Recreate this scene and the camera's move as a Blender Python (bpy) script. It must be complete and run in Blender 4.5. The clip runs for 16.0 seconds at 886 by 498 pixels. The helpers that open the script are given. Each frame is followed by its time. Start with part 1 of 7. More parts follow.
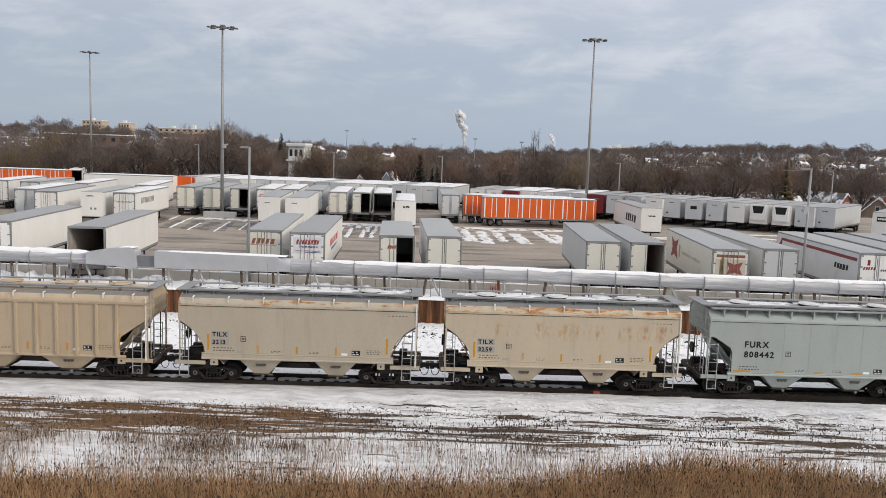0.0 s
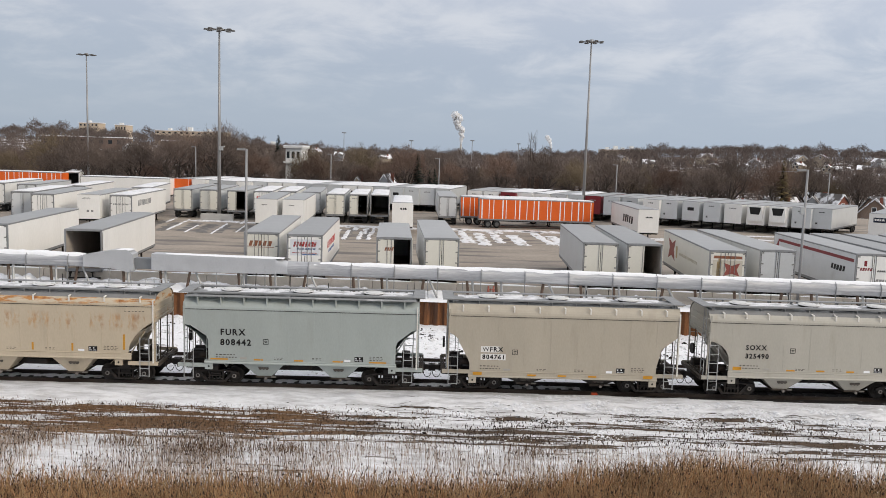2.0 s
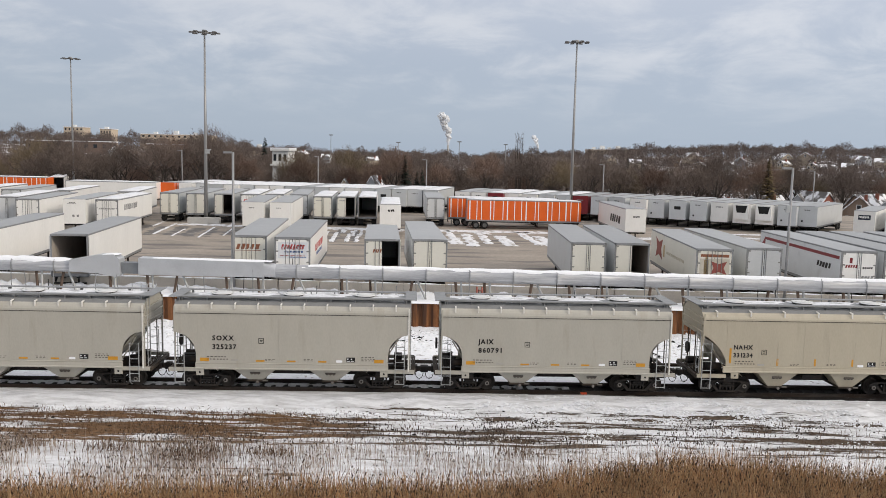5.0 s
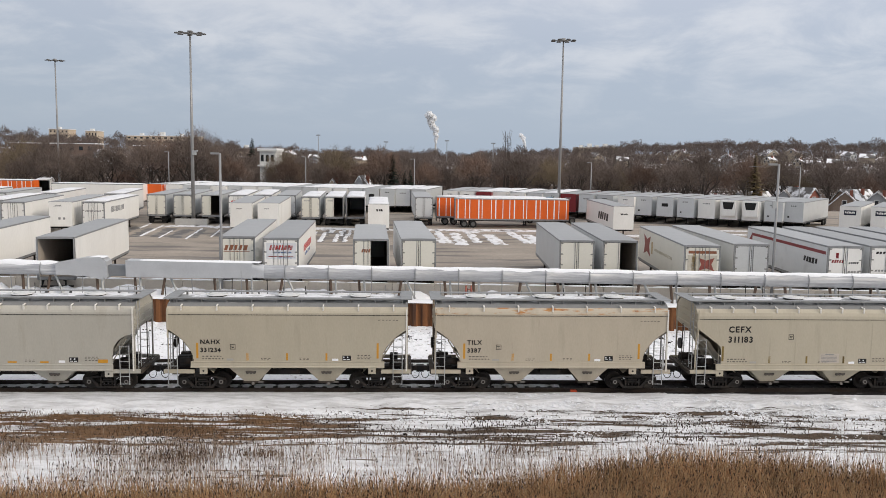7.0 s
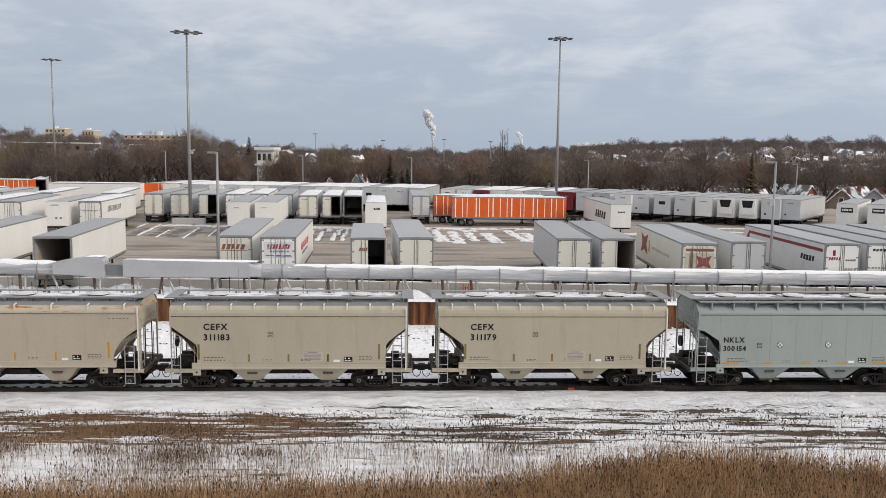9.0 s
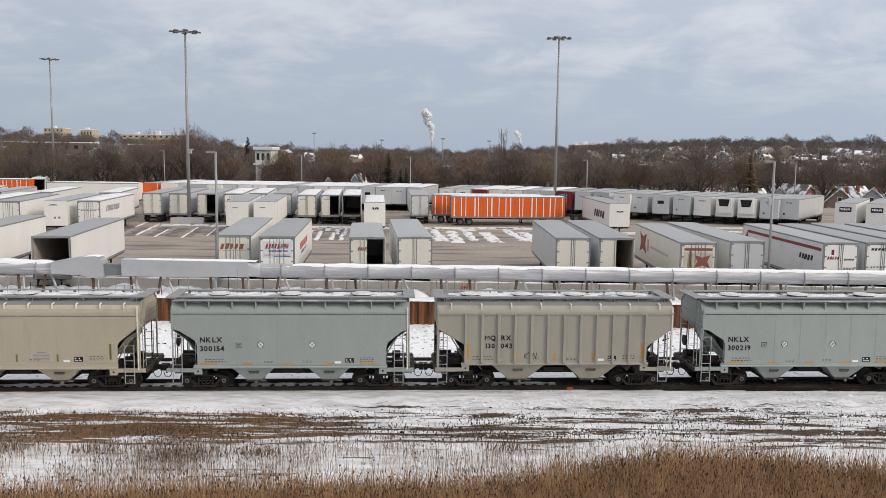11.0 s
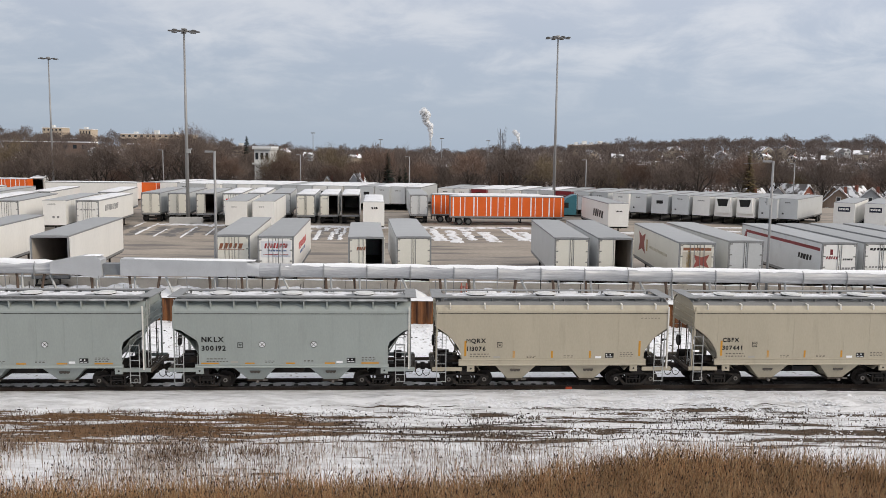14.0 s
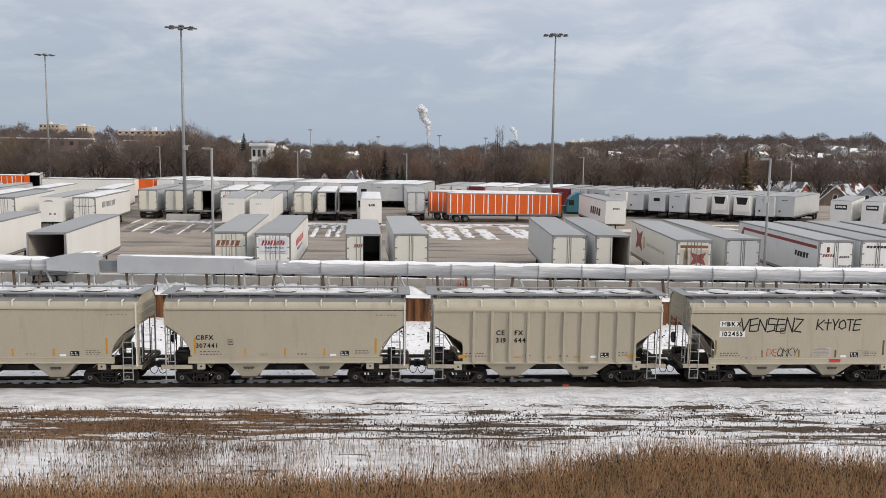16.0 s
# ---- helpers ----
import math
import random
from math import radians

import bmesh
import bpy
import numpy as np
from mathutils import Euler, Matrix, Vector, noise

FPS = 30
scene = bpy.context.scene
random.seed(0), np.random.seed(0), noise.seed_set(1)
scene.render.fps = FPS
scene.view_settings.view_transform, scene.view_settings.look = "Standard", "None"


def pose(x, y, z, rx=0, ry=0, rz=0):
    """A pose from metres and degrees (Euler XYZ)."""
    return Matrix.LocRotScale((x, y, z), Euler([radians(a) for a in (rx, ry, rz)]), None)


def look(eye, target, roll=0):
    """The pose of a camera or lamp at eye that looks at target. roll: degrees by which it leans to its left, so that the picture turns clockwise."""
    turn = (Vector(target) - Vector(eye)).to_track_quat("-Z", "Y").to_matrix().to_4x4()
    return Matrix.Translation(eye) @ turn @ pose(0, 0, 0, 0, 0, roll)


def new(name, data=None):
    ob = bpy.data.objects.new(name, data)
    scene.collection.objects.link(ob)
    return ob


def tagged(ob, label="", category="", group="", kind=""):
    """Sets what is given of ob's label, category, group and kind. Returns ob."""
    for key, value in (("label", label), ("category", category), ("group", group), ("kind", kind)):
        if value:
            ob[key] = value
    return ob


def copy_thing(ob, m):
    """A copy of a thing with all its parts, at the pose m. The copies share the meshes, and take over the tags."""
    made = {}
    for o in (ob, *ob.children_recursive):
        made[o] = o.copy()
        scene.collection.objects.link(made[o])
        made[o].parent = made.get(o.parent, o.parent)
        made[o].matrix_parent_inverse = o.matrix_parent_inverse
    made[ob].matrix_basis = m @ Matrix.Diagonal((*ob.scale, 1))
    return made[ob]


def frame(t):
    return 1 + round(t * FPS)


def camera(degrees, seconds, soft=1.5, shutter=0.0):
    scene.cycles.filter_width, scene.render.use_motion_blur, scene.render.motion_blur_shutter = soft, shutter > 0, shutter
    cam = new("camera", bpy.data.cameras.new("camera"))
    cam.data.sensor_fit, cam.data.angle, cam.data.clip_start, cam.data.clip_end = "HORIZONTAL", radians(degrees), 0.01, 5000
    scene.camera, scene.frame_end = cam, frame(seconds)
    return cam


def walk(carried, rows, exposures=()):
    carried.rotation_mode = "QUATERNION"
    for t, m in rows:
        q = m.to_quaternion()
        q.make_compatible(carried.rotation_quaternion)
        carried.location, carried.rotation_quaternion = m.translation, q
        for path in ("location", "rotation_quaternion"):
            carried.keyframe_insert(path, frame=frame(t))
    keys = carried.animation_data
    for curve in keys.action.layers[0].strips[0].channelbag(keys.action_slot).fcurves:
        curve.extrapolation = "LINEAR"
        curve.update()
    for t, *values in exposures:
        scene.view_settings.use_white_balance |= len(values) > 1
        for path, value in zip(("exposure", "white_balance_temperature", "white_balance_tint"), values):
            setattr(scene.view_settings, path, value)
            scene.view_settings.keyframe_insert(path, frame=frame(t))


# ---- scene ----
cam = camera(55.64, 16.0, soft=0.45, shutter=0.0)
EYE = Vector((0, 0, 11.75))
# seconds, tilt down, lean, turn to the right, in degrees
TURNS = [
    (0, 6.736, 1.909, -0.464),
    (0.5, 6.689, 1.806, -0.172),
    (1, 6.656, 1.810, -0.293),
    (1.5, 6.672, 1.812, -0.298),
    (2, 6.610, 1.805, -0.287),
    (2.5, 6.611, 1.818, -0.263),
    (3, 6.635, 1.786, -0.258),
    (3.5, 6.616, 1.748, -0.159),
    (4, 6.549, 1.611, 0.066),
    (6.5, 6.485, 0.943, 1.121),
    (7, 6.543, 0.829, 1.300),
    (7.5, 6.583, 0.731, 1.436),
    (8, 6.585, 0.709, 1.519),
    (8.5, 6.631, 0.708, 1.520),
    (9, 6.642, 0.685, 1.476),
    (11.5, 6.709, 0.669, 1.570),
    (12, 6.738, 0.662, 1.571),
    (12.5, 6.699, 0.684, 1.627),
    (13, 6.755, 0.681, 1.617),
    (13.5, 6.771, 0.653, 1.578),
    (14, 6.700, 0.700, 1.632),
    (14.5, 6.749, 0.735, 1.681),
    (15, 6.756, 0.754, 1.738),
    (15.5, 6.737, 0.791, 1.813),
    (16, 6.884, 0.790, 1.821),
]


def aim(tilt, lean, turn):
    p, h = radians(tilt), radians(turn)
    way = Vector((math.sin(h) * math.cos(p), math.cos(h) * math.cos(p), -math.sin(p)))
    return look(EYE, EYE + way * 40, lean)


walk(cam, [(t, aim(p, r, h)) for t, p, r, h in TURNS])

# ---- light: a hazy low sun behind thin cloud, and a grey-blue sky ----
SUN_TURN, SUN_RISE = radians(118), radians(27)   # turn from +y towards +x
world = bpy.data.worlds.new("sky")
scene.world = world
world.use_nodes = True
wt = world.node_tree
wt.nodes.clear()


def wnode(kind, **inputs):
    n = wt.nodes.new(kind)
    for k, v in inputs.items():
        n.inputs[k].default_value = v
    return n


sky = wt.nodes.new("ShaderNodeTexSky")
sky.sky_type, sky.sun_disc = "NISHITA", False
sky.sun_elevation, sky.sun_rotation = SUN_RISE, SUN_TURN
clear = wnode("ShaderNodeBackground", Strength=0.07)
wt.links.new(sky.outputs[0], clear.inputs[0])
coord = wt.nodes.new("ShaderNodeTexCoord")
split = wt.nodes.new("ShaderNodeSeparateXYZ")
wt.links.new(coord.outputs["Generated"], split.inputs[0])
# flat cloud layer: the direction divided by its height
up = wt.nodes.new("ShaderNodeMath")
up.operation = "MAXIMUM"
up.inputs[1].default_value = 0.0
wt.links.new(split.outputs[2], up.inputs[0])
lift = wt.nodes.new("ShaderNodeMath")
lift.operation = "ADD"
lift.inputs[1].default_value = 0.26
wt.links.new(up.outputs[0], lift.inputs[0])
spread = wt.nodes.new("ShaderNodeVectorMath")
spread.operation = "DIVIDE"
join = wt.nodes.new("ShaderNodeCombineXYZ")
for i in range(3):
    wt.links.new(lift.outputs[0], join.inputs[i])
wt.links.new(coord.outputs["Generated"], spread.inputs[0])
wt.links.new(join.outputs[0], spread.inputs[1])
puff = wnode("ShaderNodeTexNoise", Scale=2.7, Detail=8.0, Roughness=0.6, Distortion=0.3)
wt.links.new(spread.outputs[0], puff.inputs["Vector"])
soft_cloud = wt.nodes.new("ShaderNodeMapRange")
soft_cloud.interpolation_type = "SMOOTHSTEP"
soft_cloud.inputs[1].default_value, soft_cloud.inputs[2].default_value = 0.40, 0.68
wt.links.new(puff.outputs[0], soft_cloud.inputs[0])
ramp = wt.nodes.new("ShaderNodeValToRGB")
ramp.color_ramp.elements[0].position, ramp.color_ramp.elements[0].color = 0.0, (0.42, 0.498, 0.607, 1)
ramp.color_ramp.elements[1].position, ramp.color_ramp.elements[1].color = 0.8, (1.28, 1.26, 1.29, 1)
e = ramp.color_ramp.elements.new(0.10)
e.color = (0.462, 0.528, 0.637, 1)
e = ramp.color_ramp.elements.new(0.22)
e.color = (0.59, 0.633, 0.735, 1)
wt.links.new(split.outputs[2], ramp.inputs[0])
bright = wt.nodes.new("ShaderNodeMix")
bright.data_type, bright.blend_type = "RGBA", "MIX"
bright.inputs[7].default_value = (0.76, 0.78, 0.83, 1)
wt.links.new(ramp.outputs[0], bright.inputs[6])
amount = wt.nodes.new("ShaderNodeMath")
amount.operation = "MULTIPLY"
amount.inputs[1].default_value = 0.7
wt.links.new(soft_cloud.outputs[0], amount.inputs[0])
# clouds thin out towards the horizon
rise = wt.nodes.new("ShaderNodeMapRange")
rise.inputs[1].default_value, rise.inputs[2].default_value = 0.02, 0.12
wt.links.new(split.outputs[2], rise.inputs[0])
amount2 = wt.nodes.new("ShaderNodeMath")
amount2.operation = "MULTIPLY"
wt.links.new(amount.outputs[0], amount2.inputs[0])
wt.links.new(rise.outputs[0], amount2.inputs[1])
wt.links.new(amount2.outputs[0], bright.inputs[0])
# the veil is brighter on the sun's side
sunward = wt.nodes.new("ShaderNodeMapRange")
sunward.inputs[1].default_value, sunward.inputs[2].default_value, sunward.inputs[3].default_value, sunward.inputs[4].default_value = -0.6, 0.6, 0.92, 1.08
wt.links.new(split.outputs[0], sunward.inputs[0])
cover = wnode("ShaderNodeBackground", Strength=1.0)
wt.links.new(sunward.outputs[0], cover.inputs[1])
wt.links.new(bright.outputs[2], cover.inputs[0])
both = wnode("ShaderNodeMixShader", Fac=0.9)
wt.links.new(clear.outputs[0], both.inputs[1])
wt.links.new(cover.outputs[0], both.inputs[2])
out = wt.nodes.new("ShaderNodeOutputWorld")
wt.links.new(both.outputs[0], out.inputs[0])

lamp = bpy.data.lights.new("sun", "SUN")
lamp.energy, lamp.angle, lamp.color = 1.6, radians(14), (1.0, 0.875, 0.71)
sun = new("sun", lamp)
toward = Vector((math.sin(SUN_TURN) * math.cos(SUN_RISE), math.cos(SUN_TURN) * math.cos(SUN_RISE), math.sin(SUN_RISE)))
sun.matrix_world = look(toward * 100, (0, 0, 0))
scene.view_settings.exposure = 0.0


# ---- materials ----
def material(name, base, rough=0.7, metal=0.0, vary=0.15, scale=2.0, bump=0.1, fine=40.0, stretch=(1, 1, 1), stain=None, stain_at=(0.55, 0.75),
             stain_scale=0.6, stain_stretch=(1, 1, 1), per_thing=0.0, spec=0.3):
    """A worn surface: base colour varied at two scales, a stain colour in patches, fine relief."""
    m = bpy.data.materials.new(name)
    m.use_nodes = True
    t = m.node_tree
    b = t.nodes["Principled BSDF"]
    b.inputs["Roughness"].default_value, b.inputs["Metallic"].default_value = rough, metal
    b.inputs["Specular IOR Level"].default_value = spec
    co = t.nodes.new("ShaderNodeTexCoord")

    def noise_at(sc, st, detail=5.0):
        mp = t.nodes.new("ShaderNodeMapping")
        mp.inputs["Scale"].default_value = st
        n = t.nodes.new("ShaderNodeTexNoise")
        n.inputs["Scale"].default_value, n.inputs["Detail"].default_value = sc, detail
        t.links.new(co.outputs["Object"], mp.inputs[0])
        t.links.new(mp.outputs[0], n.inputs["Vector"])
        return n.outputs[0]

    coarse = noise_at(scale, stretch)
    grain = noise_at(fine, stretch, 3.0)
    add = t.nodes.new("ShaderNodeMath")
    add.operation = "ADD"
    t.links.new(coarse, add.inputs[0])
    t.links.new(grain, add.inputs[1])
    rng = t.nodes.new("ShaderNodeMapRange")
    rng.inputs[1].default_value, rng.inputs[2].default_value = 0.6, 1.4
    rng.inputs[3].default_value, rng.inputs[4].default_value = 1 - vary, 1 + vary
    t.links.new(add.outputs[0], rng.inputs[0])
    last = rng.outputs[0]
    if per_thing:
        info = t.nodes.new("ShaderNodeObjectInfo")
        r2 = t.nodes.new("ShaderNodeMapRange")
        r2.inputs[3].default_value, r2.inputs[4].default_value = 1 - per_thing, 1 + per_thing
        t.links.new(info.outputs["Random"], r2.inputs[0])
        mu = t.nodes.new("ShaderNodeMath")
        mu.operation = "MULTIPLY"
        t.links.new(last, mu.inputs[0])
        t.links.new(r2.outputs[0], mu.inputs[1])
        last = mu.outputs[0]
    tint = t.nodes.new("ShaderNodeVectorMath")
    tint.operation = "SCALE"
    tint.inputs[0].default_value = base
    t.links.new(last, tint.inputs["Scale"])
    colour = tint.outputs[0]
    if stain:
        s = noise_at(stain_scale, stain_stretch, 8.0)
        r3 = t.nodes.new("ShaderNodeMapRange")
        r3.inputs[1].default_value, r3.inputs[2].default_value = stain_at
        t.links.new(s, r3.inputs[0])
        mix = t.nodes.new("ShaderNodeMix")
        mix.data_type = "RGBA"
        t.links.new(r3.outputs[0], mix.inputs[0])
        t.links.new(colour, mix.inputs[6])
        mix.inputs[7].default_value = (*stain, 1)
        colour = mix.outputs[2]
    t.links.new(colour, b.inputs["Base Color"])
    if bump:
        bp = t.nodes.new("ShaderNodeBump")
        bp.inputs["Strength"].default_value, bp.inputs["Distance"].default_value = bump, 0.02
        t.links.new(add.outputs[0], bp.inputs["Height"])
        t.links.new(bp.outputs[0], b.inputs["Normal"])
    return m


SNOW = material("snow", (0.80, 0.81, 0.83), 0.6, vary=0.06, scale=1.2, bump=0.5, fine=12, stain=(0.55, 0.54, 0.53), stain_at=(0.6, 0.8))
TRAILER_SNOW = material("thin_roof_snow", (0.72, 0.725, 0.74), 0.65, vary=0.1, scale=1.0, bump=0.3, fine=8, stain=(0.5, 0.5, 0.5), stain_at=(0.55, 0.75), stain_scale=0.8)
SNOW_CLEAN = material("clean_snow", (0.84, 0.85, 0.87), 0.6, vary=0.04, scale=1.5, bump=0.4, fine=9)
TRACK_SNOW = material("trackside_snow", (0.79, 0.80, 0.82), 0.65, vary=0.12, scale=2.5, bump=1.0, fine=9, stain=(0.30, 0.27, 0.25), stain_at=(0.60, 0.70), stain_scale=3.4)
YARD_SNOW = material("dirty_yard_snow", (0.70, 0.70, 0.71), 0.7, vary=0.12, scale=0.9, bump=0.4, fine=8, stain=(0.34, 0.31, 0.28), stain_at=(0.52, 0.68), stain_scale=0.8, stain_stretch=(1.6, 0.5, 1))
ROOF_SNOW = material("thin_dirty_snow", (0.68, 0.685, 0.70), 0.7, vary=0.16, scale=2, bump=0.4, fine=10, stain=(0.33, 0.33, 0.33), stain_at=(0.52, 0.64), stain_scale=1.8, stain_stretch=(0.8, 2, 1))
STEEL_DARK = material("dark_steel", (0.014, 0.012, 0.011), 0.65, vary=0.35, scale=4, fine=60, stain=(0.045, 0.03, 0.02), stain_at=(0.5, 0.75), stain_scale=2)
PALE_STEEL = material("pale_painted_steel", (0.72, 0.70, 0.65), 0.55, vary=0.15, scale=3, fine=30, stain=(0.3, 0.24, 0.18), stain_at=(0.58, 0.8), stain_scale=3)
STEEL_TRUCK = material("truck_steel", (0.019, 0.0165, 0.0145), 0.6, vary=0.4, scale=5, fine=50, stain=(0.042, 0.030, 0.022), stain_at=(0.5, 0.75), stain_scale=3)
STEEL_RAIL = material("rail_steel", (0.06, 0.05, 0.043), 0.6, metal=0.3, vary=0.25, scale=2, fine=30, stain=(0.035, 0.024, 0.018), stain_at=(0.35, 0.6))
GALV = material("galvanised", (0.42, 0.43, 0.43), 0.5, metal=0.35, vary=0.15, scale=3, fine=30)
GREY_DECK = material("grating", (0.25, 0.255, 0.255), 0.6, metal=0.3, vary=0.2, scale=3, fine=30)
# ballast and ties: near-black bases include the shade under the cars
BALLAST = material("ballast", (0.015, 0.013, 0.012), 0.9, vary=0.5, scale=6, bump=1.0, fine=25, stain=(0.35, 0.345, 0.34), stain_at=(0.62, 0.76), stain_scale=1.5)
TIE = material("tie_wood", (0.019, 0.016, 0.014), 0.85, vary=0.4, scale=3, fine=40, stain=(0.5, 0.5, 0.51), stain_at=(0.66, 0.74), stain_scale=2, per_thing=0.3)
SHEET_PILE = material("rusty_sheet_pile", (0.20, 0.085, 0.035), 0.85, vary=0.3, scale=1.2, stretch=(2, 2, 0.3), fine=20, stain=(0.07, 0.035, 0.022),
                      stain_at=(0.45, 0.62), stain_scale=1.6, stain_stretch=(1.5, 1.5, 0.2))
PIPE_SKIN = material("pipe_cladding", (0.36, 0.37, 0.39), 0.5, metal=0.2, vary=0.25, scale=2.5, fine=20, stretch=(0.12, 1, 2.2), stain=(0.52, 0.53, 0.55), stain_at=(0.54, 0.66), stain_scale=3.0, stain_stretch=(0.1, 1, 2.0))
DUCT = material("duct_sheet", (0.50, 0.51, 0.525), 0.45, metal=0.4, vary=0.12, scale=1.0, fine=14)
POST_BROWN = material("weathered_post", (0.12, 0.085, 0.065), 0.85, vary=0.3, scale=3, fine=30)
CONCRETE = material("concrete", (0.40, 0.39, 0.37), 0.9, vary=0.15, scale=1.5, fine=30)
WHITE_WALL = material("trailer_white", (0.79, 0.78, 0.75), 0.45, vary=0.05, scale=0.6, bump=0.03, fine=8, stretch=(1, 1, 0.4), per_thing=0.05, stain=(0.5, 0.48, 0.44), stain_at=(0.62, 0.85), stain_scale=0.5, stain_stretch=(1, 1, 0.25))
CREAM_WALL = material("trailer_cream", (0.67, 0.65, 0.575), 0.45, vary=0.05, scale=0.6, bump=0.03, fine=8, per_thing=0.04, stain=(0.45, 0.42, 0.36), stain_at=(0.62, 0.85), stain_scale=0.5)
# white trailer wall with the shade of its unlit side in the colour
SHADE_GREY_WALL = material("trailer_white_shade_greyed", (0.54, 0.555, 0.56), 0.4, vary=0.06, scale=0.6, bump=0.03, fine=8, per_thing=0.14, stain=(0.4, 0.4, 0.39), stain_at=(0.6, 0.85), stain_scale=0.5)
ALU_ROOF = material("aluminium_roof", (0.34, 0.347, 0.35), 0.55, metal=0.15, vary=0.08, scale=0.4, fine=5, per_thing=0.1)
INSIDE = material("trailer_inside", (0.46, 0.41, 0.36), 0.85, vary=0.2, scale=1, fine=10)
ORANGE = material("orange_paint", (0.70, 0.125, 0.02), 0.45, vary=0.1, scale=0.8, fine=12, per_thing=0.05)
DARK_RED = material("dark_red_paint", (0.20, 0.025, 0.03), 0.45, vary=0.15, scale=0.8)
RED_MARK = material("red_marking", (0.48, 0.05, 0.05), 0.5, vary=0.1)
BLUE_MARK = material("blue_marking", (0.06, 0.13, 0.32), 0.5, vary=0.1)
BROWN_MARK = material("brown_marking", (0.25, 0.10, 0.055), 0.5, vary=0.15)
BLACK_MARK = material("black_marking", (0.013, 0.013, 0.013), 0.55, vary=0.1)
DULL_MARK = material("worn_stencil_brown", (0.085, 0.075, 0.065), 0.6, vary=0.3, scale=8)
GREY_MARK = material("grey_marking", (0.25, 0.25, 0.25), 0.55, vary=0.1)
YELLOW = material("yellow_reflector", (0.55, 0.27, 0.03), 0.4, vary=0.15)
TEAL = material("teal_paint", (0.04, 0.15, 0.19), 0.45, vary=0.1)
RUBBER = material("rubber", (0.02, 0.02, 0.02), 0.85, vary=0.3)
HUB = material("wheel_hub", (0.14, 0.14, 0.135), 0.5, metal=0.4, vary=0.2)
POLE = material("lamp_pole_steel", (0.30, 0.30, 0.30), 0.45, metal=0.3, vary=0.1, scale=1)
BARK = material("bark", (0.055, 0.045, 0.039), 0.95, vary=0.3, scale=2, fine=20, per_thing=0.25)
TWIG = material("twigs", (0.155, 0.122, 0.104), 0.95, vary=0.3, scale=0.3, fine=4, bump=0, per_thing=0.3)
TWIG_OLIVE = material("olive_twigs", (0.165, 0.128, 0.084), 0.95, vary=0.3, scale=0.3, fine=4, bump=0, per_thing=0.3)
TWIG_RED = material("reddish_twigs", (0.165, 0.113, 0.088), 0.95, vary=0.3, scale=0.3, fine=4, bump=0, per_thing=0.3)
# a little greyer than the near twigs: distance haze put into the colour
TWIG_FAR = material("haze_tinted_far_twigs", (0.155, 0.124, 0.110), 0.95, vary=0.35, scale=0.06, fine=0.6, bump=0)
PINE = material("conifer_needles", (0.025, 0.035, 0.025), 0.9, vary=0.35, scale=1, bump=0)
REED = material("dry_reed", (0.42, 0.235, 0.115), 0.9, vary=0.4, scale=0.5, fine=6, bump=0)
STALK = material("cattail_stalk", (0.33, 0.255, 0.195), 0.9, vary=0.3, scale=1, bump=0)
HEAD = material("cattail_head", (0.05, 0.035, 0.028), 0.95, vary=0.3, scale=3, bump=0)


# ---- helpers for building ----
def part(name, bm, mat, parent, label=""):
    me = bpy.data.meshes.new(name)
    bm.to_mesh(me)
    bm.free()
    for m in (mat if isinstance(mat, (list, tuple)) else [mat]):
        me.materials.append(m)
    ob = new(name, me)
    ob.parent = parent
    if label:
        ob["label"] = label
    return ob


def shared(name, me, parent, m=None):
    """One more object on a mesh that exists."""
    ob = new(name, me)
    ob.parent = parent
    if m is not None:
        ob.matrix_basis = m
    return ob


def box(bm, x0, x1, y0, y1, z0, z1, mat=0):
    v = [bm.verts.new((x, y, z)) for z in (z0, z1) for x, y in ((x0, y0), (x1, y0), (x1, y1), (x0, y1))]
    for q in ((3, 2, 1, 0), (4, 5, 6, 7), (0, 1, 5, 4), (1, 2, 6, 5), (2, 3, 7, 6), (3, 0, 4, 7)):
        bm.faces.new([v[i] for i in q]).material_index = mat
    return v


def prism(bm, outline, a, b, axis="y", mat=0):
    """An outline (x, z) drawn out along y, or (y, z) along x, or (x, y) along z."""
    put = {"y": lambda p, s: (p[0], s, p[1]), "x": lambda p, s: (s, p[0], p[1]), "z": lambda p, s: (p[0], p[1], s)}[axis]
    lo = [bm.verts.new(put(p, a)) for p in outline]
    hi = [bm.verts.new(put(p, b)) for p in outline]
    n = len(outline)
    made = [bm.faces.new(lo), bm.faces.new(hi[::-1])]
    for i in range(n):
        made.append(bm.faces.new((lo[i], hi[i], hi[(i + 1) % n], lo[(i + 1) % n])))
    for f in made:
        f.material_index = mat
    bmesh.ops.recalc_face_normals(bm, faces=made)


def rod(bm, p, q, r, sides=6, r2=None, mat=0, cap=True):
    p, q = Vector(p), Vector(q)
    r2 = r if r2 is None else r2
    w = (q - p).normalized()
    u = w.orthogonal().normalized()
    v = w.cross(u)
    ring = [(math.cos(2 * math.pi * i / sides), math.sin(2 * math.pi * i / sides)) for i in range(sides)]
    a = [bm.verts.new(p + (u * c + v * s) * r) for c, s in ring]
    b = [bm.verts.new(q + (u * c + v * s) * r2) for c, s in ring]
    for i in range(sides):
        f = bm.faces.new((a[i], a[(i + 1) % sides], b[(i + 1) % sides], b[i]))
        f.material_index, f.smooth = mat, sides > 6
    if cap:
        bm.faces.new(a[::-1]).material_index = mat
        bm.faces.new(b).material_index = mat


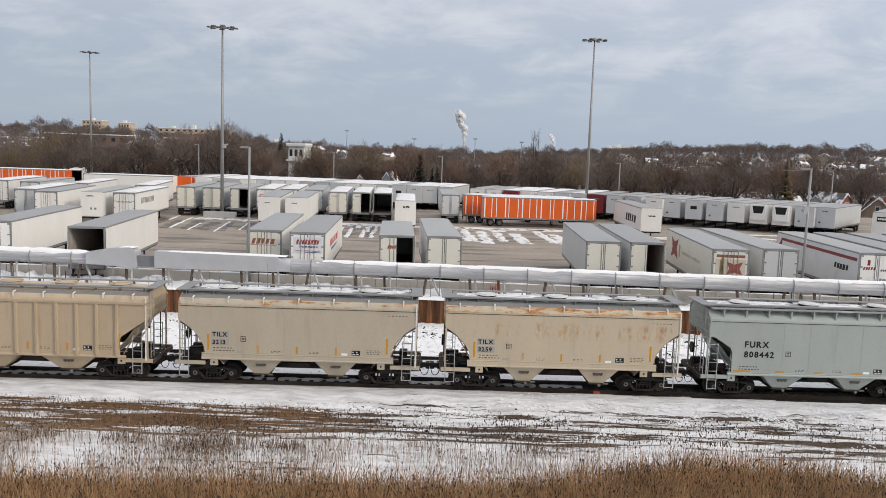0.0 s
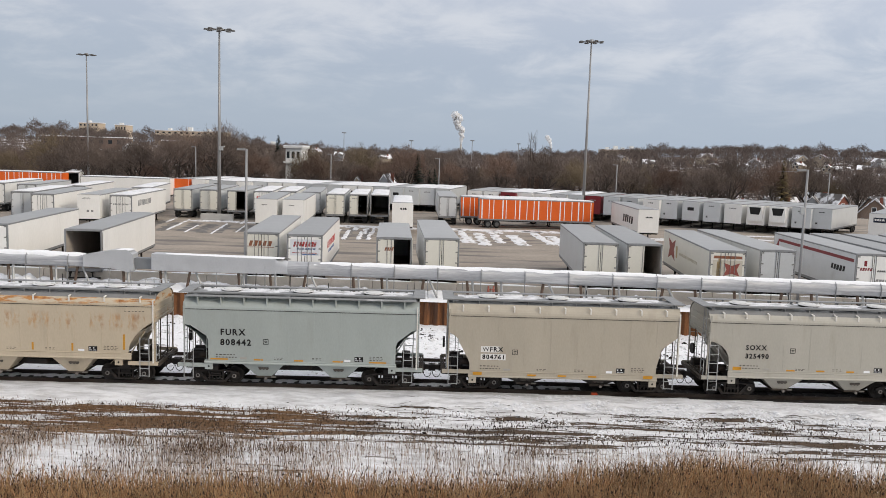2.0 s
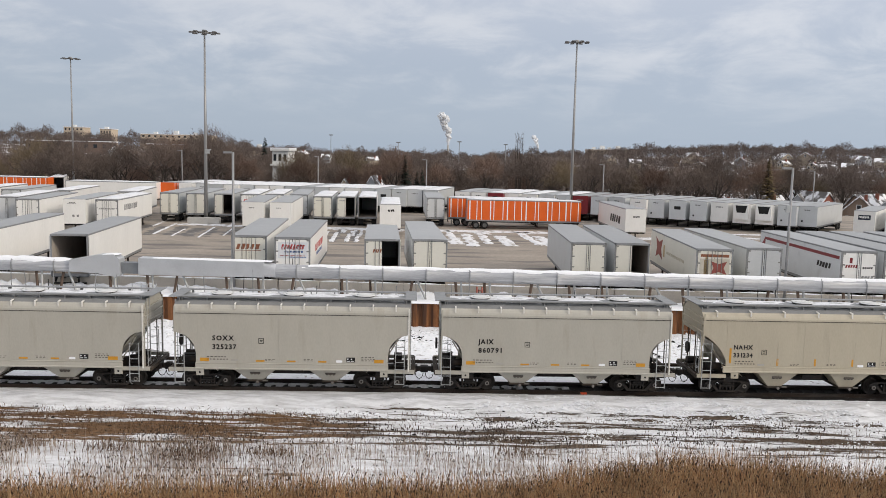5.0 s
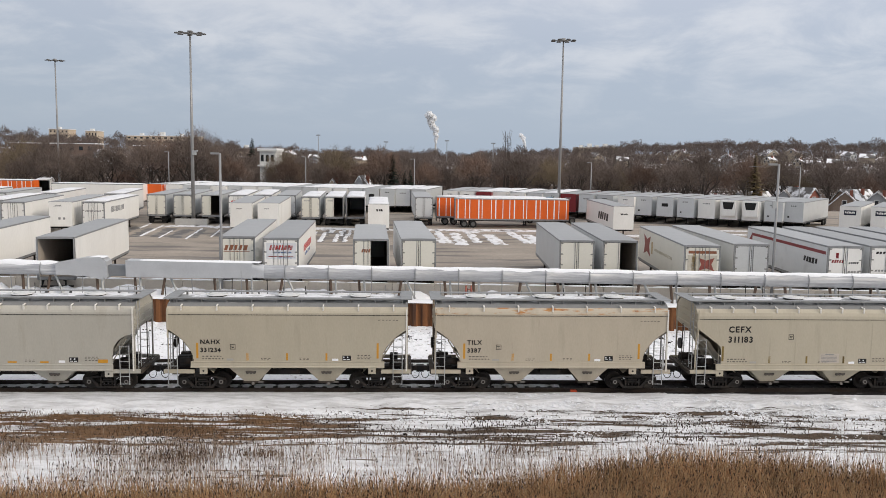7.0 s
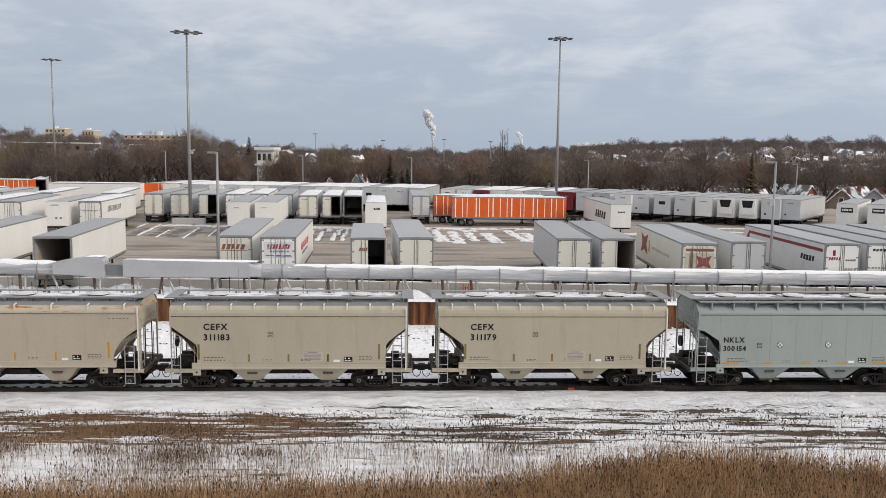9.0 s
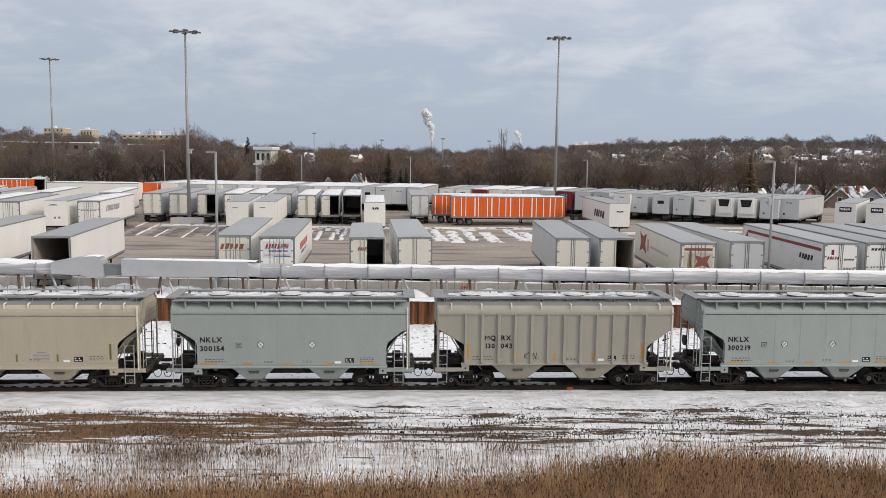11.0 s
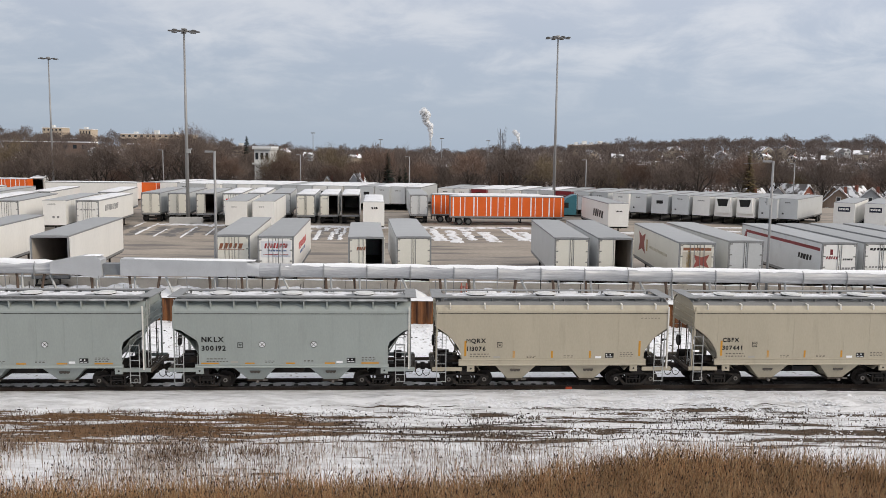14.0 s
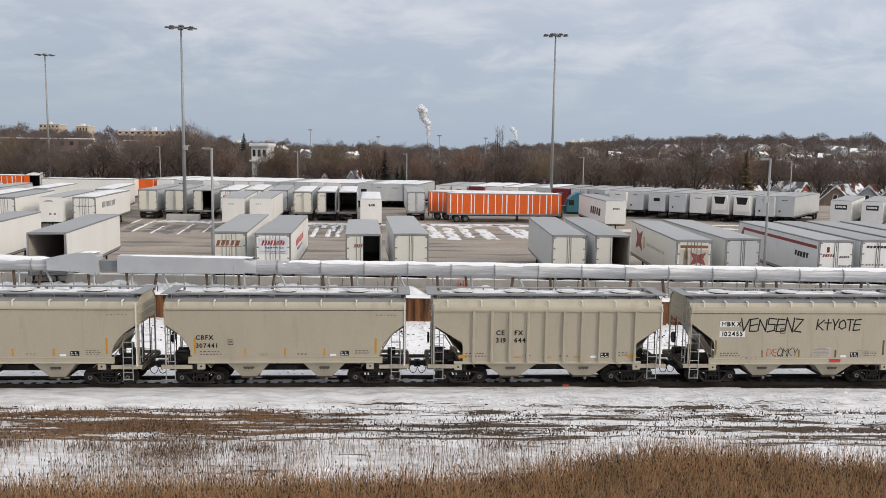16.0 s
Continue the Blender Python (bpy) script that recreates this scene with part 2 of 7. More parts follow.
def empty(name, m, label, category, group=""):
    ob = new(name)
    ob.empty_display_size = 0.3
    ob.matrix_basis = m
    return tagged(ob, label, category, group)


GLYPHS = {}


def glyph(ch, size, mat):
    """The mesh of one raised painted letter, and how far the next one stands off."""
    key = (ch, size, mat.name)
    if key not in GLYPHS:
        cu = bpy.data.curves.new("letter", "FONT")
        cu.body, cu.size, cu.resolution_u, cu.extrude = ch, size, 2, 0.002
        cu.offset = (0.0 if ch in "MW" else 0.030) * size
        tmp = new("letter", cu)
        bpy.context.view_layer.update()
        me = bpy.data.meshes.new_from_object(tmp.evaluated_get(bpy.context.evaluated_depsgraph_get()))
        bpy.data.objects.remove(tmp)
        me.materials.clear()
        me.materials.append(mat)
        GLYPHS[key] = (me, max(v.co.x for v in me.vertices) + 0.125 * size)
    return GLYPHS[key]


def lettering(parent, text, x, y, z, size, mat):
    """A line of painted letters that stand upright and face -y."""
    line = new("lettering")
    line.parent = parent
    line.empty_display_size = 0.1
    line.matrix_basis = pose(x, y, z, 90, 0, 0)
    at = 0.0
    for ch in text:
        if ch == " ":
            at += 0.27 * size
            continue
        me, step = glyph(ch, size, mat)
        shared("letter", me, line, pose(at, 0, 0))
        at += step * 0.98
    return line


# ---- the ground: one sheet from the reed bed to the horizon ----
TRACK_Y, YARD_Z = 41.8, 1.29
SLANT = 0.030      # the tracks draw away to the right, metres in a metre
TRACK_TURN = math.degrees(math.atan(SLANT))


def on_track(along):
    """The pose of a thing that stands on the near track, that far along it."""
    return pose(along * math.cos(math.atan(SLANT)), TRACK_Y + along * math.sin(math.atan(SLANT)), 0, 0, 0, TRACK_TURN)



def wall_y(x):
    return 57.0 - 0.035 * max(-60, min(60, x))


def smooth(a, b, t):
    t = max(0.0, min(1.0, (t - a) / (b - a)))
    return t * t * (3 - 2 * t)


def hill(x, y):
    """The land behind the yard: a wooded rise, higher to both sides."""
    far = smooth(190, 560, y)
    side = smooth(20, 260, abs(x + 20))
    return YARD_Z - smooth(166, 212, y) * 4.6 + far * (6.5 + (10.5 if x > 0 else 8.5) * side) - 9 * smooth(900, 2500, y)


def height(x, y, s):
    """s: the place across the tracks with the wall's slant taken out."""
    lump = 0.06 * noise.noise((x * 0.35, y * 0.9, 3)) + 0.03 * noise.noise((x * 1.1, y * 1.9, 7))
    if s < 57:
        z = -0.42 + 0.10 * smooth(33, 37, s) - 0.25 * smooth(31.5, 27, s) + lump
        berm = 0.22 * math.exp(-((s - 39.6) / 0.95) ** 2) + 0.10 * noise.noise((x * 2.6, y * 3.1, 4)) * math.exp(-((s - 38.9) / 0.7) ** 2)
        z += berm * (0.9 + 0.5 * noise.noise((x * 0.6, 5, 2)))
        z = z + (-0.12 + 0.5 * lump - z) * smooth(39.7, 40.4, s)
        bed = smooth(40.78, 40.98, s) * (1 - smooth(48.2, 49.5, s))
        z = z * (1 - bed) + bed * (-0.20 + 0.4 * lump)
        if s > 48:
            z += smooth(48.5, 53, s) * 0.10 - smooth(53, 56.5, s) * 0.12 + (0.07 * noise.noise((x * 1.9, y * 1.9, 6)) + 0.05 * noise.noise((x * 4.0, y * 4.0, 2))) * smooth(48.5, 50, s)
        return z
    if y < 165:
        return YARD_Z + 0.01 * lump + (0.12 + 0.16 * noise.noise((x * 0.5, y, 1))) * (1 - smooth(57.2, 59.3, s))
    return hill(x, y) + (0.8 * noise.noise((x * 0.02, y * 0.02, 4)) if y > 240 else 0)


def lines(stops):
    out_ = []
    for a, b, step in stops:
        n = max(1, round((b - a) / step))
        out_ += [a + (b - a) * i / n for i in range(n)]
    return out_ + [stops[-1][1]]


xs = lines([(-3000, -600, 300), (-600, -120, 40), (-120, -36, 7), (-36, -24, 1.0), (-24, 24, 0.3), (24, 40, 1.0), (40, 120, 7), (120, 600, 40), (600, 3000, 300)])
ss = lines([(-400, -20, 60), (-20, 26, 4), (26, 38, 0.25), (38, 43, 0.1), (43, 48, 0.35), (48, 56.95, 0.35), (56.95, 57.05, 0.1), (57.05, 61, 0.4), (61, 165, 4), (165, 600, 15), (600, 3500, 145)])
verts, faces, region = [], [], []
for s in ss:
    hold = smooth(49, 54, s) * (1 - smooth(64, 90, s))
    bed_hold = smooth(36.5, 41.6, s) * (1 - smooth(46.5, 52, s))
    for x in xs:
        y = s + hold * (wall_y(x) - 57.0) + bed_hold * SLANT * max(-60, min(60, x))
        verts.append((x, y, height(x, y, s)))
nx = len(xs)
for j in range(len(ss) - 1):
    mid = (ss[j] + ss[j + 1]) / 2
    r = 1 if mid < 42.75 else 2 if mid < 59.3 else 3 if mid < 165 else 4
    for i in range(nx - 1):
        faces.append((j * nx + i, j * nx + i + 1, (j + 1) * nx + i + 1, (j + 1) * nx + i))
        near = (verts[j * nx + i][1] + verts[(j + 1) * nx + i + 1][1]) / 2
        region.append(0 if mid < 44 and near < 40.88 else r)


def field_material():
    """Trodden snow with bare brown earth and dead grass in long streaks."""
    m = bpy.data.materials.new("snow_and_dead_grass")
    m.use_nodes = True
    t = m.node_tree
    b = t.nodes["Principled BSDF"]
    b.inputs["Roughness"].default_value = 0.75
    b.inputs["Specular IOR Level"].default_value = 0.2
    co = t.nodes.new("ShaderNodeTexCoord")
    sep = t.nodes.new("ShaderNodeSeparateXYZ")
    t.links.new(co.outputs["Object"], sep.inputs[0])

    def tex(scale, stretch, detail, rough=0.6):
        mp = t.nodes.new("ShaderNodeMapping")
        mp.inputs["Scale"].default_value = stretch
        n = t.nodes.new("ShaderNodeTexNoise")
        n.inputs["Scale"].default_value, n.inputs["Detail"].default_value, n.inputs["Roughness"].default_value = scale, detail, rough
        t.links.new(co.outputs["Object"], mp.inputs[0])
        t.links.new(mp.outputs[0], n.inputs["Vector"])
        return n.outputs[0]

    def math_(op, a, b_):
        n = t.nodes.new("ShaderNodeMath")
        n.operation = op
        for i, v in enumerate((a, b_)):
            if isinstance(v, (int, float)):
                n.inputs[i].default_value = v
            else:
                t.links.new(v, n.inputs[i])
        return n.outputs[0]

    def band(src, stops):
        n = t.nodes.new("ShaderNodeFloatCurve")
        pts = n.mapping.curves[0].points
        for i, (p, v) in enumerate(stops):
            if i < 2:
                pts[i].location = (p, v)
            else:
                pts.new(p, v)
        n.mapping.update()
        t.links.new(src, n.inputs["Value"])
        return n.outputs[0]

    def span(src, a, b_):
        n = t.nodes.new("ShaderNodeMapRange")
        n.inputs[1].default_value, n.inputs[2].default_value = a, b_
        t.links.new(src, n.inputs[0])
        return n.outputs[0]

    across = span(sep.outputs[1], 26, 42)      # 0..1 over 16 m
    # how bare the ground tends to be, from the reeds (0) to the track (1)
    bare_all = band(across, [(0.0, 0.52), (1.0, 0.0), (0.15, 0.27), (0.30, 0.22), (0.43, 0.30), (0.49, 0.42), (0.55, 0.46), (0.66, 0.46), (0.72, 0.45), (0.77, 0.43), (0.83, 0.22)])
    bare_west = band(across, [(0.0, 0.52), (1.0, 0.0), (0.15, 0.27), (0.30, 0.24), (0.42, 0.32), (0.48, 0.46), (0.54, 0.54), (0.64, 0.545), (0.70, 0.48), (0.74, 0.36), (0.80, 0.12)])
    west = math_("ADD", span(sep.outputs[0], 0.0, -7.0), math_("MULTIPLY", math_("SUBTRACT", tex(0.15, (1, 1, 1), 2), 0.5), 0.8))
    mixb = t.nodes.new("ShaderNodeMix")
    t.links.new(west, mixb.inputs[0])
    t.links.new(bare_all, mixb.inputs[2])
    t.links.new(bare_west, mixb.inputs[3])
    streak = tex(1.0, (0.26, 1.9, 1), 9, 0.66)
    rut = tex(1.3, (0.08, 2.2, 1), 6, 0.62)
    total = math_("ADD", math_("MULTIPLY", math_("SUBTRACT", streak, 0.5), 1.15), math_("MULTIPLY", math_("SUBTRACT", rut, 0.5), 1.05))
    cover = math_("ADD", math_("ADD", total, 0.5), mixb.outputs[0])
    cover = math_("ADD", cover, math_("MULTIPLY", math_("SUBTRACT", tex(9.0, (0.8, 1.8, 1), 4), 0.5), 0.3))
    mask = span(cover, 0.97, 1.03)
    snowtone = t.nodes.new("ShaderNodeMix")
    snowtone.data_type = "RGBA"
    t.links.new(span(tex(1.4, (0.5, 2, 1), 6), 0.42, 0.74), snowtone.inputs[0])
    snowtone.inputs[6].default_value, snowtone.inputs[7].default_value = (0.79, 0.795, 0.81, 1), (0.45, 0.445, 0.445, 1)
    earth = t.nodes.new("ShaderNodeValToRGB")
    earth.color_ramp.elements[0].position, earth.color_ramp.elements[0].color = 0.3, (0.032, 0.024, 0.019, 1)
    earth.color_ramp.elements[1].position, earth.color_ramp.elements[1].color = 0.68, (0.265, 0.148, 0.070, 1)
    grain = tex(4.5, (0.5, 1.5, 1), 10, 0.8)
    t.links.new(grain, earth.inputs[0])
    mud = t.nodes.new("ShaderNodeValToRGB")
    mud.color_ramp.elements[0].position, mud.color_ramp.elements[0].color = 0.3, (0.020, 0.018, 0.017, 1)
    mud.color_ramp.elements[1].position, mud.color_ramp.elements[1].color = 0.70, (0.150, 0.105, 0.070, 1)
    t.links.new(grain, mud.inputs[0])
    soil = t.nodes.new("ShaderNodeMix")
    soil.data_type = "RGBA"
    t.links.new(west, soil.inputs[0])
    t.links.new(mud.outputs[0], soil.inputs[6])
    t.links.new(earth.outputs[0], soil.inputs[7])
    mix = t.nodes.new("ShaderNodeMix")
    mix.data_type = "RGBA"
    t.links.new(mask, mix.inputs[0])
    t.links.new(snowtone.outputs[2], mix.inputs[6])
    t.links.new(soil.outputs[2], mix.inputs[7])
    t.links.new(mix.outputs[2], b.inputs["Base Color"])
    bp = t.nodes.new("ShaderNodeBump")
    bp.inputs["Strength"].default_value, bp.inputs["Distance"].default_value = 0.9, 0.12
    t.links.new(math_("SUBTRACT", math_("ADD", tex(5.0, (1, 1, 1), 6), tex(1.2, (0.3, 1.5, 1), 4)), mask), bp.inputs["Height"])
    t.links.new(bp.outputs[0], b.inputs["Normal"])
    return m


FIELD = field_material()
ASPHALT = material("worn_asphalt", (0.295, 0.255, 0.212), 0.85, vary=0.3, scale=0.25, bump=0.3, fine=5, stretch=(0.5, 1.6, 1), stain=(0.14, 0.125, 0.115),
                   stain_at=(0.52, 0.64), stain_scale=0.3, stain_stretch=(0.3, 1.5, 1))
FAR_LAND = material("wooded_snow_ground", (0.11, 0.085, 0.07), 0.95, vary=0.3, scale=0.05, bump=0, fine=0.6, stain=(0.66, 0.66, 0.68), stain_at=(0.52, 0.58), stain_scale=0.12)
me = bpy.data.meshes.new("ground")
me.from_pydata(verts, [], faces)
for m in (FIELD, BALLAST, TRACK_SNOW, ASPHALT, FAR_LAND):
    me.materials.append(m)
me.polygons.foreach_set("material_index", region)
me.polygons.foreach_set("use_smooth", [True] * len(faces))
tagged(new("ground", me), "snowy field, ballast, worn asphalt yard and wooded land", "ground", kind="structure")


# ---- two tracks ----
def track(y, label, buried):
    base = empty("railway_track", pose(0, y, 0, 0, 0, TRACK_TURN), label, "railway track", "tracks")
    bm = bmesh.new()
    box(bm, -0.11, 0.11, -1.3, 1.3, -0.33, -0.165 - buried)
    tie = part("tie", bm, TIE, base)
    tie.matrix_basis = pose(-30, 0, 0)
    for i in range(1, 100):
        shared("tie", tie.data, base, pose(-30 + i * 0.61 + 0.03 * math.sin(i * 7.1), 0.02 * math.sin(i * 3.7), 0, 0, 0, 0.8 * math.sin(i * 5.3)))
    for side in (-1, 1):
        bm = bmesh.new()
        c = side * 0.7525
        prism(bm, [(c - 0.07, -0.172), (c + 0.07, -0.172), (c + 0.07, -0.155), (c + 0.012, -0.14), (c + 0.012, -0.05), (c + 0.036, -0.04), (c + 0.036, -0.004),
                   (c + 0.028, 0), (c - 0.028, 0), (c - 0.036, -0.004), (c - 0.036, -0.04), (c - 0.012, -0.05), (c - 0.012, -0.14), (c - 0.07, -0.155)], -300, 300, "x")
        part("rail", bm, STEEL_RAIL, base)
    # snow packed between the ties, lower where a tie shows through
    bm = bmesh.new()
    rows_ = []
    for i in range(61 * 5):
        x = -30 + i * 0.122
        on_tie = max(0.0, 1 - abs(((x + 30 + 0.305) % 0.61) - 0.305) / 0.2)
        h = -0.13 - 0.02 * on_tie + 0.045 * noise.noise((x * 0.9, y, 2)) + 0.03 * noise.noise((x * 3.1, y, 6)) - buried * 0.3
        rows_.append([bm.verts.new((x, c, h - d + 0.02 * noise.noise((x * 3, c * 5, 4)))) for c, d in ((0.02, 0.10), (0.14, 0.05), (0.25, 0.015), (0.42, 0.0), (0.58, 0.03), (0.67, 0.12))])
    for a, b_ in zip(rows_, rows_[1:]):
        for k in range(5):
            bm.faces.new((a[k], b_[k], b_[k + 1], a[k + 1])).smooth = True
    # the stained snow also dims this strip for the shade below the cars
    tagged(part("packed_snow", bm, YARD_SNOW, base), "dirty snow packed between the ties, dimmed for shade", kind="stuff")
    return base


track(TRACK_Y, "railway track on shade-darkened ballast under the train", 0.0)
track(TRACK_Y + 4.4, "snowed-in second railway track behind the train", 0.04)
bm = bmesh.new()
box(bm, -0.15, 0.15, -0.09, 0.09, -0.25, -0.09)
bmesh.ops.bevel(bm, geom=bm.edges[:], offset=0.02, segments=1)
marker = part("track_marker", bm, material("orange_red_plastic", (0.5, 0.075, 0.03), 0.5, vary=0.1), None)
marker.matrix_basis = pose(7.6, TRACK_Y + 7.6 * SLANT - 0.98, 0.06, 0, 0, TRACK_TURN)
tagged(marker, "orange-red marker block beside the near rail", "marker")

# ---- the rusty sheet-pile wall and its snow cap ----
wall = empty("wall_sheet_pile", pose(0, 0, 0), "rusty steel sheet-pile wall below the trailer yard", "wall")
wall["kind"] = "structure"
bm = bmesh.new()
outline, x = [], -75.0
prof = [(0, 0), (0.16, -0.17), (0.36, -0.17), (0.52, 0), (0.68, 0.0)]
n = 0
while x < 75:
    for dx, dy in prof[:4]:
        outline.append((x + dx, wall_y(x + dx) - 0.12 + dy))
    x += 0.68
lo = [bm.verts.new((px, py, -0.6)) for px, py in outline]
hi = [bm.verts.new((px, py, 1.50)) for px, py in outline]
for i in range(len(outline) - 1):
    bm.faces.new((lo[i], lo[i + 1], hi[i + 1], hi[i]))
    a, b_ = bm.verts.new((outline[i][0], wall_y(outline[i][0]) + 0.1, 1.50)), bm.verts.new((outline[i + 1][0], wall_y(outline[i + 1][0]) + 0.1, 1.50))
    bm.faces.new((hi[i], hi[i + 1], b_, a))
part("sheet_piling", bm, SHEET_PILE, wall)
bm = bmesh.new()
rows_ = []
for i in range(301):
    x = -75 + i * 0.5
    y = wall_y(x)
    h = 0.10 + 0.07 * noise.noise((x * 0.4, 1, 1)) + 0.03 * noise.noise((x * 1.7, 1, 5))
    rows_.append([bm.verts.new((x, y + dy, 1.50 + dz)) for dy, dz in ((-0.36 - 0.04 * noise.noise((x, 2, 2)), -0.01), (-0.34, h * 0.6), (-0.1, h), (0.6, h * 1.1), (1.6, 0.25 * h - 0.05))])
for i in range(300):
    for k in range(4):
        bm.faces.new((rows_[i][k], rows_[i + 1][k], rows_[i + 1][k + 1], rows_[i][k + 1])).smooth = True
part("snow_cap", bm, SNOW_CLEAN, wall, "white snow lying along the wall top")


# ---- the clad pipe on its row of trestles ----
def pipe_y(x):
    return wall_y(x) + 1.1


PIPE_Z, PIPE_R = 3.29, 0.47


def sweep_snow(bm, x0, x1, y_of, half, top_of, thick, step=0.3):
    """A loaf of snow along the top of something."""
    rings, x = [], x0
    count = max(2, round((x1 - x0) / step))
    for i in range(count + 1):
        x = x0 + (x1 - x0) * i / count
        end = smooth(0.0, 1.0, min(i, count - i) * step / min(1.3, 0.3 * (x1 - x0)))
        h = thick * (0.75 + 0.6 * noise.noise((x * 0.5, 9, 3)) + 0.3 * noise.noise((x * 1.9, 4, 6))) * end
        h = max(0.004, h)
        wob = 0.06 * noise.noise((x * 0.8, 3, 8))
        ring = []
        for f, g in ((-1, -0.55), (-0.98, 0.15), (-0.75, 0.75), (-0.3, 1.0), (0.3, 1.0), (0.75, 0.7), (1, -0.4)):
            ring.append(bm.verts.new((x, y_of(x) + f * (half + wob), top_of(x, f * half) + g * h)))
        rings.append(ring)
    for a, b_ in zip(rings, rings[1:]):
        for k in range(6):
            bm.faces.new((a[k], b_[k], b_[k + 1], a[k + 1])).smooth = True


pipe = empty("clad_pipe", pose(0, 0, 0), "long silver-clad pipe with snow on top, on trestles above the wall", "pipe")
SEAM = 3.02


def pipe_length(x0, x1):
    bm = bmesh.new()
    rings = []
    for x, r in ((x0, PIPE_R), (x0 + 0.05, PIPE_R + 0.012), (x0 + 0.1, PIPE_R + 0.012), (x0 + 0.11, PIPE_R), (x1, PIPE_R)):
        rings.append([bm.verts.new((x, pipe_y(x) + r * math.cos(a * math.pi / 10), PIPE_Z + r * math.sin(a * math.pi / 10))) for a in range(20)])
    for a, b_ in zip(rings, rings[1:]):
        for k in range(20):
            bm.faces.new((a[k], a[(k + 1) % 20], b_[(k + 1) % 20], b_[k])).smooth = True
    return part("pipe_length", bm, PIPE_SKIN, pipe)


def strap(x):
    bm = bmesh.new()
    pts = [(x, pipe_y(x) + (PIPE_R + 0.03) * math.cos(a), PIPE_Z + (PIPE_R + 0.03) * math.sin(a)) for a in [math.pi * (0.35 + k * 0.11) for k in range(11)]]
    for p, q in zip(pts, pts[1:]):
        rod(bm, p, q, 0.022, 5)
    rod(bm, pts[5], (x, pts[5][1], 1.35), 0.03, 5)
    return part("strap", bm, GREY_DECK, pipe)


x = -0.61 - 4 * SEAM
first = x
while x < 48:
    pipe_length(x, x + SEAM)
    strap(x)
    x += SEAM
x = -60.0
while x < -25.5:
    pipe_length(x, min(x + SEAM, -24.6))
    strap(x)
    x += SEAM
bm = bmesh.new()
sweep_snow(bm, first + 3.4, 48, pipe_y, 0.33, lambda x, d: PIPE_Z + math.sqrt(max(0.0, PIPE_R ** 2 - d * d)) - 0.03, 0.13)
part("snow", bm, SNOW_CLEAN, pipe, "white snow along the pipe's top")
bm = bmesh.new()
sweep_snow(bm, -60, -25.2, pipe_y, 0.36, lambda x, d: PIPE_Z + math.sqrt(max(0.0, PIPE_R ** 2 - d * d)) - 0.03, 0.2)
part("snow", bm, SNOW_CLEAN, pipe)
# square duct with a raised box end
bm = bmesh.new()
for x0, x1, up_ in ((-20.75, first + 0.75, 0.0),):
    y0, y1 = pipe_y(x0), pipe_y(x1)
    v = [bm.verts.new(p) for p in ((x0, y0 - 0.5, 2.82), (x1, y1 - 0.5, 2.86), (x1, y1 + 0.5, 2.86), (x0, y0 + 0.5, 2.82), (x0, y0 - 0.5, 4.0), (x1, y1 - 0.5, 3.92), (x1, y1 + 0.5, 3.92), (x0, y0 + 0.5, 4.0))]
    for q in ((3, 2, 1, 0), (4, 5, 6, 7), (0, 1, 5, 4), (1, 2, 6, 5), (2, 3, 7, 6), (3, 0, 4, 7)):
        bm.faces.new([v[i] for i in q])
bmesh.ops.bevel(bm, geom=bm.edges[:], offset=0.03, segments=1)
part("square_duct", bm, DUCT, pipe, "grey sheet-metal square duct section")
# a wrapped collar eases the square duct into the round pipe
bm = bmesh.new()
rings = []
for f in (0.0, 0.35, 0.7, 1.0):
    x = first + 0.72 + 0.85 * f
    ring = []
    for k in range(20):
        a = (k + 0.5) * math.pi / 10
        c, d = math.cos(a), math.sin(a)
        sq = 1 / max(abs(c), abs(d))
        r_ = (1 - f) * 0.505 * min(sq, 1.32) + f * (PIPE_R + 0.01)
        ring.append(bm.verts.new((x, pipe_y(x) + r_ * c, PIPE_Z + 0.10 * (1 - f) + r_ * d)))
    rings.append(ring)
for a, b_ in zip(rings, rings[1:]):
    for k in range(20):
        bm.faces.new((a[k], a[(k + 1) % 20], b_[(k + 1) % 20], b_[k])).smooth = True
part("collar", bm, DUCT, pipe, "wrapped grey collar between duct and pipe")
bm = bmesh.new()
sweep_snow(bm, -20.6, first + 1.3, pipe_y, 0.46, lambda x, d: 3.95, 0.10)
part("snow", bm, SNOW_CLEAN, pipe)
bm = bmesh.new()
yb = pipe_y(-23.5)
prism(bm, [(-25.6, 2.95), (-23.6, 2.85), (-22.3, 2.6), (-22.0, 2.8), (-22.1, 3.9), (-22.5, 4.2), (-23.6, 4.15), (-25.6, 3.75)], yb - 0.55, yb + 0.5)
bmesh.ops.bevel(bm, geom=bm.edges[:], offset=0.04, segments=1)
part("elbow_box", bm, DUCT, pipe, "grey sheet-metal elbow box")
bm = bmesh.new()
box(bm, -22.05, -20.7, yb - 0.36, yb + 0.38, 2.85, 3.62)
bmesh.ops.bevel(bm, geom=bm.edges[:], offset=0.03, segments=1)
part("coupling", bm, material("dull_grey_sheet", (0.20, 0.21, 0.22), 0.55, metal=0.3, vary=0.15), pipe, "recessed dull grey coupling box")
bm = bmesh.new()
sweep_snow(bm, -23.3, -22.2, lambda x: yb, 0.5, lambda x, d: 4.17, 0.09, 0.2)
part("snow", bm, SNOW_CLEAN, pipe)


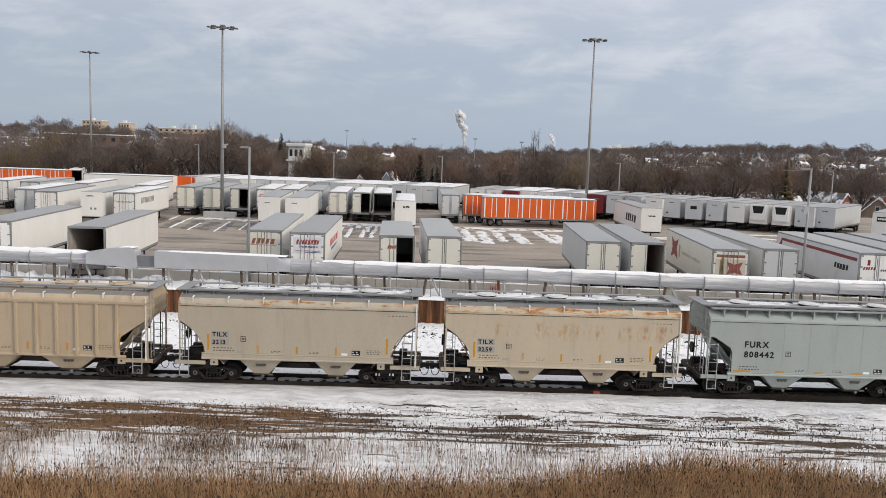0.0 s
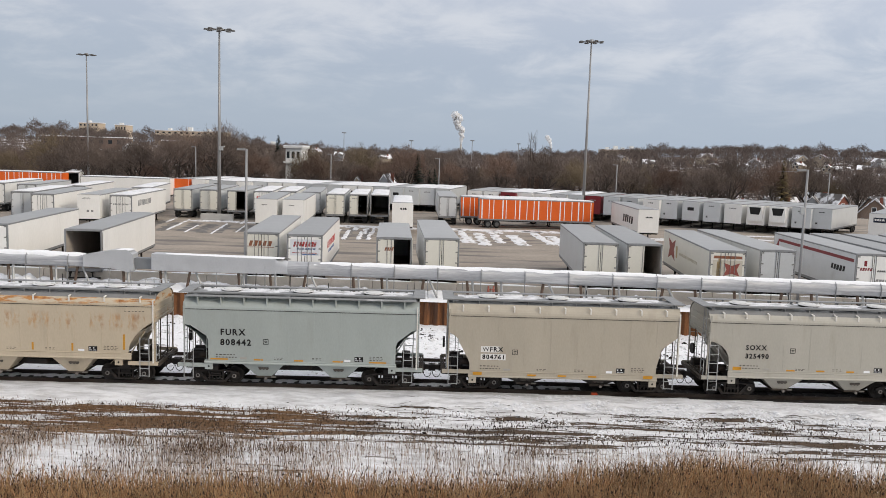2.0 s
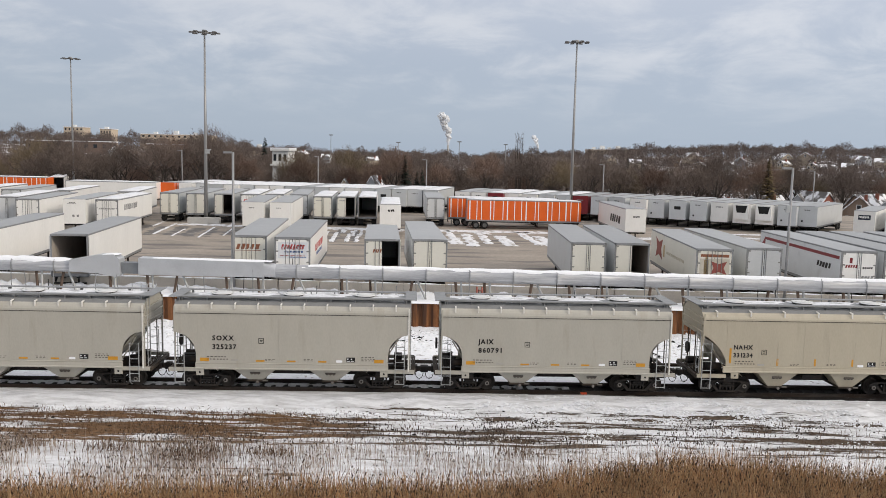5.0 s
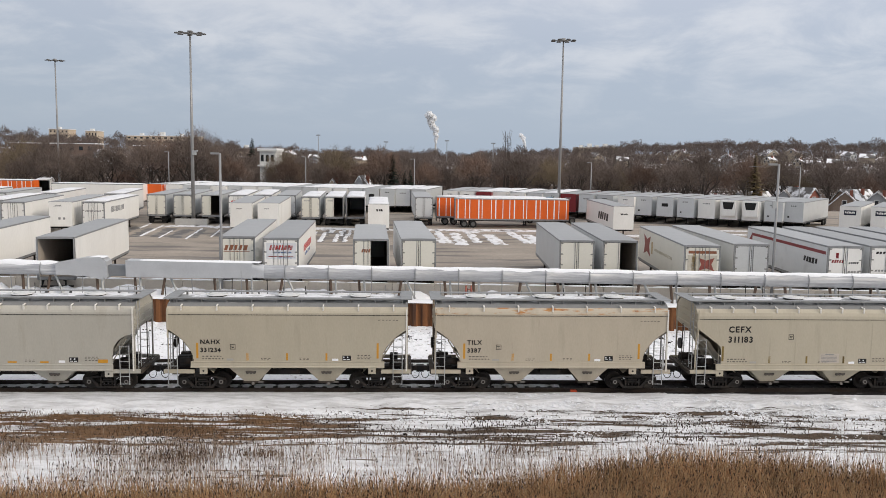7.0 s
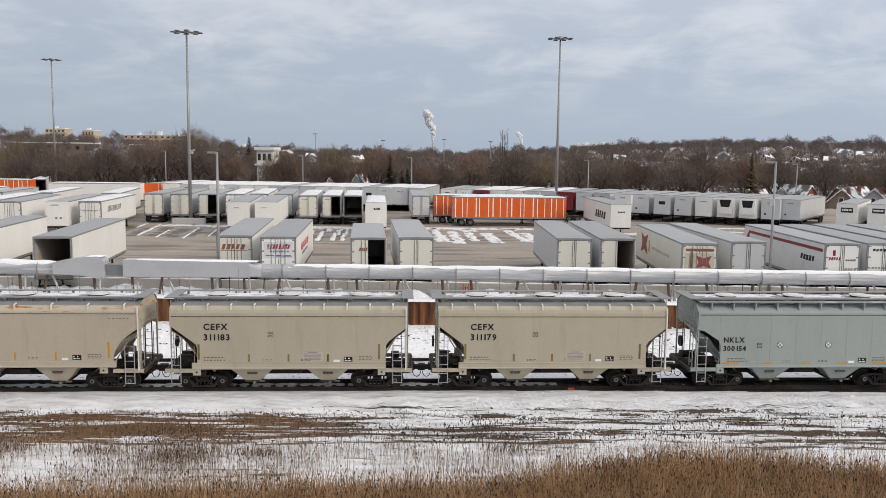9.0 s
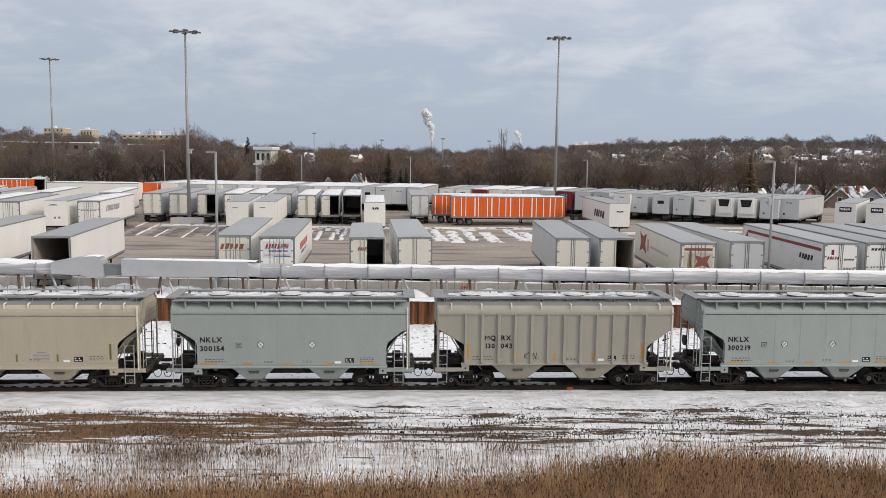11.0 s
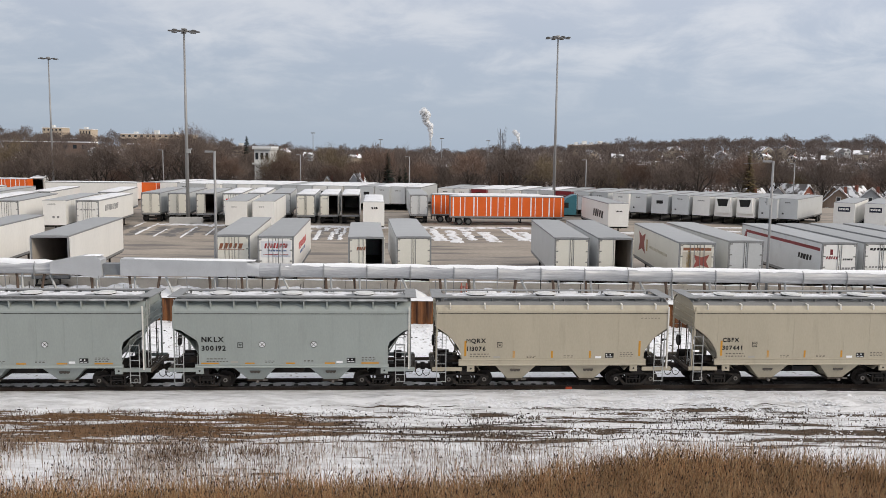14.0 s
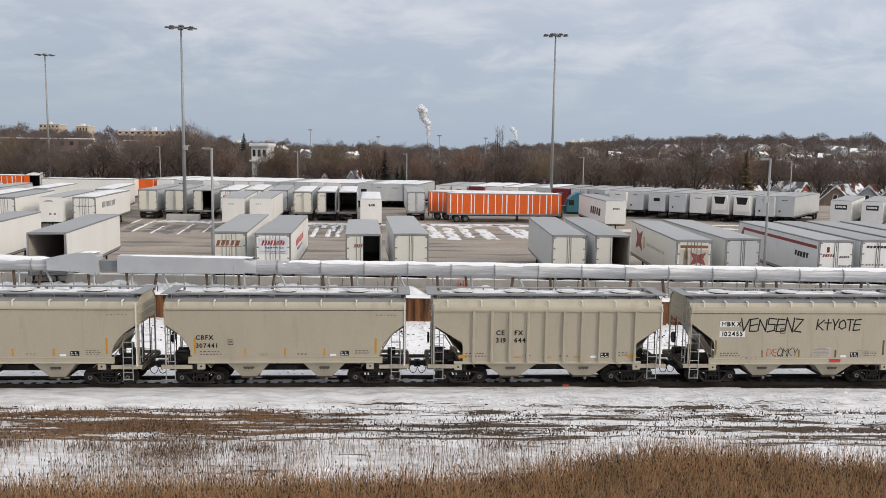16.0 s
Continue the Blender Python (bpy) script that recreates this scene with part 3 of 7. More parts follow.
def trestle(x, kind):
    y = pipe_y(x)
    t = empty("pipe_trestle", pose(x, y, YARD_Z), "leaning weathered post and white strut under the pipe", "trestle", "pipe trestles")
    bm = bmesh.new()
    rod(bm, (0.2 * kind, -0.2, 0.0), (0.05, 0.0, PIPE_Z - YARD_Z - 0.36), 0.10, 6)
    part("post", bm, POST_BROWN, t)
    bm = bmesh.new()
    if kind > 0:
        rod(bm, (0.55, -0.3, 0.05), (0.42, 0.0, PIPE_Z - YARD_Z - 0.33), 0.085, 6)
    else:
        rod(bm, (1.15, -0.4, 0.0), (0.35, 0.0, PIPE_Z - YARD_Z - 0.34), 0.085, 6)
    part("strut", bm, GALV, t)
    bm = bmesh.new()
    box(bm, -0.5, 0.8, -0.05, 0.05, PIPE_Z - YARD_Z - 0.46, PIPE_Z - YARD_Z - 0.38)
    part("saddle_beam", bm, GREY_DECK, t)
    return t


for i in range(-13, 17):
    trestle(-1.6 + i * 2.7 + 0.4 * math.sin(i * 2.3), 1 if i % 3 else -1)


def guard_post(x, h, lean):
    bm = bmesh.new()
    rod(bm, (0, 0, -0.1), (lean, 0, h), 0.028, 5)
    ob = part("fence_post", bm, STEEL_DARK if int(x * 7) % 2 else GREY_DECK, None)
    ob.matrix_basis = pose(x, wall_y(x) + 0.35, YARD_Z + 0.1)
    return tagged(ob, "thin steel post in snow on the wall top", "post", "wall-top posts")


rnd = random.Random(5)
for i in range(44):
    guard_post(-34 + i * 1.75 + rnd.uniform(-0.5, 0.5), rnd.uniform(0.8, 1.6), rnd.uniform(-0.12, 0.12))
bm = bmesh.new()
for i in range(46):
    rnd2 = random.Random(i)
    x0 = -38 + i * 1.7 + rnd2.uniform(0, 1.5)
    sweep_snow(bm, x0, x0 + rnd2.uniform(1.5, 3.8), lambda x: wall_y(x) + 1.6, 0.7, lambda x, d: YARD_Z + 0.02, rnd2.uniform(0.3, 0.95), 0.2)
for i in range(12):
    rnd2 = random.Random(100 + i)
    x0 = -36 + i * 2.3 + rnd2.uniform(0, 1.0)
    sweep_snow(bm, x0, x0 + rnd2.uniform(3.5, 6.5), lambda x: wall_y(x) + 1.9, 0.8, lambda x, d: YARD_Z + 0.02, rnd2.uniform(0.5, 0.8), 0.2)
heap = part("snow_heaps", bm, SNOW_CLEAN, None)
tagged(heap, "white snow heaps under the pipe", "snow heap", kind="stuff")


guard = empty("guard_frame", pose(-20.2, wall_y(-20.2) + 0.1, 1.5), "small grey steel guard frame in the snow under the duct", "guard rail")
for k in range(4):
    bm = bmesh.new()
    rod(bm, (-0.8 + k * 0.53, 0.25 * (k % 2), 0), (-0.8 + k * 0.53, 0.25 * (k % 2), 0.78), 0.03, 6)
    part("post", bm, GALV, guard)
for z in (0.4, 0.76):
    bm = bmesh.new()
    rod(bm, (-0.85, 0, z), (0.85, 0, z), 0.028, 6)
    part("rail", bm, GALV, guard)

# ---- low concrete barriers along the yard's edge ----
bm = bmesh.new()
prism(bm, [(-0.30, 0), (0.30, 0), (0.26, 0.2), (0.14, 0.45), (0.11, 1.12), (-0.11, 1.12), (-0.14, 0.45), (-0.26, 0.2)], -1.49, 1.49, "x")
bmesh.ops.bevel(bm, geom=[e for e in bm.edges if e.calc_length() > 2], offset=0.02, segments=1)
BARRIER = material("beige_concrete", (0.56, 0.51, 0.445), 0.9, vary=0.12, scale=1.2, fine=20, per_thing=0.08, stain=(0.40, 0.35, 0.30), stain_at=(0.55, 0.75), stain_scale=1.0)
first_block = part("barrier_block", bm, BARRIER, None)
for i in range(27):
    x = -40 + i * 3.02
    m = pose(x, wall_y(x) + 2.6, YARD_Z, 0, 0, math.degrees(math.atan(-0.035)))
    ob = first_block if i == 0 else shared("barrier_block", first_block.data, None)
    ob.matrix_basis = m
    bm = bmesh.new()
    sweep_snow(bm, -1.45 + 0.3 * math.sin(i * 2.0), 1.45 - 0.4 * abs(math.sin(i * 3.1)), lambda q: 0.0, 0.14, lambda q, d: 1.115, 0.07)
    part("snow_cap", bm, SNOW_CLEAN, ob)
    tagged(ob, "beige concrete barrier block at the yard's edge", "barrier", "yard barriers")
FADED_RED = material("faded_red_paint", (0.34, 0.12, 0.09), 0.7, vary=0.25, scale=4)
for k in (0, 1):
    bm = bmesh.new()
    rod(bm, (k * 0.45, 0, 0), (k * 0.45, 0, 1.55), 0.07, 8)
    rod(bm, (k * 0.45, 0, 0.9), (k * 0.45, 0, 1.3), 0.10, 8)
    if k == 0:
        hydrant = part("red_standpipe", bm, FADED_RED, None)
    else:
        part("second_pipe", bm, FADED_RED, hydrant)
bm = bmesh.new()
rod(bm, (0, 0, 1.2), (0.45, 0, 1.2), 0.05, 6)
part("cross_pipe", bm, FADED_RED, hydrant)
hydrant.matrix_basis = pose(2.95, wall_y(3) + 0.75, YARD_Z + 0.1)
hydrant.scale = (0.8, 0.8, 0.78)
tagged(hydrant, "red painted standpipe in snow beside the pipe", "standpipe")


# ---- the train: twenty two-bay covered hopper cars ----
# the couplings along the train, in metres, as it stands at the start
GAPS = (-26.75, -13.8, -0.77, 12.08, 24.95, 37.8, 50.61, 63.4, 76.42, 89.42, 102.22, 115.25, 128.0, 141.05, 154.13, 166.83, 179.58, 192.32, 205.22, 217.98, 230.8)


def car_paint(name, base, rust=0.0, grime=(0.30, 0.26, 0.20)):
    """Weathered railcar paint: streaked grime, and rust patches of their own shape where rust is over 0."""
    m = material(name, base, 0.55, vary=0.07, scale=1.1, bump=0.06, fine=18, stretch=(1, 1, 0.35), stain=grime, stain_at=(0.55, 0.95), stain_scale=1.3,
                 stain_stretch=(1.2, 1, 0.22), per_thing=0.03)
    if rust:
        t = m.node_tree
        b = t.nodes["Principled BSDF"]
        old = b.inputs["Base Color"].links[0].from_socket
        co = next(n for n in t.nodes if n.type == "TEX_COORD")
        sep = t.nodes.new("ShaderNodeSeparateXYZ")
        t.links.new(co.outputs["Object"], sep.inputs[0])

        def tex(scale, st, detail=7.0):
            mp = t.nodes.new("ShaderNodeMapping")
            mp.inputs["Scale"].default_value = st
            n = t.nodes.new("ShaderNodeTexNoise")
            n.inputs["Scale"].default_value, n.inputs["Detail"].default_value, n.inputs["Roughness"].default_value = scale, detail, 0.62
            t.links.new(co.outputs["Object"], mp.inputs[0])
            t.links.new(mp.outputs[0], n.inputs["Vector"])
            return n.outputs[0]

        def belt(z0, z1, z2, z3):
            """1 between z1 and z2, 0 below z0 and above z3."""
            up_ = t.nodes.new("ShaderNodeMapRange")
            up_.inputs[1].default_value, up_.inputs[2].default_value = z0, z1
            dn = t.nodes.new("ShaderNodeMapRange")
            dn.inputs[1].default_value, dn.inputs[2].default_value, dn.inputs[3].default_value, dn.inputs[4].default_value = z2, z3, 1.0, 0.0
            mu = t.nodes.new("ShaderNodeMath")
            mu.operation = "MULTIPLY"
            for k_, n_ in enumerate((up_, dn)):
                t.links.new(sep.outputs[2], n_.inputs[0])
                t.links.new(n_.outputs[0], mu.inputs[k_])
            return mu.outputs[0]

        def blotch(zone, noise_, lo, hi, top):
            r_ = t.nodes.new("ShaderNodeMapRange")
            r_.inputs[1].default_value, r_.inputs[2].default_value, r_.inputs[4].default_value = lo, hi, top
            t.links.new(noise_, r_.inputs[0])
            mu = t.nodes.new("ShaderNodeMath")
            mu.operation = "MULTIPLY"
            t.links.new(zone, mu.inputs[0])
            t.links.new(r_.outputs[0], mu.inputs[1])
            return mu.outputs[0]

        roofline = blotch(belt(3.88, 4.0, 4.3, 4.4), tex(1.3, (0.7, 1, 4.0)), 0.60 - 0.10 * rust, 0.68 - 0.10 * rust, 0.95)
        both_ = t.nodes.new("ShaderNodeMath")
        both_.operation = "MULTIPLY_ADD"
        both_.inputs[1].default_value = 0.55
        half_ = t.nodes.new("ShaderNodeMath")
        half_.operation = "MULTIPLY"
        half_.inputs[1].default_value = 0.45
        t.links.new(tex(5.0, (1.3, 1, 0.5)), half_.inputs[0])
        t.links.new(tex(1.9, (1.0, 1, 0.06), 2.0), both_.inputs[0])
        t.links.new(half_.outputs[0], both_.inputs[2])
        flank = blotch(belt(2.6, 2.95, 3.35, 3.6), both_.outputs[0], 0.63 - 0.12 * rust + (0.07 if rust < 1 else 0), 0.75 - 0.10 * rust + (0.07 if rust < 1 else 0), 0.75 * min(1.0, rust + 0.1))
        msk = t.nodes.new("ShaderNodeMath")
        msk.operation = "MAXIMUM"
        t.links.new(roofline, msk.inputs[0])
        t.links.new(flank, msk.inputs[1])
        cr = t.nodes.new("ShaderNodeValToRGB")
        cr.color_ramp.elements[0].color, cr.color_ramp.elements[1].color = (0.22, 0.065, 0.02, 1), (0.52, 0.25, 0.06, 1)
        cr.color_ramp.elements[0].position, cr.color_ramp.elements[1].position = 0.3, 0.65
        t.links.new(tex(4, (1, 1, 0.5)), cr.inputs[0])
        mix = t.nodes.new("ShaderNodeMix")
        mix.data_type = "RGBA"
        t.links.new(msk.outputs[0], mix.inputs[0])
        t.links.new(old, mix.inputs[6])
        t.links.new(cr.outputs[0], mix.inputs[7])
        t.links.new(mix.outputs[2], b.inputs["Base Color"])
    return m


TAN = car_paint("tan_car_paint", (0.44, 0.396, 0.308))
TAN_RUST = car_paint("rust_streaked_tan_paint", (0.515, 0.44, 0.33), rust=1.0)
TAN_SPOT = car_paint("tan_paint_with_few_rust_spots", (0.46, 0.405, 0.318), rust=0.55)
BUFF = car_paint("buff_car_paint", (0.42, 0.378, 0.305), grime=(0.29, 0.25, 0.19))
DUSTY = car_paint("dusty_olive_tan_paint", (0.352, 0.335, 0.28), grime=(0.24, 0.22, 0.18))
OCHRE = car_paint("ochre_car_paint", (0.47, 0.375, 0.265), grime=(0.30, 0.21, 0.13))
LIGHT_GREY = car_paint("light_grey_car_paint", (0.425, 0.405, 0.352))
GREEN_GREY = car_paint("green_grey_car_paint", (0.322, 0.356, 0.342), grime=(0.26, 0.28, 0.265))
PALE_GREEN = car_paint("pale_green_grey_car_paint", (0.372, 0.41, 0.392), grime=(0.30, 0.31, 0.28))
ROOF_GREY = material("car_roof_grey", (0.23, 0.235, 0.235), 0.6, metal=0.1, vary=0.2, scale=1.4, fine=20, stain=(0.5, 0.5, 0.5), stain_at=(0.55, 0.7), stain_scale=1.1)
ROOF_DULL = material("dull_grey_roof_paint", (0.20, 0.20, 0.197), 0.6, vary=0.15, scale=1.4, fine=20)
HATCH_MAT = material("hatch_cover", (0.62, 0.62, 0.61), 0.6, vary=0.15, scale=2, fine=20)
BEARING = material("worn_bearing_cap", (0.20, 0.185, 0.17), 0.5, metal=0.2, vary=0.25, scale=6, fine=40)
WHEEL_STEEL = material("wheel_steel", (0.024, 0.020, 0.017), 0.6, vary=0.3, scale=4, fine=40)
END_DARK = material("car_end_grime", (0.06, 0.048, 0.038), 0.8, vary=0.35, scale=2, fine=20)


# how far each side sheet is cut back over the trucks (inset from the car's end, height), at the leading end and the trailing end
CUTS = {
    "arc": ([(0, 3.17), (0.28, 3.00), (0.59, 2.77), (0.82, 2.55), (0.99, 2.33), (1.14, 2.09), (1.24, 1.83), (1.28, 1.6)],) * 2,
    "round": ([(0, 2.92)] + [(1.06 * math.sin(a), 1.85 + 1.05 * math.cos(a)) for a in [math.pi / 2 * k / 8 for k in range(1, 9)]],) * 2,
    "chamfer": ([(0, 3.30), (1.22, 2.38), (1.28, 2.2)], [(0, 3.22), (0.92, 2.50), (1.04, 2.3)]),
    "diag": ([(0, 3.10), (0.38, 3.02), (1.15, 2.52), (1.22, 2.3)], [(0, 3.06), (0.30, 3.0), (1.0, 2.45), (1.08, 2.2)]),
    "slant": ([(0, 3.05), (0.42, 2.80), (0.98, 1.75), (1.08, 1.5)], [(0, 3.10), (0.88, 2.42), (1.10, 1.5)]),
    "deep": ([(0, 3.14), (1.42, 2.28), (1.46, 2.1)], [(0, 3.12), (1.26, 2.24), (1.32, 2.1)]),
}


def side_outline(cut, low, half, eave):
    """Outline (x, z) of one side sheet: full length above, cut away over the trucks."""
    lead, trail = CUTS[cut]
    right = [(half, eave)] + [(half - px, pz) for px, pz in trail] + [(half - trail[-1][0] - 0.01, low)]
    left = [(-half + lead[-1][0] + 0.01, low)] + [(-half + px, pz) for px, pz in lead[::-1]] + [(-half, eave)]
    return right + left


def skin(bm, sections, x0, x1):
    """Walls between the points of a cross-section (y, z), from x0 to x1."""
    a = [bm.verts.new((x0, y, z)) for y, z in sections]
    b_ = [bm.verts.new((x1, y, z)) for y, z in sections]
    for i in range(len(sections) - 1):
        bm.faces.new((a[i], a[i + 1], b_[i + 1], b_[i])).smooth = False
    return a, b_


def side_frame_mesh():
    """Cast side frame: arched top bar, diagonals, spring seat with its coils."""
    bm = bmesh.new()
    prism(bm, [(-1.12, 0.47), (-1.10, 0.60), (-0.94, 0.66), (-0.50, 0.72), (0.50, 0.72), (0.94, 0.66), (1.10, 0.60), (1.12, 0.47), (0.92, 0.56), (0.50, 0.64), (-0.50, 0.64), (-0.92, 0.56)], -0.10, 0.06)
    prism(bm, [(-0.52, 0.12), (0.52, 0.12), (0.44, 0.21), (-0.44, 0.21)], -0.12, 0.06)
    for s in (-1, 1):
        prism(bm, [(s * 0.86, 0.60), (s * 0.74, 0.60), (s * 0.38, 0.20), (s * 0.52, 0.14)], -0.11, 0.04)
        prism(bm, [(s * 0.30, 0.20), (s * 0.37, 0.20), (s * 0.37, 0.65), (s * 0.30, 0.65)], -0.10, 0.04)
        prism(bm, [(s * 1.10, 0.52), (s * 1.03, 0.30), (s * 1.08, 0.30), (s * 1.14, 0.50)], -0.05, 0.05)
    for k in (-0.19, 0.0, 0.19):
        rod(bm, (k, -0.03, 0.20), (k, -0.03, 0.42), 0.048, 8)
    box(bm, -0.29, 0.29, -0.13, 0.06, 0.41, 0.47)
    box(bm, -0.22, 0.22, -0.13, -0.06, 0.52, 0.58)
    return bm


def bearing_mesh(x):
    bm = bmesh.new()
    rod(bm, (x, -0.12, 0.43), (x, 0.06, 0.43), 0.15, 12)
    rod(bm, (x, -0.14, 0.43), (x, -0.11, 0.43), 0.105, 12, mat=1)
    rod(bm, (x, -0.155, 0.43), (x, -0.135, 0.43), 0.055, 8)
    return bm


def wheel_set_mesh():
    bm = bmesh.new()
    for s in (-1, 1):
        rings = [(0.62, 0.0), (0.62, 0.12), (0.66, 0.36), (0.655, 0.43), (0.79, 0.425), (0.81, 0.40), (0.745, 0.33), (0.70, 0.15), (0.78, 0.10), (0.78, 0.0)]
        made = []
        for y, r in rings:
            made.append([bm.verts.new((r * math.cos(a * math.pi / 14), s * y, r * math.sin(a * math.pi / 14))) for a in range(28)] if r else None)
        for a, b_ in zip(made[1:-1], made[2:-1]):
            for k in range(28):
                bm.faces.new((a[k], a[(k + 1) % 28], b_[(k + 1) % 28], b_[k])).smooth = True
        bm.faces.new(made[-2])
        bm.faces.new(made[1][::-1])
    rod(bm, (0, -0.95, 0), (0, 0.95, 0), 0.085, 10)
    bmesh.ops.recalc_face_normals(bm, faces=bm.faces)
    return bm


def add_truck(car, x):
    tr = new("truck")
    tr.parent = car
    tr.matrix_basis = pose(x, 0, 0)
    tr.empty_display_size = 0.2
    bm = bmesh.new()
    box(bm, -0.22, 0.22, -1.05, 1.05, 0.42, 0.70)
    rod(bm, (0, 0, 0.6), (0, 0, 1.0), 0.22, 12)
    for s in (-1, 1):
        box(bm, s * 0.32, s * 0.36, -0.8, 0.8, 0.38, 0.46)
    part("bolster", bm, STEEL_DARK, tr)
    frame_a = part("side_frame", side_frame_mesh(), STEEL_TRUCK, tr)
    frame_a.matrix_basis = pose(0, -0.99, 0)
    shared("side_frame", frame_a.data, tr, pose(0, 0.99, 0, 0, 0, 180))
    for bx in (-0.89, 0.89):
        cap = part("axle_bearing", bearing_mesh(bx), [STEEL_TRUCK, BEARING], tr)
        cap.matrix_basis = pose(0, -0.99, 0)
        shared("axle_bearing", cap.data, tr, pose(0, 0.99, 0, 0, 0, 180))
    w = part("wheel_set", wheel_set_mesh(), WHEEL_STEEL, tr)
    w.matrix_basis = pose(-0.89, 0, 0.43)
    shared("wheel_set", w.data, tr, pose(0.89, 0, 0.43))
    return tr


def ladder_mesh(height0, height1, width, rungs):
    bm = bmesh.new()
    for s in (0, width):
        box(bm, s - 0.018, s + 0.018, -0.018, 0.018, height0, height1)
    for i in range(rungs):
        z = height0 + 0.05 + (height1 - height0 - 0.1) * i / (rungs - 1)
        rod(bm, (0, -0.03, z), (width, -0.03, z), 0.016, 5)
    return bm


def hopper_car(name, label, paint, cut="chamfer", ribs=0, gusset="post", end_mat=None, sill=(1.15, 1.46), slope=None, posts=7, roof_mat=None, white=True, half=5.70, rib_span=(-4.13, 4.23), eave=3.84):
    """sill: its lower and upper edge; slope: the paint of the sloping roof edge; posts: roof brackets on each side; white: snow lies on the roof."""
    car = empty(name, pose(0, 0, 0), label, "freight car", "cars of the train")
    end_mat = end_mat or paint
    # side sheets
    for s in (-1, 1):
        bm = bmesh.new()
        prism(bm, side_outline(cut, sill[1] - 0.04, half, eave), s * 1.60, s * 1.55)
        if ribs:
            for k in range(ribs):
                rx = rib_span[0] + k * (rib_span[1] - rib_span[0]) / (ribs - 1)
                rb = bmesh.new()
                prism(rb, [(rx - 0.075, s * 1.598), (rx - 0.05, s * 1.70), (rx + 0.05, s * 1.70), (rx + 0.075, s * 1.598)], sill[1] - 0.02, 3.82, "z")
                part("rib", rb, paint, car)
            tm = bmesh.new()
            box(tm, -half, half, min(s * 1.598, s * 1.66), max(s * 1.598, s * 1.66), 3.83, 3.93)
            part("top_chord", tm, paint, car)
        else:
            sm = bmesh.new()
            box(sm, -half, half, min(s * 1.602, s * 1.618), max(s * 1.602, s * 1.618), eave - 0.01, eave + 0.01)
            part("eave_bead", sm, STEEL_DARK, car)
            for k in range(8 if s < 0 else 0):
                rx = -4.55 + k * 1.3
                sm = bmesh.new()
                box(sm, rx - 0.008, rx + 0.008, -1.607, -1.599, sill[1], eave - 0.04 if cut in ("slant", "diag") or k % 3 == 0 else 2.9)
                part("weld_seam", sm, paint, car)
        part("side_sheet", bm, paint, car)
    # roof shell with rounded shoulders
    sec = [(-1.60, eave), (-1.588, 0.45 * eave + 2.23), (-1.54, 4.06), (-1.46, 4.16), (-1.36, 4.23)]
    bm = bmesh.new()
    skin(bm, sec, -half, half)
    part("roof_shoulder", bm, paint, car)
    bm = bmesh.new()
    skin(bm, [(-y, z) for y, z in sec[::-1]], -half, half)
    part("roof_shoulder", bm, paint, car)
    for s in (-1, 1):
        bm = bmesh.new()
        slopes = [(s * 1.36, 4.23), (s * 1.28, 4.30), (s * 1.16, 4.37)]
        skin(bm, slopes if s < 0 else slopes[::-1], -half, half)
        part("roof_slope", bm, slope or ROOF_DULL, car)
    bm = bmesh.new()
    skin(bm, [(-1.16, 4.37), (-0.6, 4.47), (0, 4.50), (0.6, 4.47), (1.16, 4.37)], -half, half)
    part("roof", bm, roof_mat or ROOF_GREY, car, "roof sheet with old snow" if white else "bare roof sheet")
    # ends: an upright sheet above, a slope sheet below
    for s in (-1, 1):
        bm = bmesh.new()
        e = s * (half - 0.05)
        full = [(-1.57, 3.05), (-1.57, 3.86), (-1.50, 4.08), (-1.33, 4.22), (-1.12, 4.38), (0, 4.52), (1.12, 4.38), (1.33, 4.22), (1.50, 4.08), (1.57, 3.86), (1.57, 3.05)]
        bm.faces.new([bm.verts.new((e, y, z)) for y, z in full])
        slope = [(e, 3.05), (s * 5.05, 2.62), (s * 4.68, 2.1), (s * 3.6, 1.0)]
        for (xa, za), (xb, zb) in zip(slope, slope[1:]):
            bm.faces.new([bm.verts.new(p) for p in ((xa, -1.57, za), (xa, 1.57, za), (xb, 1.57, zb), (xb, -1.57, zb))])
        for z in (3.25, 3.6, 3.95):
            box(bm, min(e, e + s * 0.06), max(e, e + s * 0.06), -1.45, 1.45, z - 0.04, z + 0.04)
        part("end_sheet", bm, [end_mat], car)
        for y in (-1.45, -0.55, 0.55, 1.45):
            bm = bmesh.new()
            w_ = 0.03 if abs(y) > 1 else 0.022
            box(bm, e + s * 0.02 - w_, e + s * 0.02 + w_, y - w_, y + w_, 1.1, 3.1)
            part("end_post", bm, END_DARK if abs(y) < 1 else end_mat, car)
        for y in (-0.9, 0.9):
            bm = bmesh.new()
            rod(bm, (s * 4.3, y, 1.2), (s * 5.1, y, 2.5), 0.035, 6)
            part("slope_brace", bm, end_mat, car)
        # platform, end sill, coupler, brake gear
        bm = bmesh.new()
        for k in range(3):
            box(bm, s * (5.5 + k * 0.17) - 0.045, s * (5.5 + k * 0.17) + 0.045, -1.5, 1.5, 1.03, 1.07)
        box(bm, s * 5.95 - 0.05, s * 5.95 + 0.05, -1.55, 1.55, 0.94, 1.10)
        part("end_platform", bm, END_DARK, car)
        bm = bmesh.new()
        box(bm, min(s * 5.91, s * 6.1), max(s * 5.91, s * 6.1), -0.22, 0.22, 0.72, 1.02)
        box(bm, min(s * 6.0, s * 6.36), max(s * 6.0, s * 6.36), -0.10, 0.10, 0.74, 0.96)
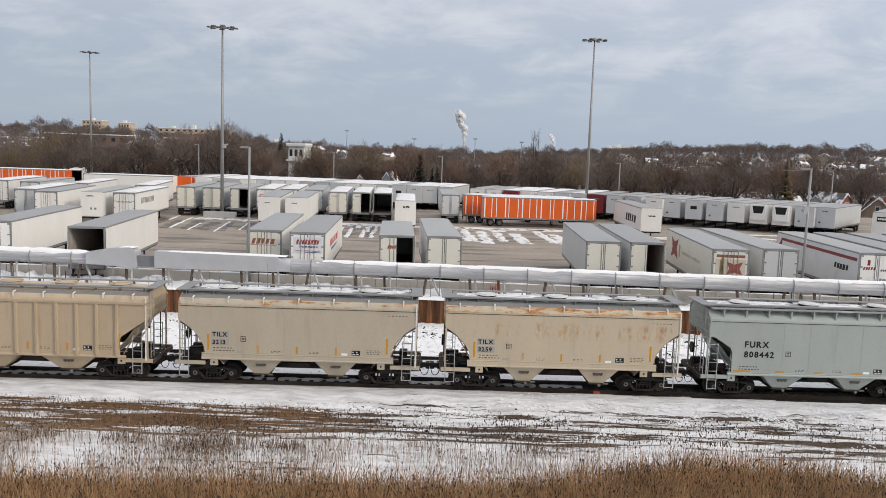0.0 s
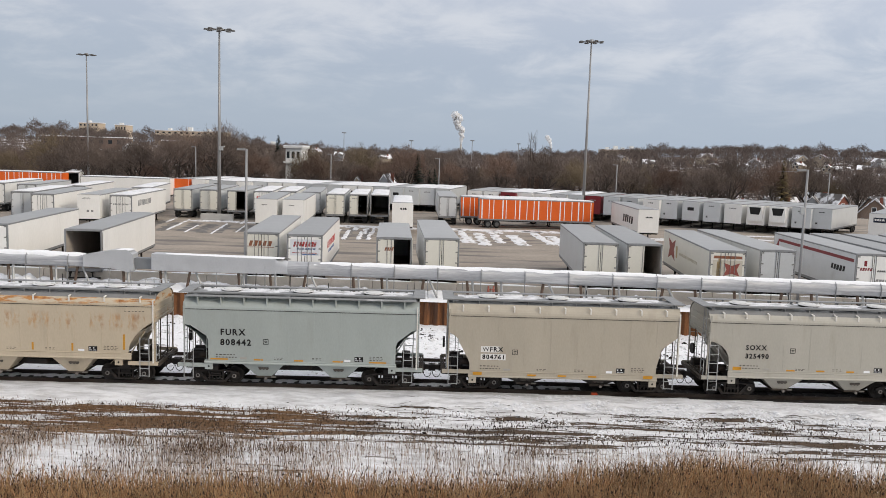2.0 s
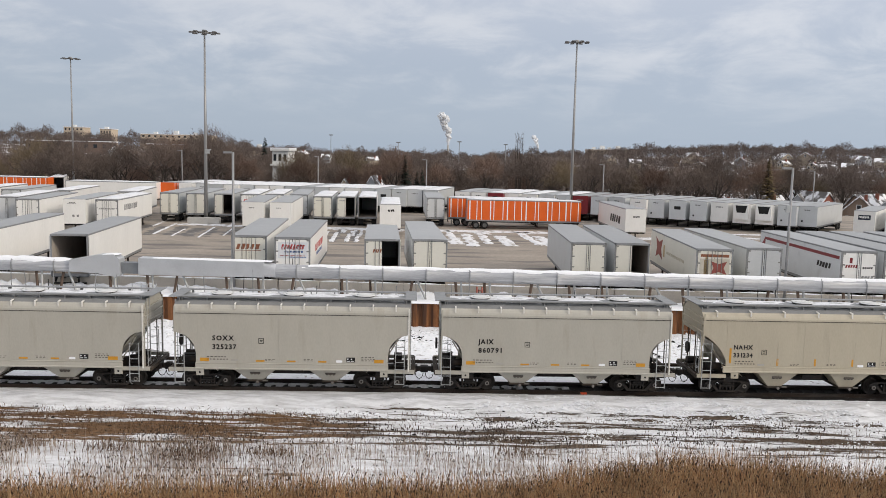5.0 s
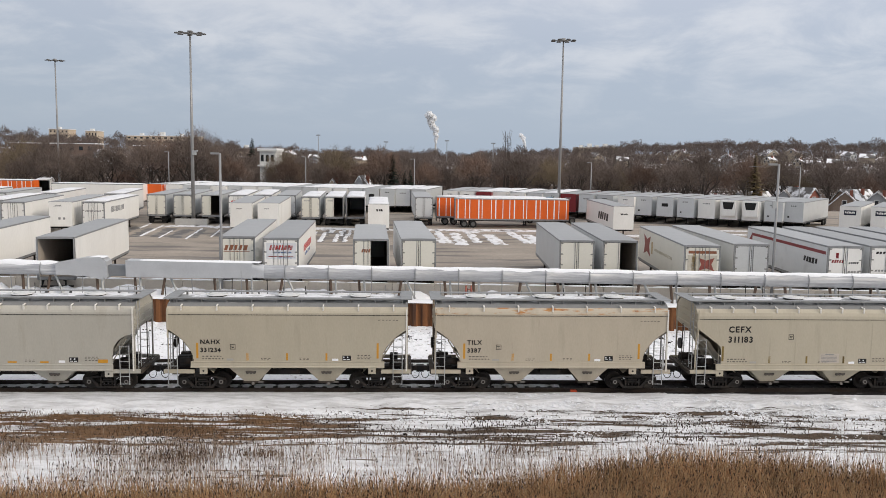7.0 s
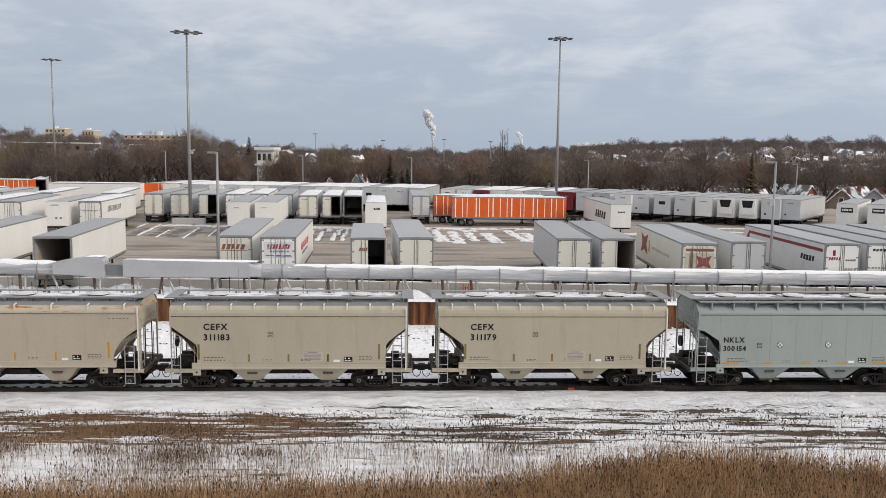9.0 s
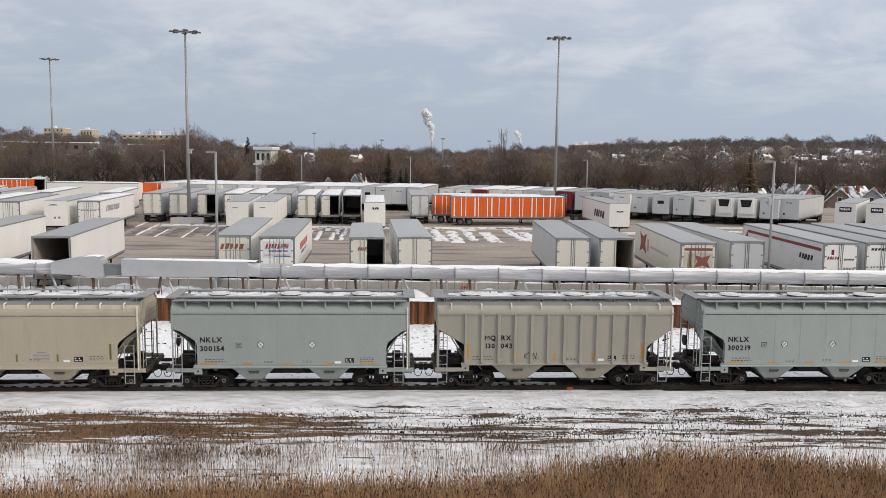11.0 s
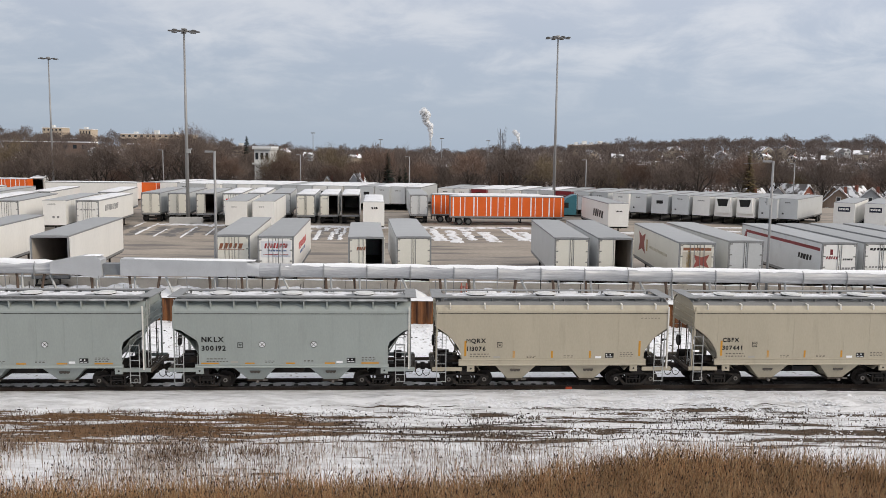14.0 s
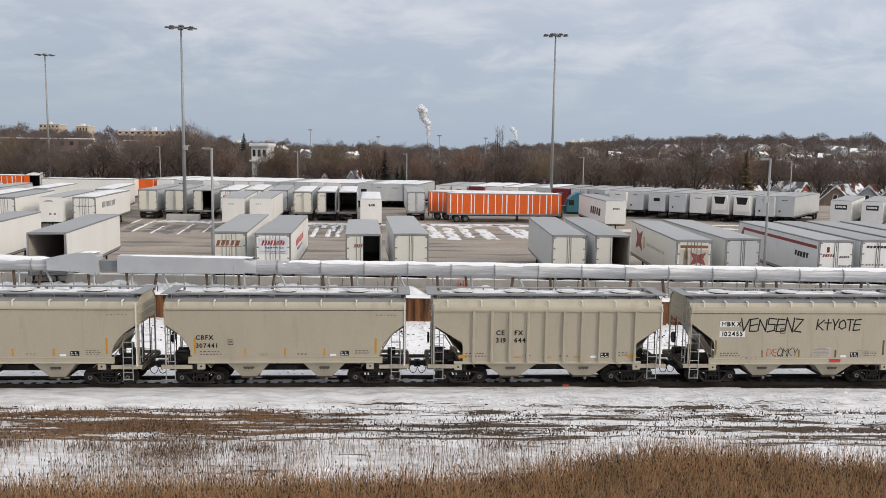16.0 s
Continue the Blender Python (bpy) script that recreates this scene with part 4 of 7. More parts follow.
        box(bm, s * 6.36 - 0.10, s * 6.36 + 0.10, -0.20, 0.20, 0.70, 1.0)
        for k in range(6):
            a0, a1 = k / 6 * math.pi, (k + 1) / 6 * math.pi
            rod(bm, (s * (6.0 + 0.2 * (1 - math.cos(a0))), -0.45, 0.75 - 0.3 * math.sin(a0)), (s * (6.0 + 0.2 * (1 - math.cos(a1))), -0.45, 0.75 - 0.3 * math.sin(a1)), 0.018, 5)
        part("coupler", bm, STEEL_DARK, car)
        # corner ladders on both sides, with a stirrup each
        for side in (-1, 1):
            bm = ladder_mesh(0.42, 2.35 if s > 0 else 2.75, 0.44, 6)
            lad = part("ladder", bm, GALV, car)
            lad.matrix_basis = pose(-half + 0.06 if s < 0 else half - 0.70, side * 1.62, 0)
            bm = bmesh.new()
            box(bm, s * (half - 0.06) - 0.03, s * (half - 0.06) + 0.03, side * 1.62 - 0.02, side * 1.62 + 0.02, 1.1 if s > 0 else 2.75, 4.2)
            part("corner_post", bm, PALE_STEEL if s > 0 else paint, car)
        for k, y in enumerate((-1.15, -0.72)):
            bm = bmesh.new()
            rod(bm, (s * 5.74, y, 1.1), (s * 5.72, y, 4.45), 0.022, 5)
            part("grab_rail", bm, GALV, car)
        bm = bmesh.new()
        for k in range(7):
            rod(bm, (s * 5.73, -1.15, 1.4 + k * 0.42), (s * 5.73, -0.72, 1.4 + k * 0.42), 0.016, 5)
        tagged(part("end_rungs", bm, GALV, car), kind="stuff")
        gear = (("hand_wheel", "rod", (-5.9, 0.35, 2.1), (-5.8, 0.35, 2.1), 0.28), ("air_tank", "rod", (-5.3, -1.0, 1.45), (-4.6, -1.0, 1.45), 0.17),
                ("brake_cylinder", "rod", (-5.7, 0.8, 1.3), (-5.0, 0.8, 1.3), 0.2), ("valve_box", "box", (-5.5, -0.75, 1.09), (-4.9, -0.35, 1.62), 0)) if s < 0 else (
               ("air_tank", "rod", (4.9, -0.9, 1.35), (5.6, -0.9, 1.35), 0.16), ("valve_box", "box", (4.9, 0.2, 1.09), (5.3, 0.7, 1.5), 0))
        for nm, how, p, q, r in gear:
            bm = bmesh.new()
            if how == "rod":
                rod(bm, p, q, r, 14)
            else:
                box(bm, p[0], q[0], p[1], q[1], p[2], q[2])
            part(nm, bm, STEEL_DARK, car)
        # jacking pad over the truck
        pad = 4.06 if cut == "arc" else 4.45
        for side in (-1, 1):
            bm = bmesh.new()
            box(bm, s * pad - 0.18, s * pad + 0.18, side * 1.56 - 0.06, side * 1.56 + 0.06, sill[0] - 0.30, sill[0] + 0.02)
            rod(bm, (s * pad, side * 1.615, sill[0] - 0.15), (s * pad, side * 1.627, sill[0] - 0.15), 0.05, 8, mat=1)
            part("jacking_pad", bm, [paint, BLACK_MARK], car)
        bm = bmesh.new()
        box(bm, s * 4.3 - 0.25, s * 4.3 + 0.25, -1.5, 1.5, 0.82, 1.02)
        part("body_bolster", bm, STEEL_DARK, car)
        for side in (-1, 1):
            bm = bmesh.new()
            box(bm, min(s * 4.5, s * 5.95), max(s * 4.5, s * 5.95), side * 1.55 - 0.05, side * 1.55 + 0.05, 0.98, 1.16)
            part("end_sill", bm, paint, car)
    # centre sill, then the side sills with their rolled lip
    bm = bmesh.new()
    box(bm, -5.9, 5.9, -0.30, 0.30, 0.58, 1.01)
    box(bm, -0.5, 0.5, -1.3, 1.3, 0.90, 1.10)
    part("centre_sill", bm, STEEL_DARK, car)
    for side in (-1, 1):
        bm = bmesh.new()
        z0, z1 = sill
        prism(bm, [(side * 1.54, z0), (side * 1.65, z0), (side * 1.66, z0 + 0.05), (side * 1.625, z0 + 0.09), (side * 1.61, z1 - 0.05), (side * 1.632, z1 - 0.02), (side * 1.60, z1), (side * 1.54, z1)], -4.66, 4.66, "x")
        part("side_sill", bm, paint, car)
    # two hopper bays with their gates
    wide_top, wide_low = (1.36, 0.46) if ribs else (1.06, 0.36)
    for s in (-1, 1):
        c = s * 1.83
        bm = bmesh.new()
        zt, zb = (sill[0] + 0.03, 0.49)
        top = [(c - wide_top, -1.53, zt), (c + wide_top, -1.53, zt), (c + wide_top, 1.53, zt), (c - wide_top, 1.53, zt)]
        bot = [(c - wide_low, -1.18, zb), (c + wide_low, -1.18, zb), (c + wide_low, 1.18, zb), (c - wide_low, 1.18, zb)]
        a, b_ = [bm.verts.new(p) for p in top], [bm.verts.new(p) for p in bot]
        for i in range(4):
            bm.faces.new((a[i], a[(i + 1) % 4], b_[(i + 1) % 4], b_[i]))
        bm.faces.new(b_)
        bmesh.ops.recalc_face_normals(bm, faces=bm.faces)
        bay = part("hopper_bay", bm, STEEL_TRUCK if cut == "slant" else paint, car)
        bm = bmesh.new()
        box(bm, c - wide_low - 0.05, c + wide_low + 0.05, -1.22, 1.22, 0.41, 0.49)
        part("gate_frame", bm, END_DARK, bay)
        bm = bmesh.new()
        rod(bm, (c + 0.1, -1.34, 0.42), (c + 0.1, 1.34, 0.42), 0.04, 6)
        rod(bm, (c + 0.1, -1.42, 0.42), (c + 0.1, -1.34, 0.42), 0.07, 8)
        box(bm, c + wide_low - 0.02, c + wide_low + 0.22, -1.30, -1.22, 0.44, 0.50)
        part("gate_shaft", bm, BEARING, bay)
        bm = bmesh.new()
        zc, yc = zb + 0.66 * (zt - zb), -1.18 - 0.35 * 0.66
        for k in (-1, 0, 1):
            rod(bm, (c + k * 0.16, yc - 0.022, zc + 0.01), (c + k * 0.16, yc + 0.05, zc - 0.03), 0.095, 10)
        tagged(part("gate_stencil", bm, DULL_MARK, bay), kind="stuff")
    # roof: running boards, brackets, hatches, snow
    for side in (-1, 1):
        bm = bmesh.new()
        box(bm, -5.55, 5.55, side * 0.98 - 0.16, side * 0.98 + 0.16, 4.56, 4.60)
        box(bm, -5.55, 5.55, side * 1.14 - 0.015, side * 1.14 + 0.015, 4.525, 4.585)
        for k in range(10):
            box(bm, -5.4 + k * 1.2 - 0.02, -5.4 + k * 1.2 + 0.02, side * 0.98 - 0.14, side * 0.98 + 0.14, 4.36, 4.56)
        part("running_board", bm, GREY_DECK, car)
    for s in (-1, 1):
        bm = bmesh.new()
        box(bm, s * 5.72 - 0.28, s * 5.72 + 0.28, -1.25, 1.25, 4.565, 4.605)
        rod(bm, (s * 5.5, -1.2, 4.4), (s * 5.5, -1.2, 4.6), 0.025, 5)
        part("cross_walk", bm, GREY_DECK, car)
    for k in range(posts):
        for side in (-1, 1):
            bx = (0.7 - half) + k * 2 * (half - 0.7) / (posts - 1)
            bm = bmesh.new()
            if gusset == "post":
                prism(bm, [(side * 1.52, 4.06), (side * 1.57, 4.06), (side * 1.57, 4.31), (side * 1.30, 4.345), (side * 1.30, 4.30), (side * 1.52, 4.27)], bx - 0.032, bx + 0.032, "x")
            else:
                prism(bm, [(side * 1.55, 4.03), (side * 1.60, 4.40), (side * 1.60, 4.455), (side * 1.2, 4.455), (side * 1.2, 4.33), (side * 1.36, 4.22), (side * 1.46, 4.15)], bx - 0.03, bx + 0.03, "x")
            part("roof_bracket", bm, PALE_STEEL if gusset == "post" else paint, car)
    if gusset == "tri":
        for side in (-1, 1):
            bm = bmesh.new()
            box(bm, -5.6, 5.6, min(side * 1.2, side * 1.62), max(side * 1.2, side * 1.62), 4.455, 4.485)
            part("roof_edge_plate", bm, ROOF_GREY, car)
    for hx in ((-3.7, -0.15, 3.4) if not ribs else (-4.1, -1.5, 1.2, 3.9)):
        bm = bmesh.new()
        rod(bm, (hx, 0, 4.42), (hx, 0, 4.575), 0.48, 20)
        coaming = part("hatch_coaming", bm, STEEL_TRUCK if white else paint, car)
        bm = bmesh.new()
        rod(bm, (hx, 0, 4.58), (hx, 0, 4.615), 0.54, 20, 0.52)
        rod(bm, (hx, 0, 4.615), (hx, 0, 4.63), 0.40, 20, 0.30)
        box(bm, hx - 0.56, hx + 0.56, -0.03, 0.03, 4.615, 4.645)
        part("hatch_cover", bm, HATCH_MAT if white else paint, coaming, "round snow-dusted hatch cover" if white else "round painted hatch cover")
    for k, (a0, a1) in enumerate(((-5.2, -0.9), (-0.7, 2.75), (2.9, 5.1)) if white else ()):
        bm = bmesh.new()
        sweep_snow(bm, a0, a1, lambda x: 0.0, 0.80, lambda x, d: 4.485, 0.06, 0.2)
        part("roof_snow", bm, ROOF_SNOW, car, "thin white snow on the roof")
    for s in (-1, 1):
        add_truck(car, s * 4.22)
    return car


def patch(car, name, x0, x1, z0, z1, mat, y=-1.60, proud=0.006):
    bm = bmesh.new()
    box(bm, x0, x1, y - proud, y + 0.004, z0, z1)
    return part(name, bm, mat, car)


def small_print(car, x, z, rows=2, width=0.5, h=0.05):
    bm = bmesh.new()
    r = random.Random(int((x + 50) * 13))
    for j in range(rows):
        px = x
        while px < x + width:
            w = r.uniform(0.08, 0.16)
            box(bm, px, px + w * 0.8, -1.606, -1.595, z - j * h * 2.1, z - j * h * 2.1 + 0.75 * h)
            px += w + 0.045
    return tagged(part("stencil_print", bm, DULL_MARK, car), kind="stuff")


def framed_mark(car, x, z, size=0.26, ring=False):
    bm = bmesh.new()
    h = size / 2
    if ring:
        pts = [(x + h * math.cos(k * math.pi / 8), z + h * math.sin(k * math.pi / 8)) for k in range(16)]
        for p, q in zip(pts, pts[1:] + pts[:1]):
            rod(bm, (p[0], -1.605, p[1]), (q[0], -1.605, q[1]), 0.012, 4)
        for d in (-1, 1):
            rod(bm, (x - h * 0.7, -1.605, z - d * h * 0.7), (x + h * 0.7, -1.605, z + d * h * 0.7), 0.014, 4)
        part("round_mark_ground", _disc(x, z, h * 0.95), SNOW_CLEAN, car)
    else:
        for a, b_, c, d in ((-h, h, h - 0.025, h), (-h, h, -h, -h + 0.025), (-h, -h + 0.025, -h, h), (h - 0.025, h, -h, h)):
            box(bm, x + a, x + b_, -1.606, -1.595, z + c, z + d)
        box(bm, x - 0.05, x + 0.05, -1.606, -1.595, z - 0.05, z - 0.02)
        box(bm, x - 0.07, x + 0.07, -1.606, -1.595, z + 0.02, z + 0.05)
    return part("framed_mark", bm, BLACK_MARK, car)


def _disc(x, z, r):
    bm = bmesh.new()
    bm.faces.new([bm.verts.new((x + r * math.cos(k * math.pi / 8), -1.6035, z + r * math.sin(k * math.pi / 8))) for k in range(16)][::-1])
    return bm


STENCIL_GREY = material("stencil_ground_grey", (0.38, 0.365, 0.33), 0.6, vary=0.1)
WARNING = material("faded_warning_ground", (0.47, 0.42, 0.36), 0.6, vary=0.1)
OLIVE_TAPE = material("dirty_olive_reflector", (0.17, 0.12, 0.035), 0.5, vary=0.3, scale=2, per_thing=0.5)


def common_marks(car, style, kind):
    """Reflectors, load data, and the small test panels of each kind of car."""
    low = 1.12 if kind == "buff" else 1.36 if kind in ("green", "pale") else 1.57 if kind in ("tan", "rust", "spot") else 1.46
    if style == "vertical":
        tape = OLIVE_TAPE if kind == "pearl" else YELLOW
        for x in (-1.95, -0.05, 1.85):
            patch(car, "reflector", x - 0.045, x + 0.045, low + 0.06, low + 0.42, tape)
        for x in (-4.34, 4.33):
            patch(car, "reflector", x - 0.05, x + 0.05, low + 0.16, low + 0.92, tape)
    elif style == "bar":
        for x, w in ((-4.22, 0.44), (-1.55, 0.42), (-0.05, 0.42), (1.45, 0.40), (4.2, 0.46)):
            if kind == "buff":
                patch(car, "reflector", x - w / 2, x + w / 2, 0.94, 1.02 if abs(x) < 4 else 1.08, YELLOW, y=-1.645, proud=0.02)
            else:
                patch(car, "reflector", x - w / 2, x + w / 2, low + 0.03, low + (0.20 if abs(x) > 4 else 0.11), YELLOW)
    else:
        for x, w in ((-3.95, 0.85), (-2.05, 0.45), (-0.1, 0.45), (1.8, 0.5), (3.75, 0.85)):
            patch(car, "reflector", x - w / 2, x + w / 2, low + 0.005, low + 0.075, YELLOW)
    small_print(car, -4.1, low + 0.24, 2, 0.95, 0.06)
    small_print(car, 3.35, low + 0.30, 3, 0.6, 0.04)
    small_print(car, -1.3, low + 0.14, 2, 0.4, 0.03)
    small_print(car, 0.55, low + 0.16, 2, 0.42, 0.03)
    bm = bmesh.new()
    box(bm, 2.62, 3.04, -1.607, -1.595, low + 0.06, low + 0.30)
    panel = part("test_panel", bm, BLACK_MARK, car)
    bm = bmesh.new()
    for k in range(2):
        box(bm, 2.66 + k * 0.18, 2.80 + k * 0.18, -1.610, -1.60, low + 0.10, low + 0.13)
        box(bm, 2.66 + k * 0.18, 2.72 + k * 0.18, -1.610, -1.60, low + 0.19, low + 0.25)
    tagged(part("panel_print", bm, SNOW, panel), kind="stuff")
    patch(car, "paper_label", 2.12, 2.42, low + 0.04, low + 0.15, SNOW_CLEAN)
    patch(car, "routing_board", -2.95, -2.62, low + 0.05, low + 0.15, STENCIL_GREY)
    if kind == "pearl":
        patch(car, "warning_panel", 0.62, 1.62, low + 0.08, low + 0.56, WARNING)
        bm = bmesh.new()
        for k in range(6):
            box(bm, 0.70 if k else 0.9, 1.5 if k else 1.34, -1.612, -1.60, low + 0.50 - k * 0.07, low + (0.522 if k else 0.54) - k * 0.07)
        tagged(part("warning_print", bm, GREY_MARK, car), kind="stuff")
    if kind in ("tan", "rust", "spot"):
        small_print(car, 4.35, 3.62, 1, 0.95, 0.035)


# angular spray-can letters: strokes on a grid 2 wide and 4 high
STROKES = {"V": "04 10 24", "E": "24 04 00 20|02 22", "N": "00 04 20 24", "S": "24 04 02 22 20 00", "Z": "04 24 00 20", "K": "00 04|24 02 20", "I": "10 14|03 23", "Y": "04 12 24|12 10",
           "O": "01 03 14 23 21 10 01", "T": "10 14|04 24", "W": "04 00 12 20 24", "M": "00 04 12 24 20", "X": "04 20|00 24"}


def spray(car, text, x, z, wide, tall, mat, seed, thick=0.024, lean=0.12):
    """A line of loose spray-painted strokes."""
    r = random.Random(seed)
    for k, ch in enumerate(text):
        if ch == " ":
            continue
        bm = bmesh.new()
        for line in STROKES[ch].split("|"):
            pts = []
            for code in line.split():
                gx, gz = int(code[0]) / 2, int(code[1]) / 4
                pts.append((x + (k + 0.82 * gx + r.uniform(-0.06, 0.06)) * wide + lean * gz * tall, z + (gz + r.uniform(-0.08, 0.08)) * tall))
            for p, q in zip(pts, pts[1:]):
                d = Vector((q[0] - p[0], 0, q[1] - p[1])).normalized() * thick
                n = Vector((-d.z, 0, d.x))
                v = [bm.verts.new((a[0] + o.x, -1.606, a[1] + o.z)) for a, o in ((p, -d - n), (q, d - n), (q, d + n), (p, -d + n))]
                w = [bm.verts.new((c.co.x, -1.598, c.co.z)) for c in v]
                bm.faces.new(v)
                for a in range(4):
                    bm.faces.new((v[a], w[a], w[(a + 1) % 4], v[(a + 1) % 4]))
        part("spray_letter", bm, mat, car)


proto = {
    "tan": hopper_car("hopper_car", "tan covered hopper car with rounded end cut-outs", TAN, "arc", sill=(1.26, 1.57), half=5.79, eave=3.87),
    "rust": hopper_car("hopper_car", "rust-streaked tan covered hopper car", TAN_RUST, "arc", sill=(1.26, 1.57), half=5.79, eave=3.87),
    "spot": hopper_car("hopper_car", "tan covered hopper car with a few rust spots", TAN_SPOT, "arc", sill=(1.26, 1.57), half=5.79, eave=3.87),
    "pearl": hopper_car("hopper_car", "pale tan covered hopper car with angled end cut-outs", TAN, "chamfer", posts=10, eave=3.74),
    "buff": hopper_car("hopper_car", "dusty buff covered hopper car with a deep side sill", BUFF, "slant", sill=(0.82, 1.12), posts=9, slope=BUFF),
    "grey": hopper_car("hopper_car", "light grey covered hopper car with a dark roof", LIGHT_GREY, "round", sill=(1.10, 1.42), posts=10),
    "green": hopper_car("hopper_car", "green-grey covered hopper car with angled end cut-outs", GREEN_GREY, "diag", gusset="tri", sill=(1.18, 1.34), slope=GREEN_GREY, posts=10),
    "pale": hopper_car("hopper_car", "pale green-grey covered hopper car", PALE_GREEN, "diag", gusset="tri", sill=(1.18, 1.34), slope=PALE_GREEN, posts=10),
    "ribbed": hopper_car("hopper_car", "tan covered hopper car with outside ribs", TAN, "deep", ribs=10, sill=(1.20, 1.32), slope=TAN, posts=7, rib_span=(-3.72, 4.33)),
    "ochre": hopper_car("hopper_car", "ochre covered hopper car with outside ribs and a bare roof", OCHRE, "deep", ribs=10, sill=(1.20, 1.32), posts=8, roof_mat=OCHRE, white=False, rib_span=(-4.42, 4.25)),
    "sand": hopper_car("hopper_car", "dirty buff covered hopper car with outside ribs", DUSTY, "deep", ribs=12, sill=(1.30, 1.42), posts=8, half=5.86, rib_span=(-4.46, 4.48)),
}
used = set()
# kind, mark, number, text start, upper and lower line, letter height, reflectors, white ground behind the letters
CARS = [
    ("ochre", "", "", 0, 0, 0, 0, "vertical"),
    ("spot", "TILX", "3213", -4.15, 2.40, 2.02, 0.30, "vertical"),
    ("rust", "TILX", "3259", -4.15, 2.40, 2.02, 0.30, "vertical"),
    ("pale", "FURX", "808442", -3.9, 2.6, 2.1, 0.42, "sill"),
    ("buff", "WFRX", "804761", -4.0, 2.12, 1.74, 0.31, "bar"),
    ("grey", "SOXX", "325490", -3.85, 2.53, 2.1, 0.335, "bar"),
    ("grey", "SOXX", "325237", -3.85, 2.53, 2.1, 0.335, "bar"),
    ("grey", "JAIX", "860791", -3.85, 2.53, 2.1, 0.335, "bar"),
    ("tan", "NAHX", "331234", -4.2, 2.44, 2.04, 0.30, "vertical"),
    ("spot", "TILX", "3387", -4.2, 2.44, 2.04, 0.30, "vertical"),
    ("pearl", "CEFX", "311183", -4.1, 3.09, 2.58, 0.42, "vertical"),
    ("pearl", "CEFX", "311179", -4.1, 3.09, 2.58, 0.42, "vertical"),
    ("green", "NKLX", "300154", -4.35, 2.46, 2.03, 0.35, "sill"),
    ("sand", "MQ|RX", "130|043", -3.52, 2.55, 2.15, 0.33, "vertical"),
    ("green", "NKLX", "300219", -4.35, 2.46, 2.03, 0.35, "sill"),
    ("green", "NKLX", "300192", -4.35, 2.46, 2.03, 0.35, "sill"),
    ("tan", "MQRX", "113076", -4.31, 2.40, 2.00, 0.30, "vertical"),
    ("tan", "CBFX", "307441", -4.3, 2.43, 2.03, 0.30, "vertical"),
    ("ribbed", "CE|FX", "319|644", -2.62, 2.65, 2.28, 0.33, "bar"),
    ("pearl", "MBKX", "102455", -4.1, 3.1, 2.6, 0.33, "vertical"),
]
TRAIN = []
for k, (kind, mark, number, tx, z1, z2, size, style) in enumerate(CARS):
    centre = (GAPS[k] + GAPS[k + 1]) / 2 - (0.12 if kind == "sand" else 0.0)
    if kind in used:
        # copies take the bare car only, before any marks were added
        car = copy_thing(proto[kind], on_track(centre))
    else:
        car = proto[kind]
        used.add(kind)
    TRAIN.append((car, centre, kind, mark, number, tx, z1, z2, size, style))
for car, centre, kind, mark, number, tx, z1, z2, size, style in TRAIN:
    car.matrix_basis = on_track(centre)
    y = -1.609 if kind not in ("ribbed", "sand", "ochre") else -1.61
    if mark:
        if number in ("804761", "102455"):
            patch(car, "painted_ground", tx - 0.08, tx + size * 2.7, z1 - 0.05, z1 + size * 0.8, WHITE_WALL, proud=0.004)
            patch(car, "painted_ground", tx - 0.08, tx + size * 3.7, z2 - 0.05, z2 + size * 0.8, WHITE_WALL, proud=0.004)
        if number in ("3213", "3259"):
            patch(car, "painted_ground", tx - 0.06, tx + size * 2.7, z1 - 0.06, z1 + size * 0.85, STENCIL_GREY, proud=0.003)
            patch(car, "painted_ground", tx - 0.06, tx + size * 2.7, z2 - 0.06, z2 + size * 0.85, STENCIL_GREY, proud=0.003)
        for text, z in ((mark, z1), (number, z2)):
            for n, word in enumerate(text.split("|")):
                lettering(car, word, tx + n * (0.80 if kind == "sand" else 0.91), y, z, size, BLACK_MARK)
    common_marks(car, style, kind)
    if kind not in ("ribbed", "sand", "ochre"):
        framed_mark(car, {"CEFX": -0.9, "MBKX": -0.95, "FURX": -1.7, "SOXX": -1.5, "JAIX": -1.45, "WFRX": -2.4, "NKLX": -2.5}.get(mark, -2.65), 2.86 if mark in ("CEFX", "MBKX") else {"SOXX": 2.52, "JAIX": 2.52, "WFRX": 2.1}.get(mark, 2.3))
    if kind == "green":
        framed_mark(car, -1.45, 2.33, 0.30, ring=True)
        framed_mark(car, 1.03, 2.33, 0.30, ring=True)
tagged(TRAIN[-1][0], "tan covered hopper car with black graffiti and white number panels")
spray(TRAIN[-1][0], "VENSENZ", -3.15, 2.85, 0.46, 0.62, BLACK_MARK, 3, 0.032)
spray(TRAIN[-1][0], "KIYOTE", 0.80, 2.92, 0.38, 0.50, BLACK_MARK, 8, 0.032)
spray(TRAIN[-1][0], "OMKY", -1.15, 1.58, 0.26, 0.40, BLACK_MARK, 21, 0.016)
spray(TRAIN[-1][0], "NMY", -3.05, 1.25, 0.28, 0.22, BLACK_MARK, 33, 0.016)
spray(TRAIN[-1][0], "EXE", -1.72, 1.62, 0.17, 0.30, RED_MARK, 14, 0.012)
spray(TRAIN[-1][0], "EXY", 2.95, 1.58, 0.22, 0.30, GREY_MARK, 15, 0.012)
spray(TRAIN[-1][0], "EIY", -1.0, 1.24, 0.15, 0.18, BLACK_MARK, 16, 0.016)
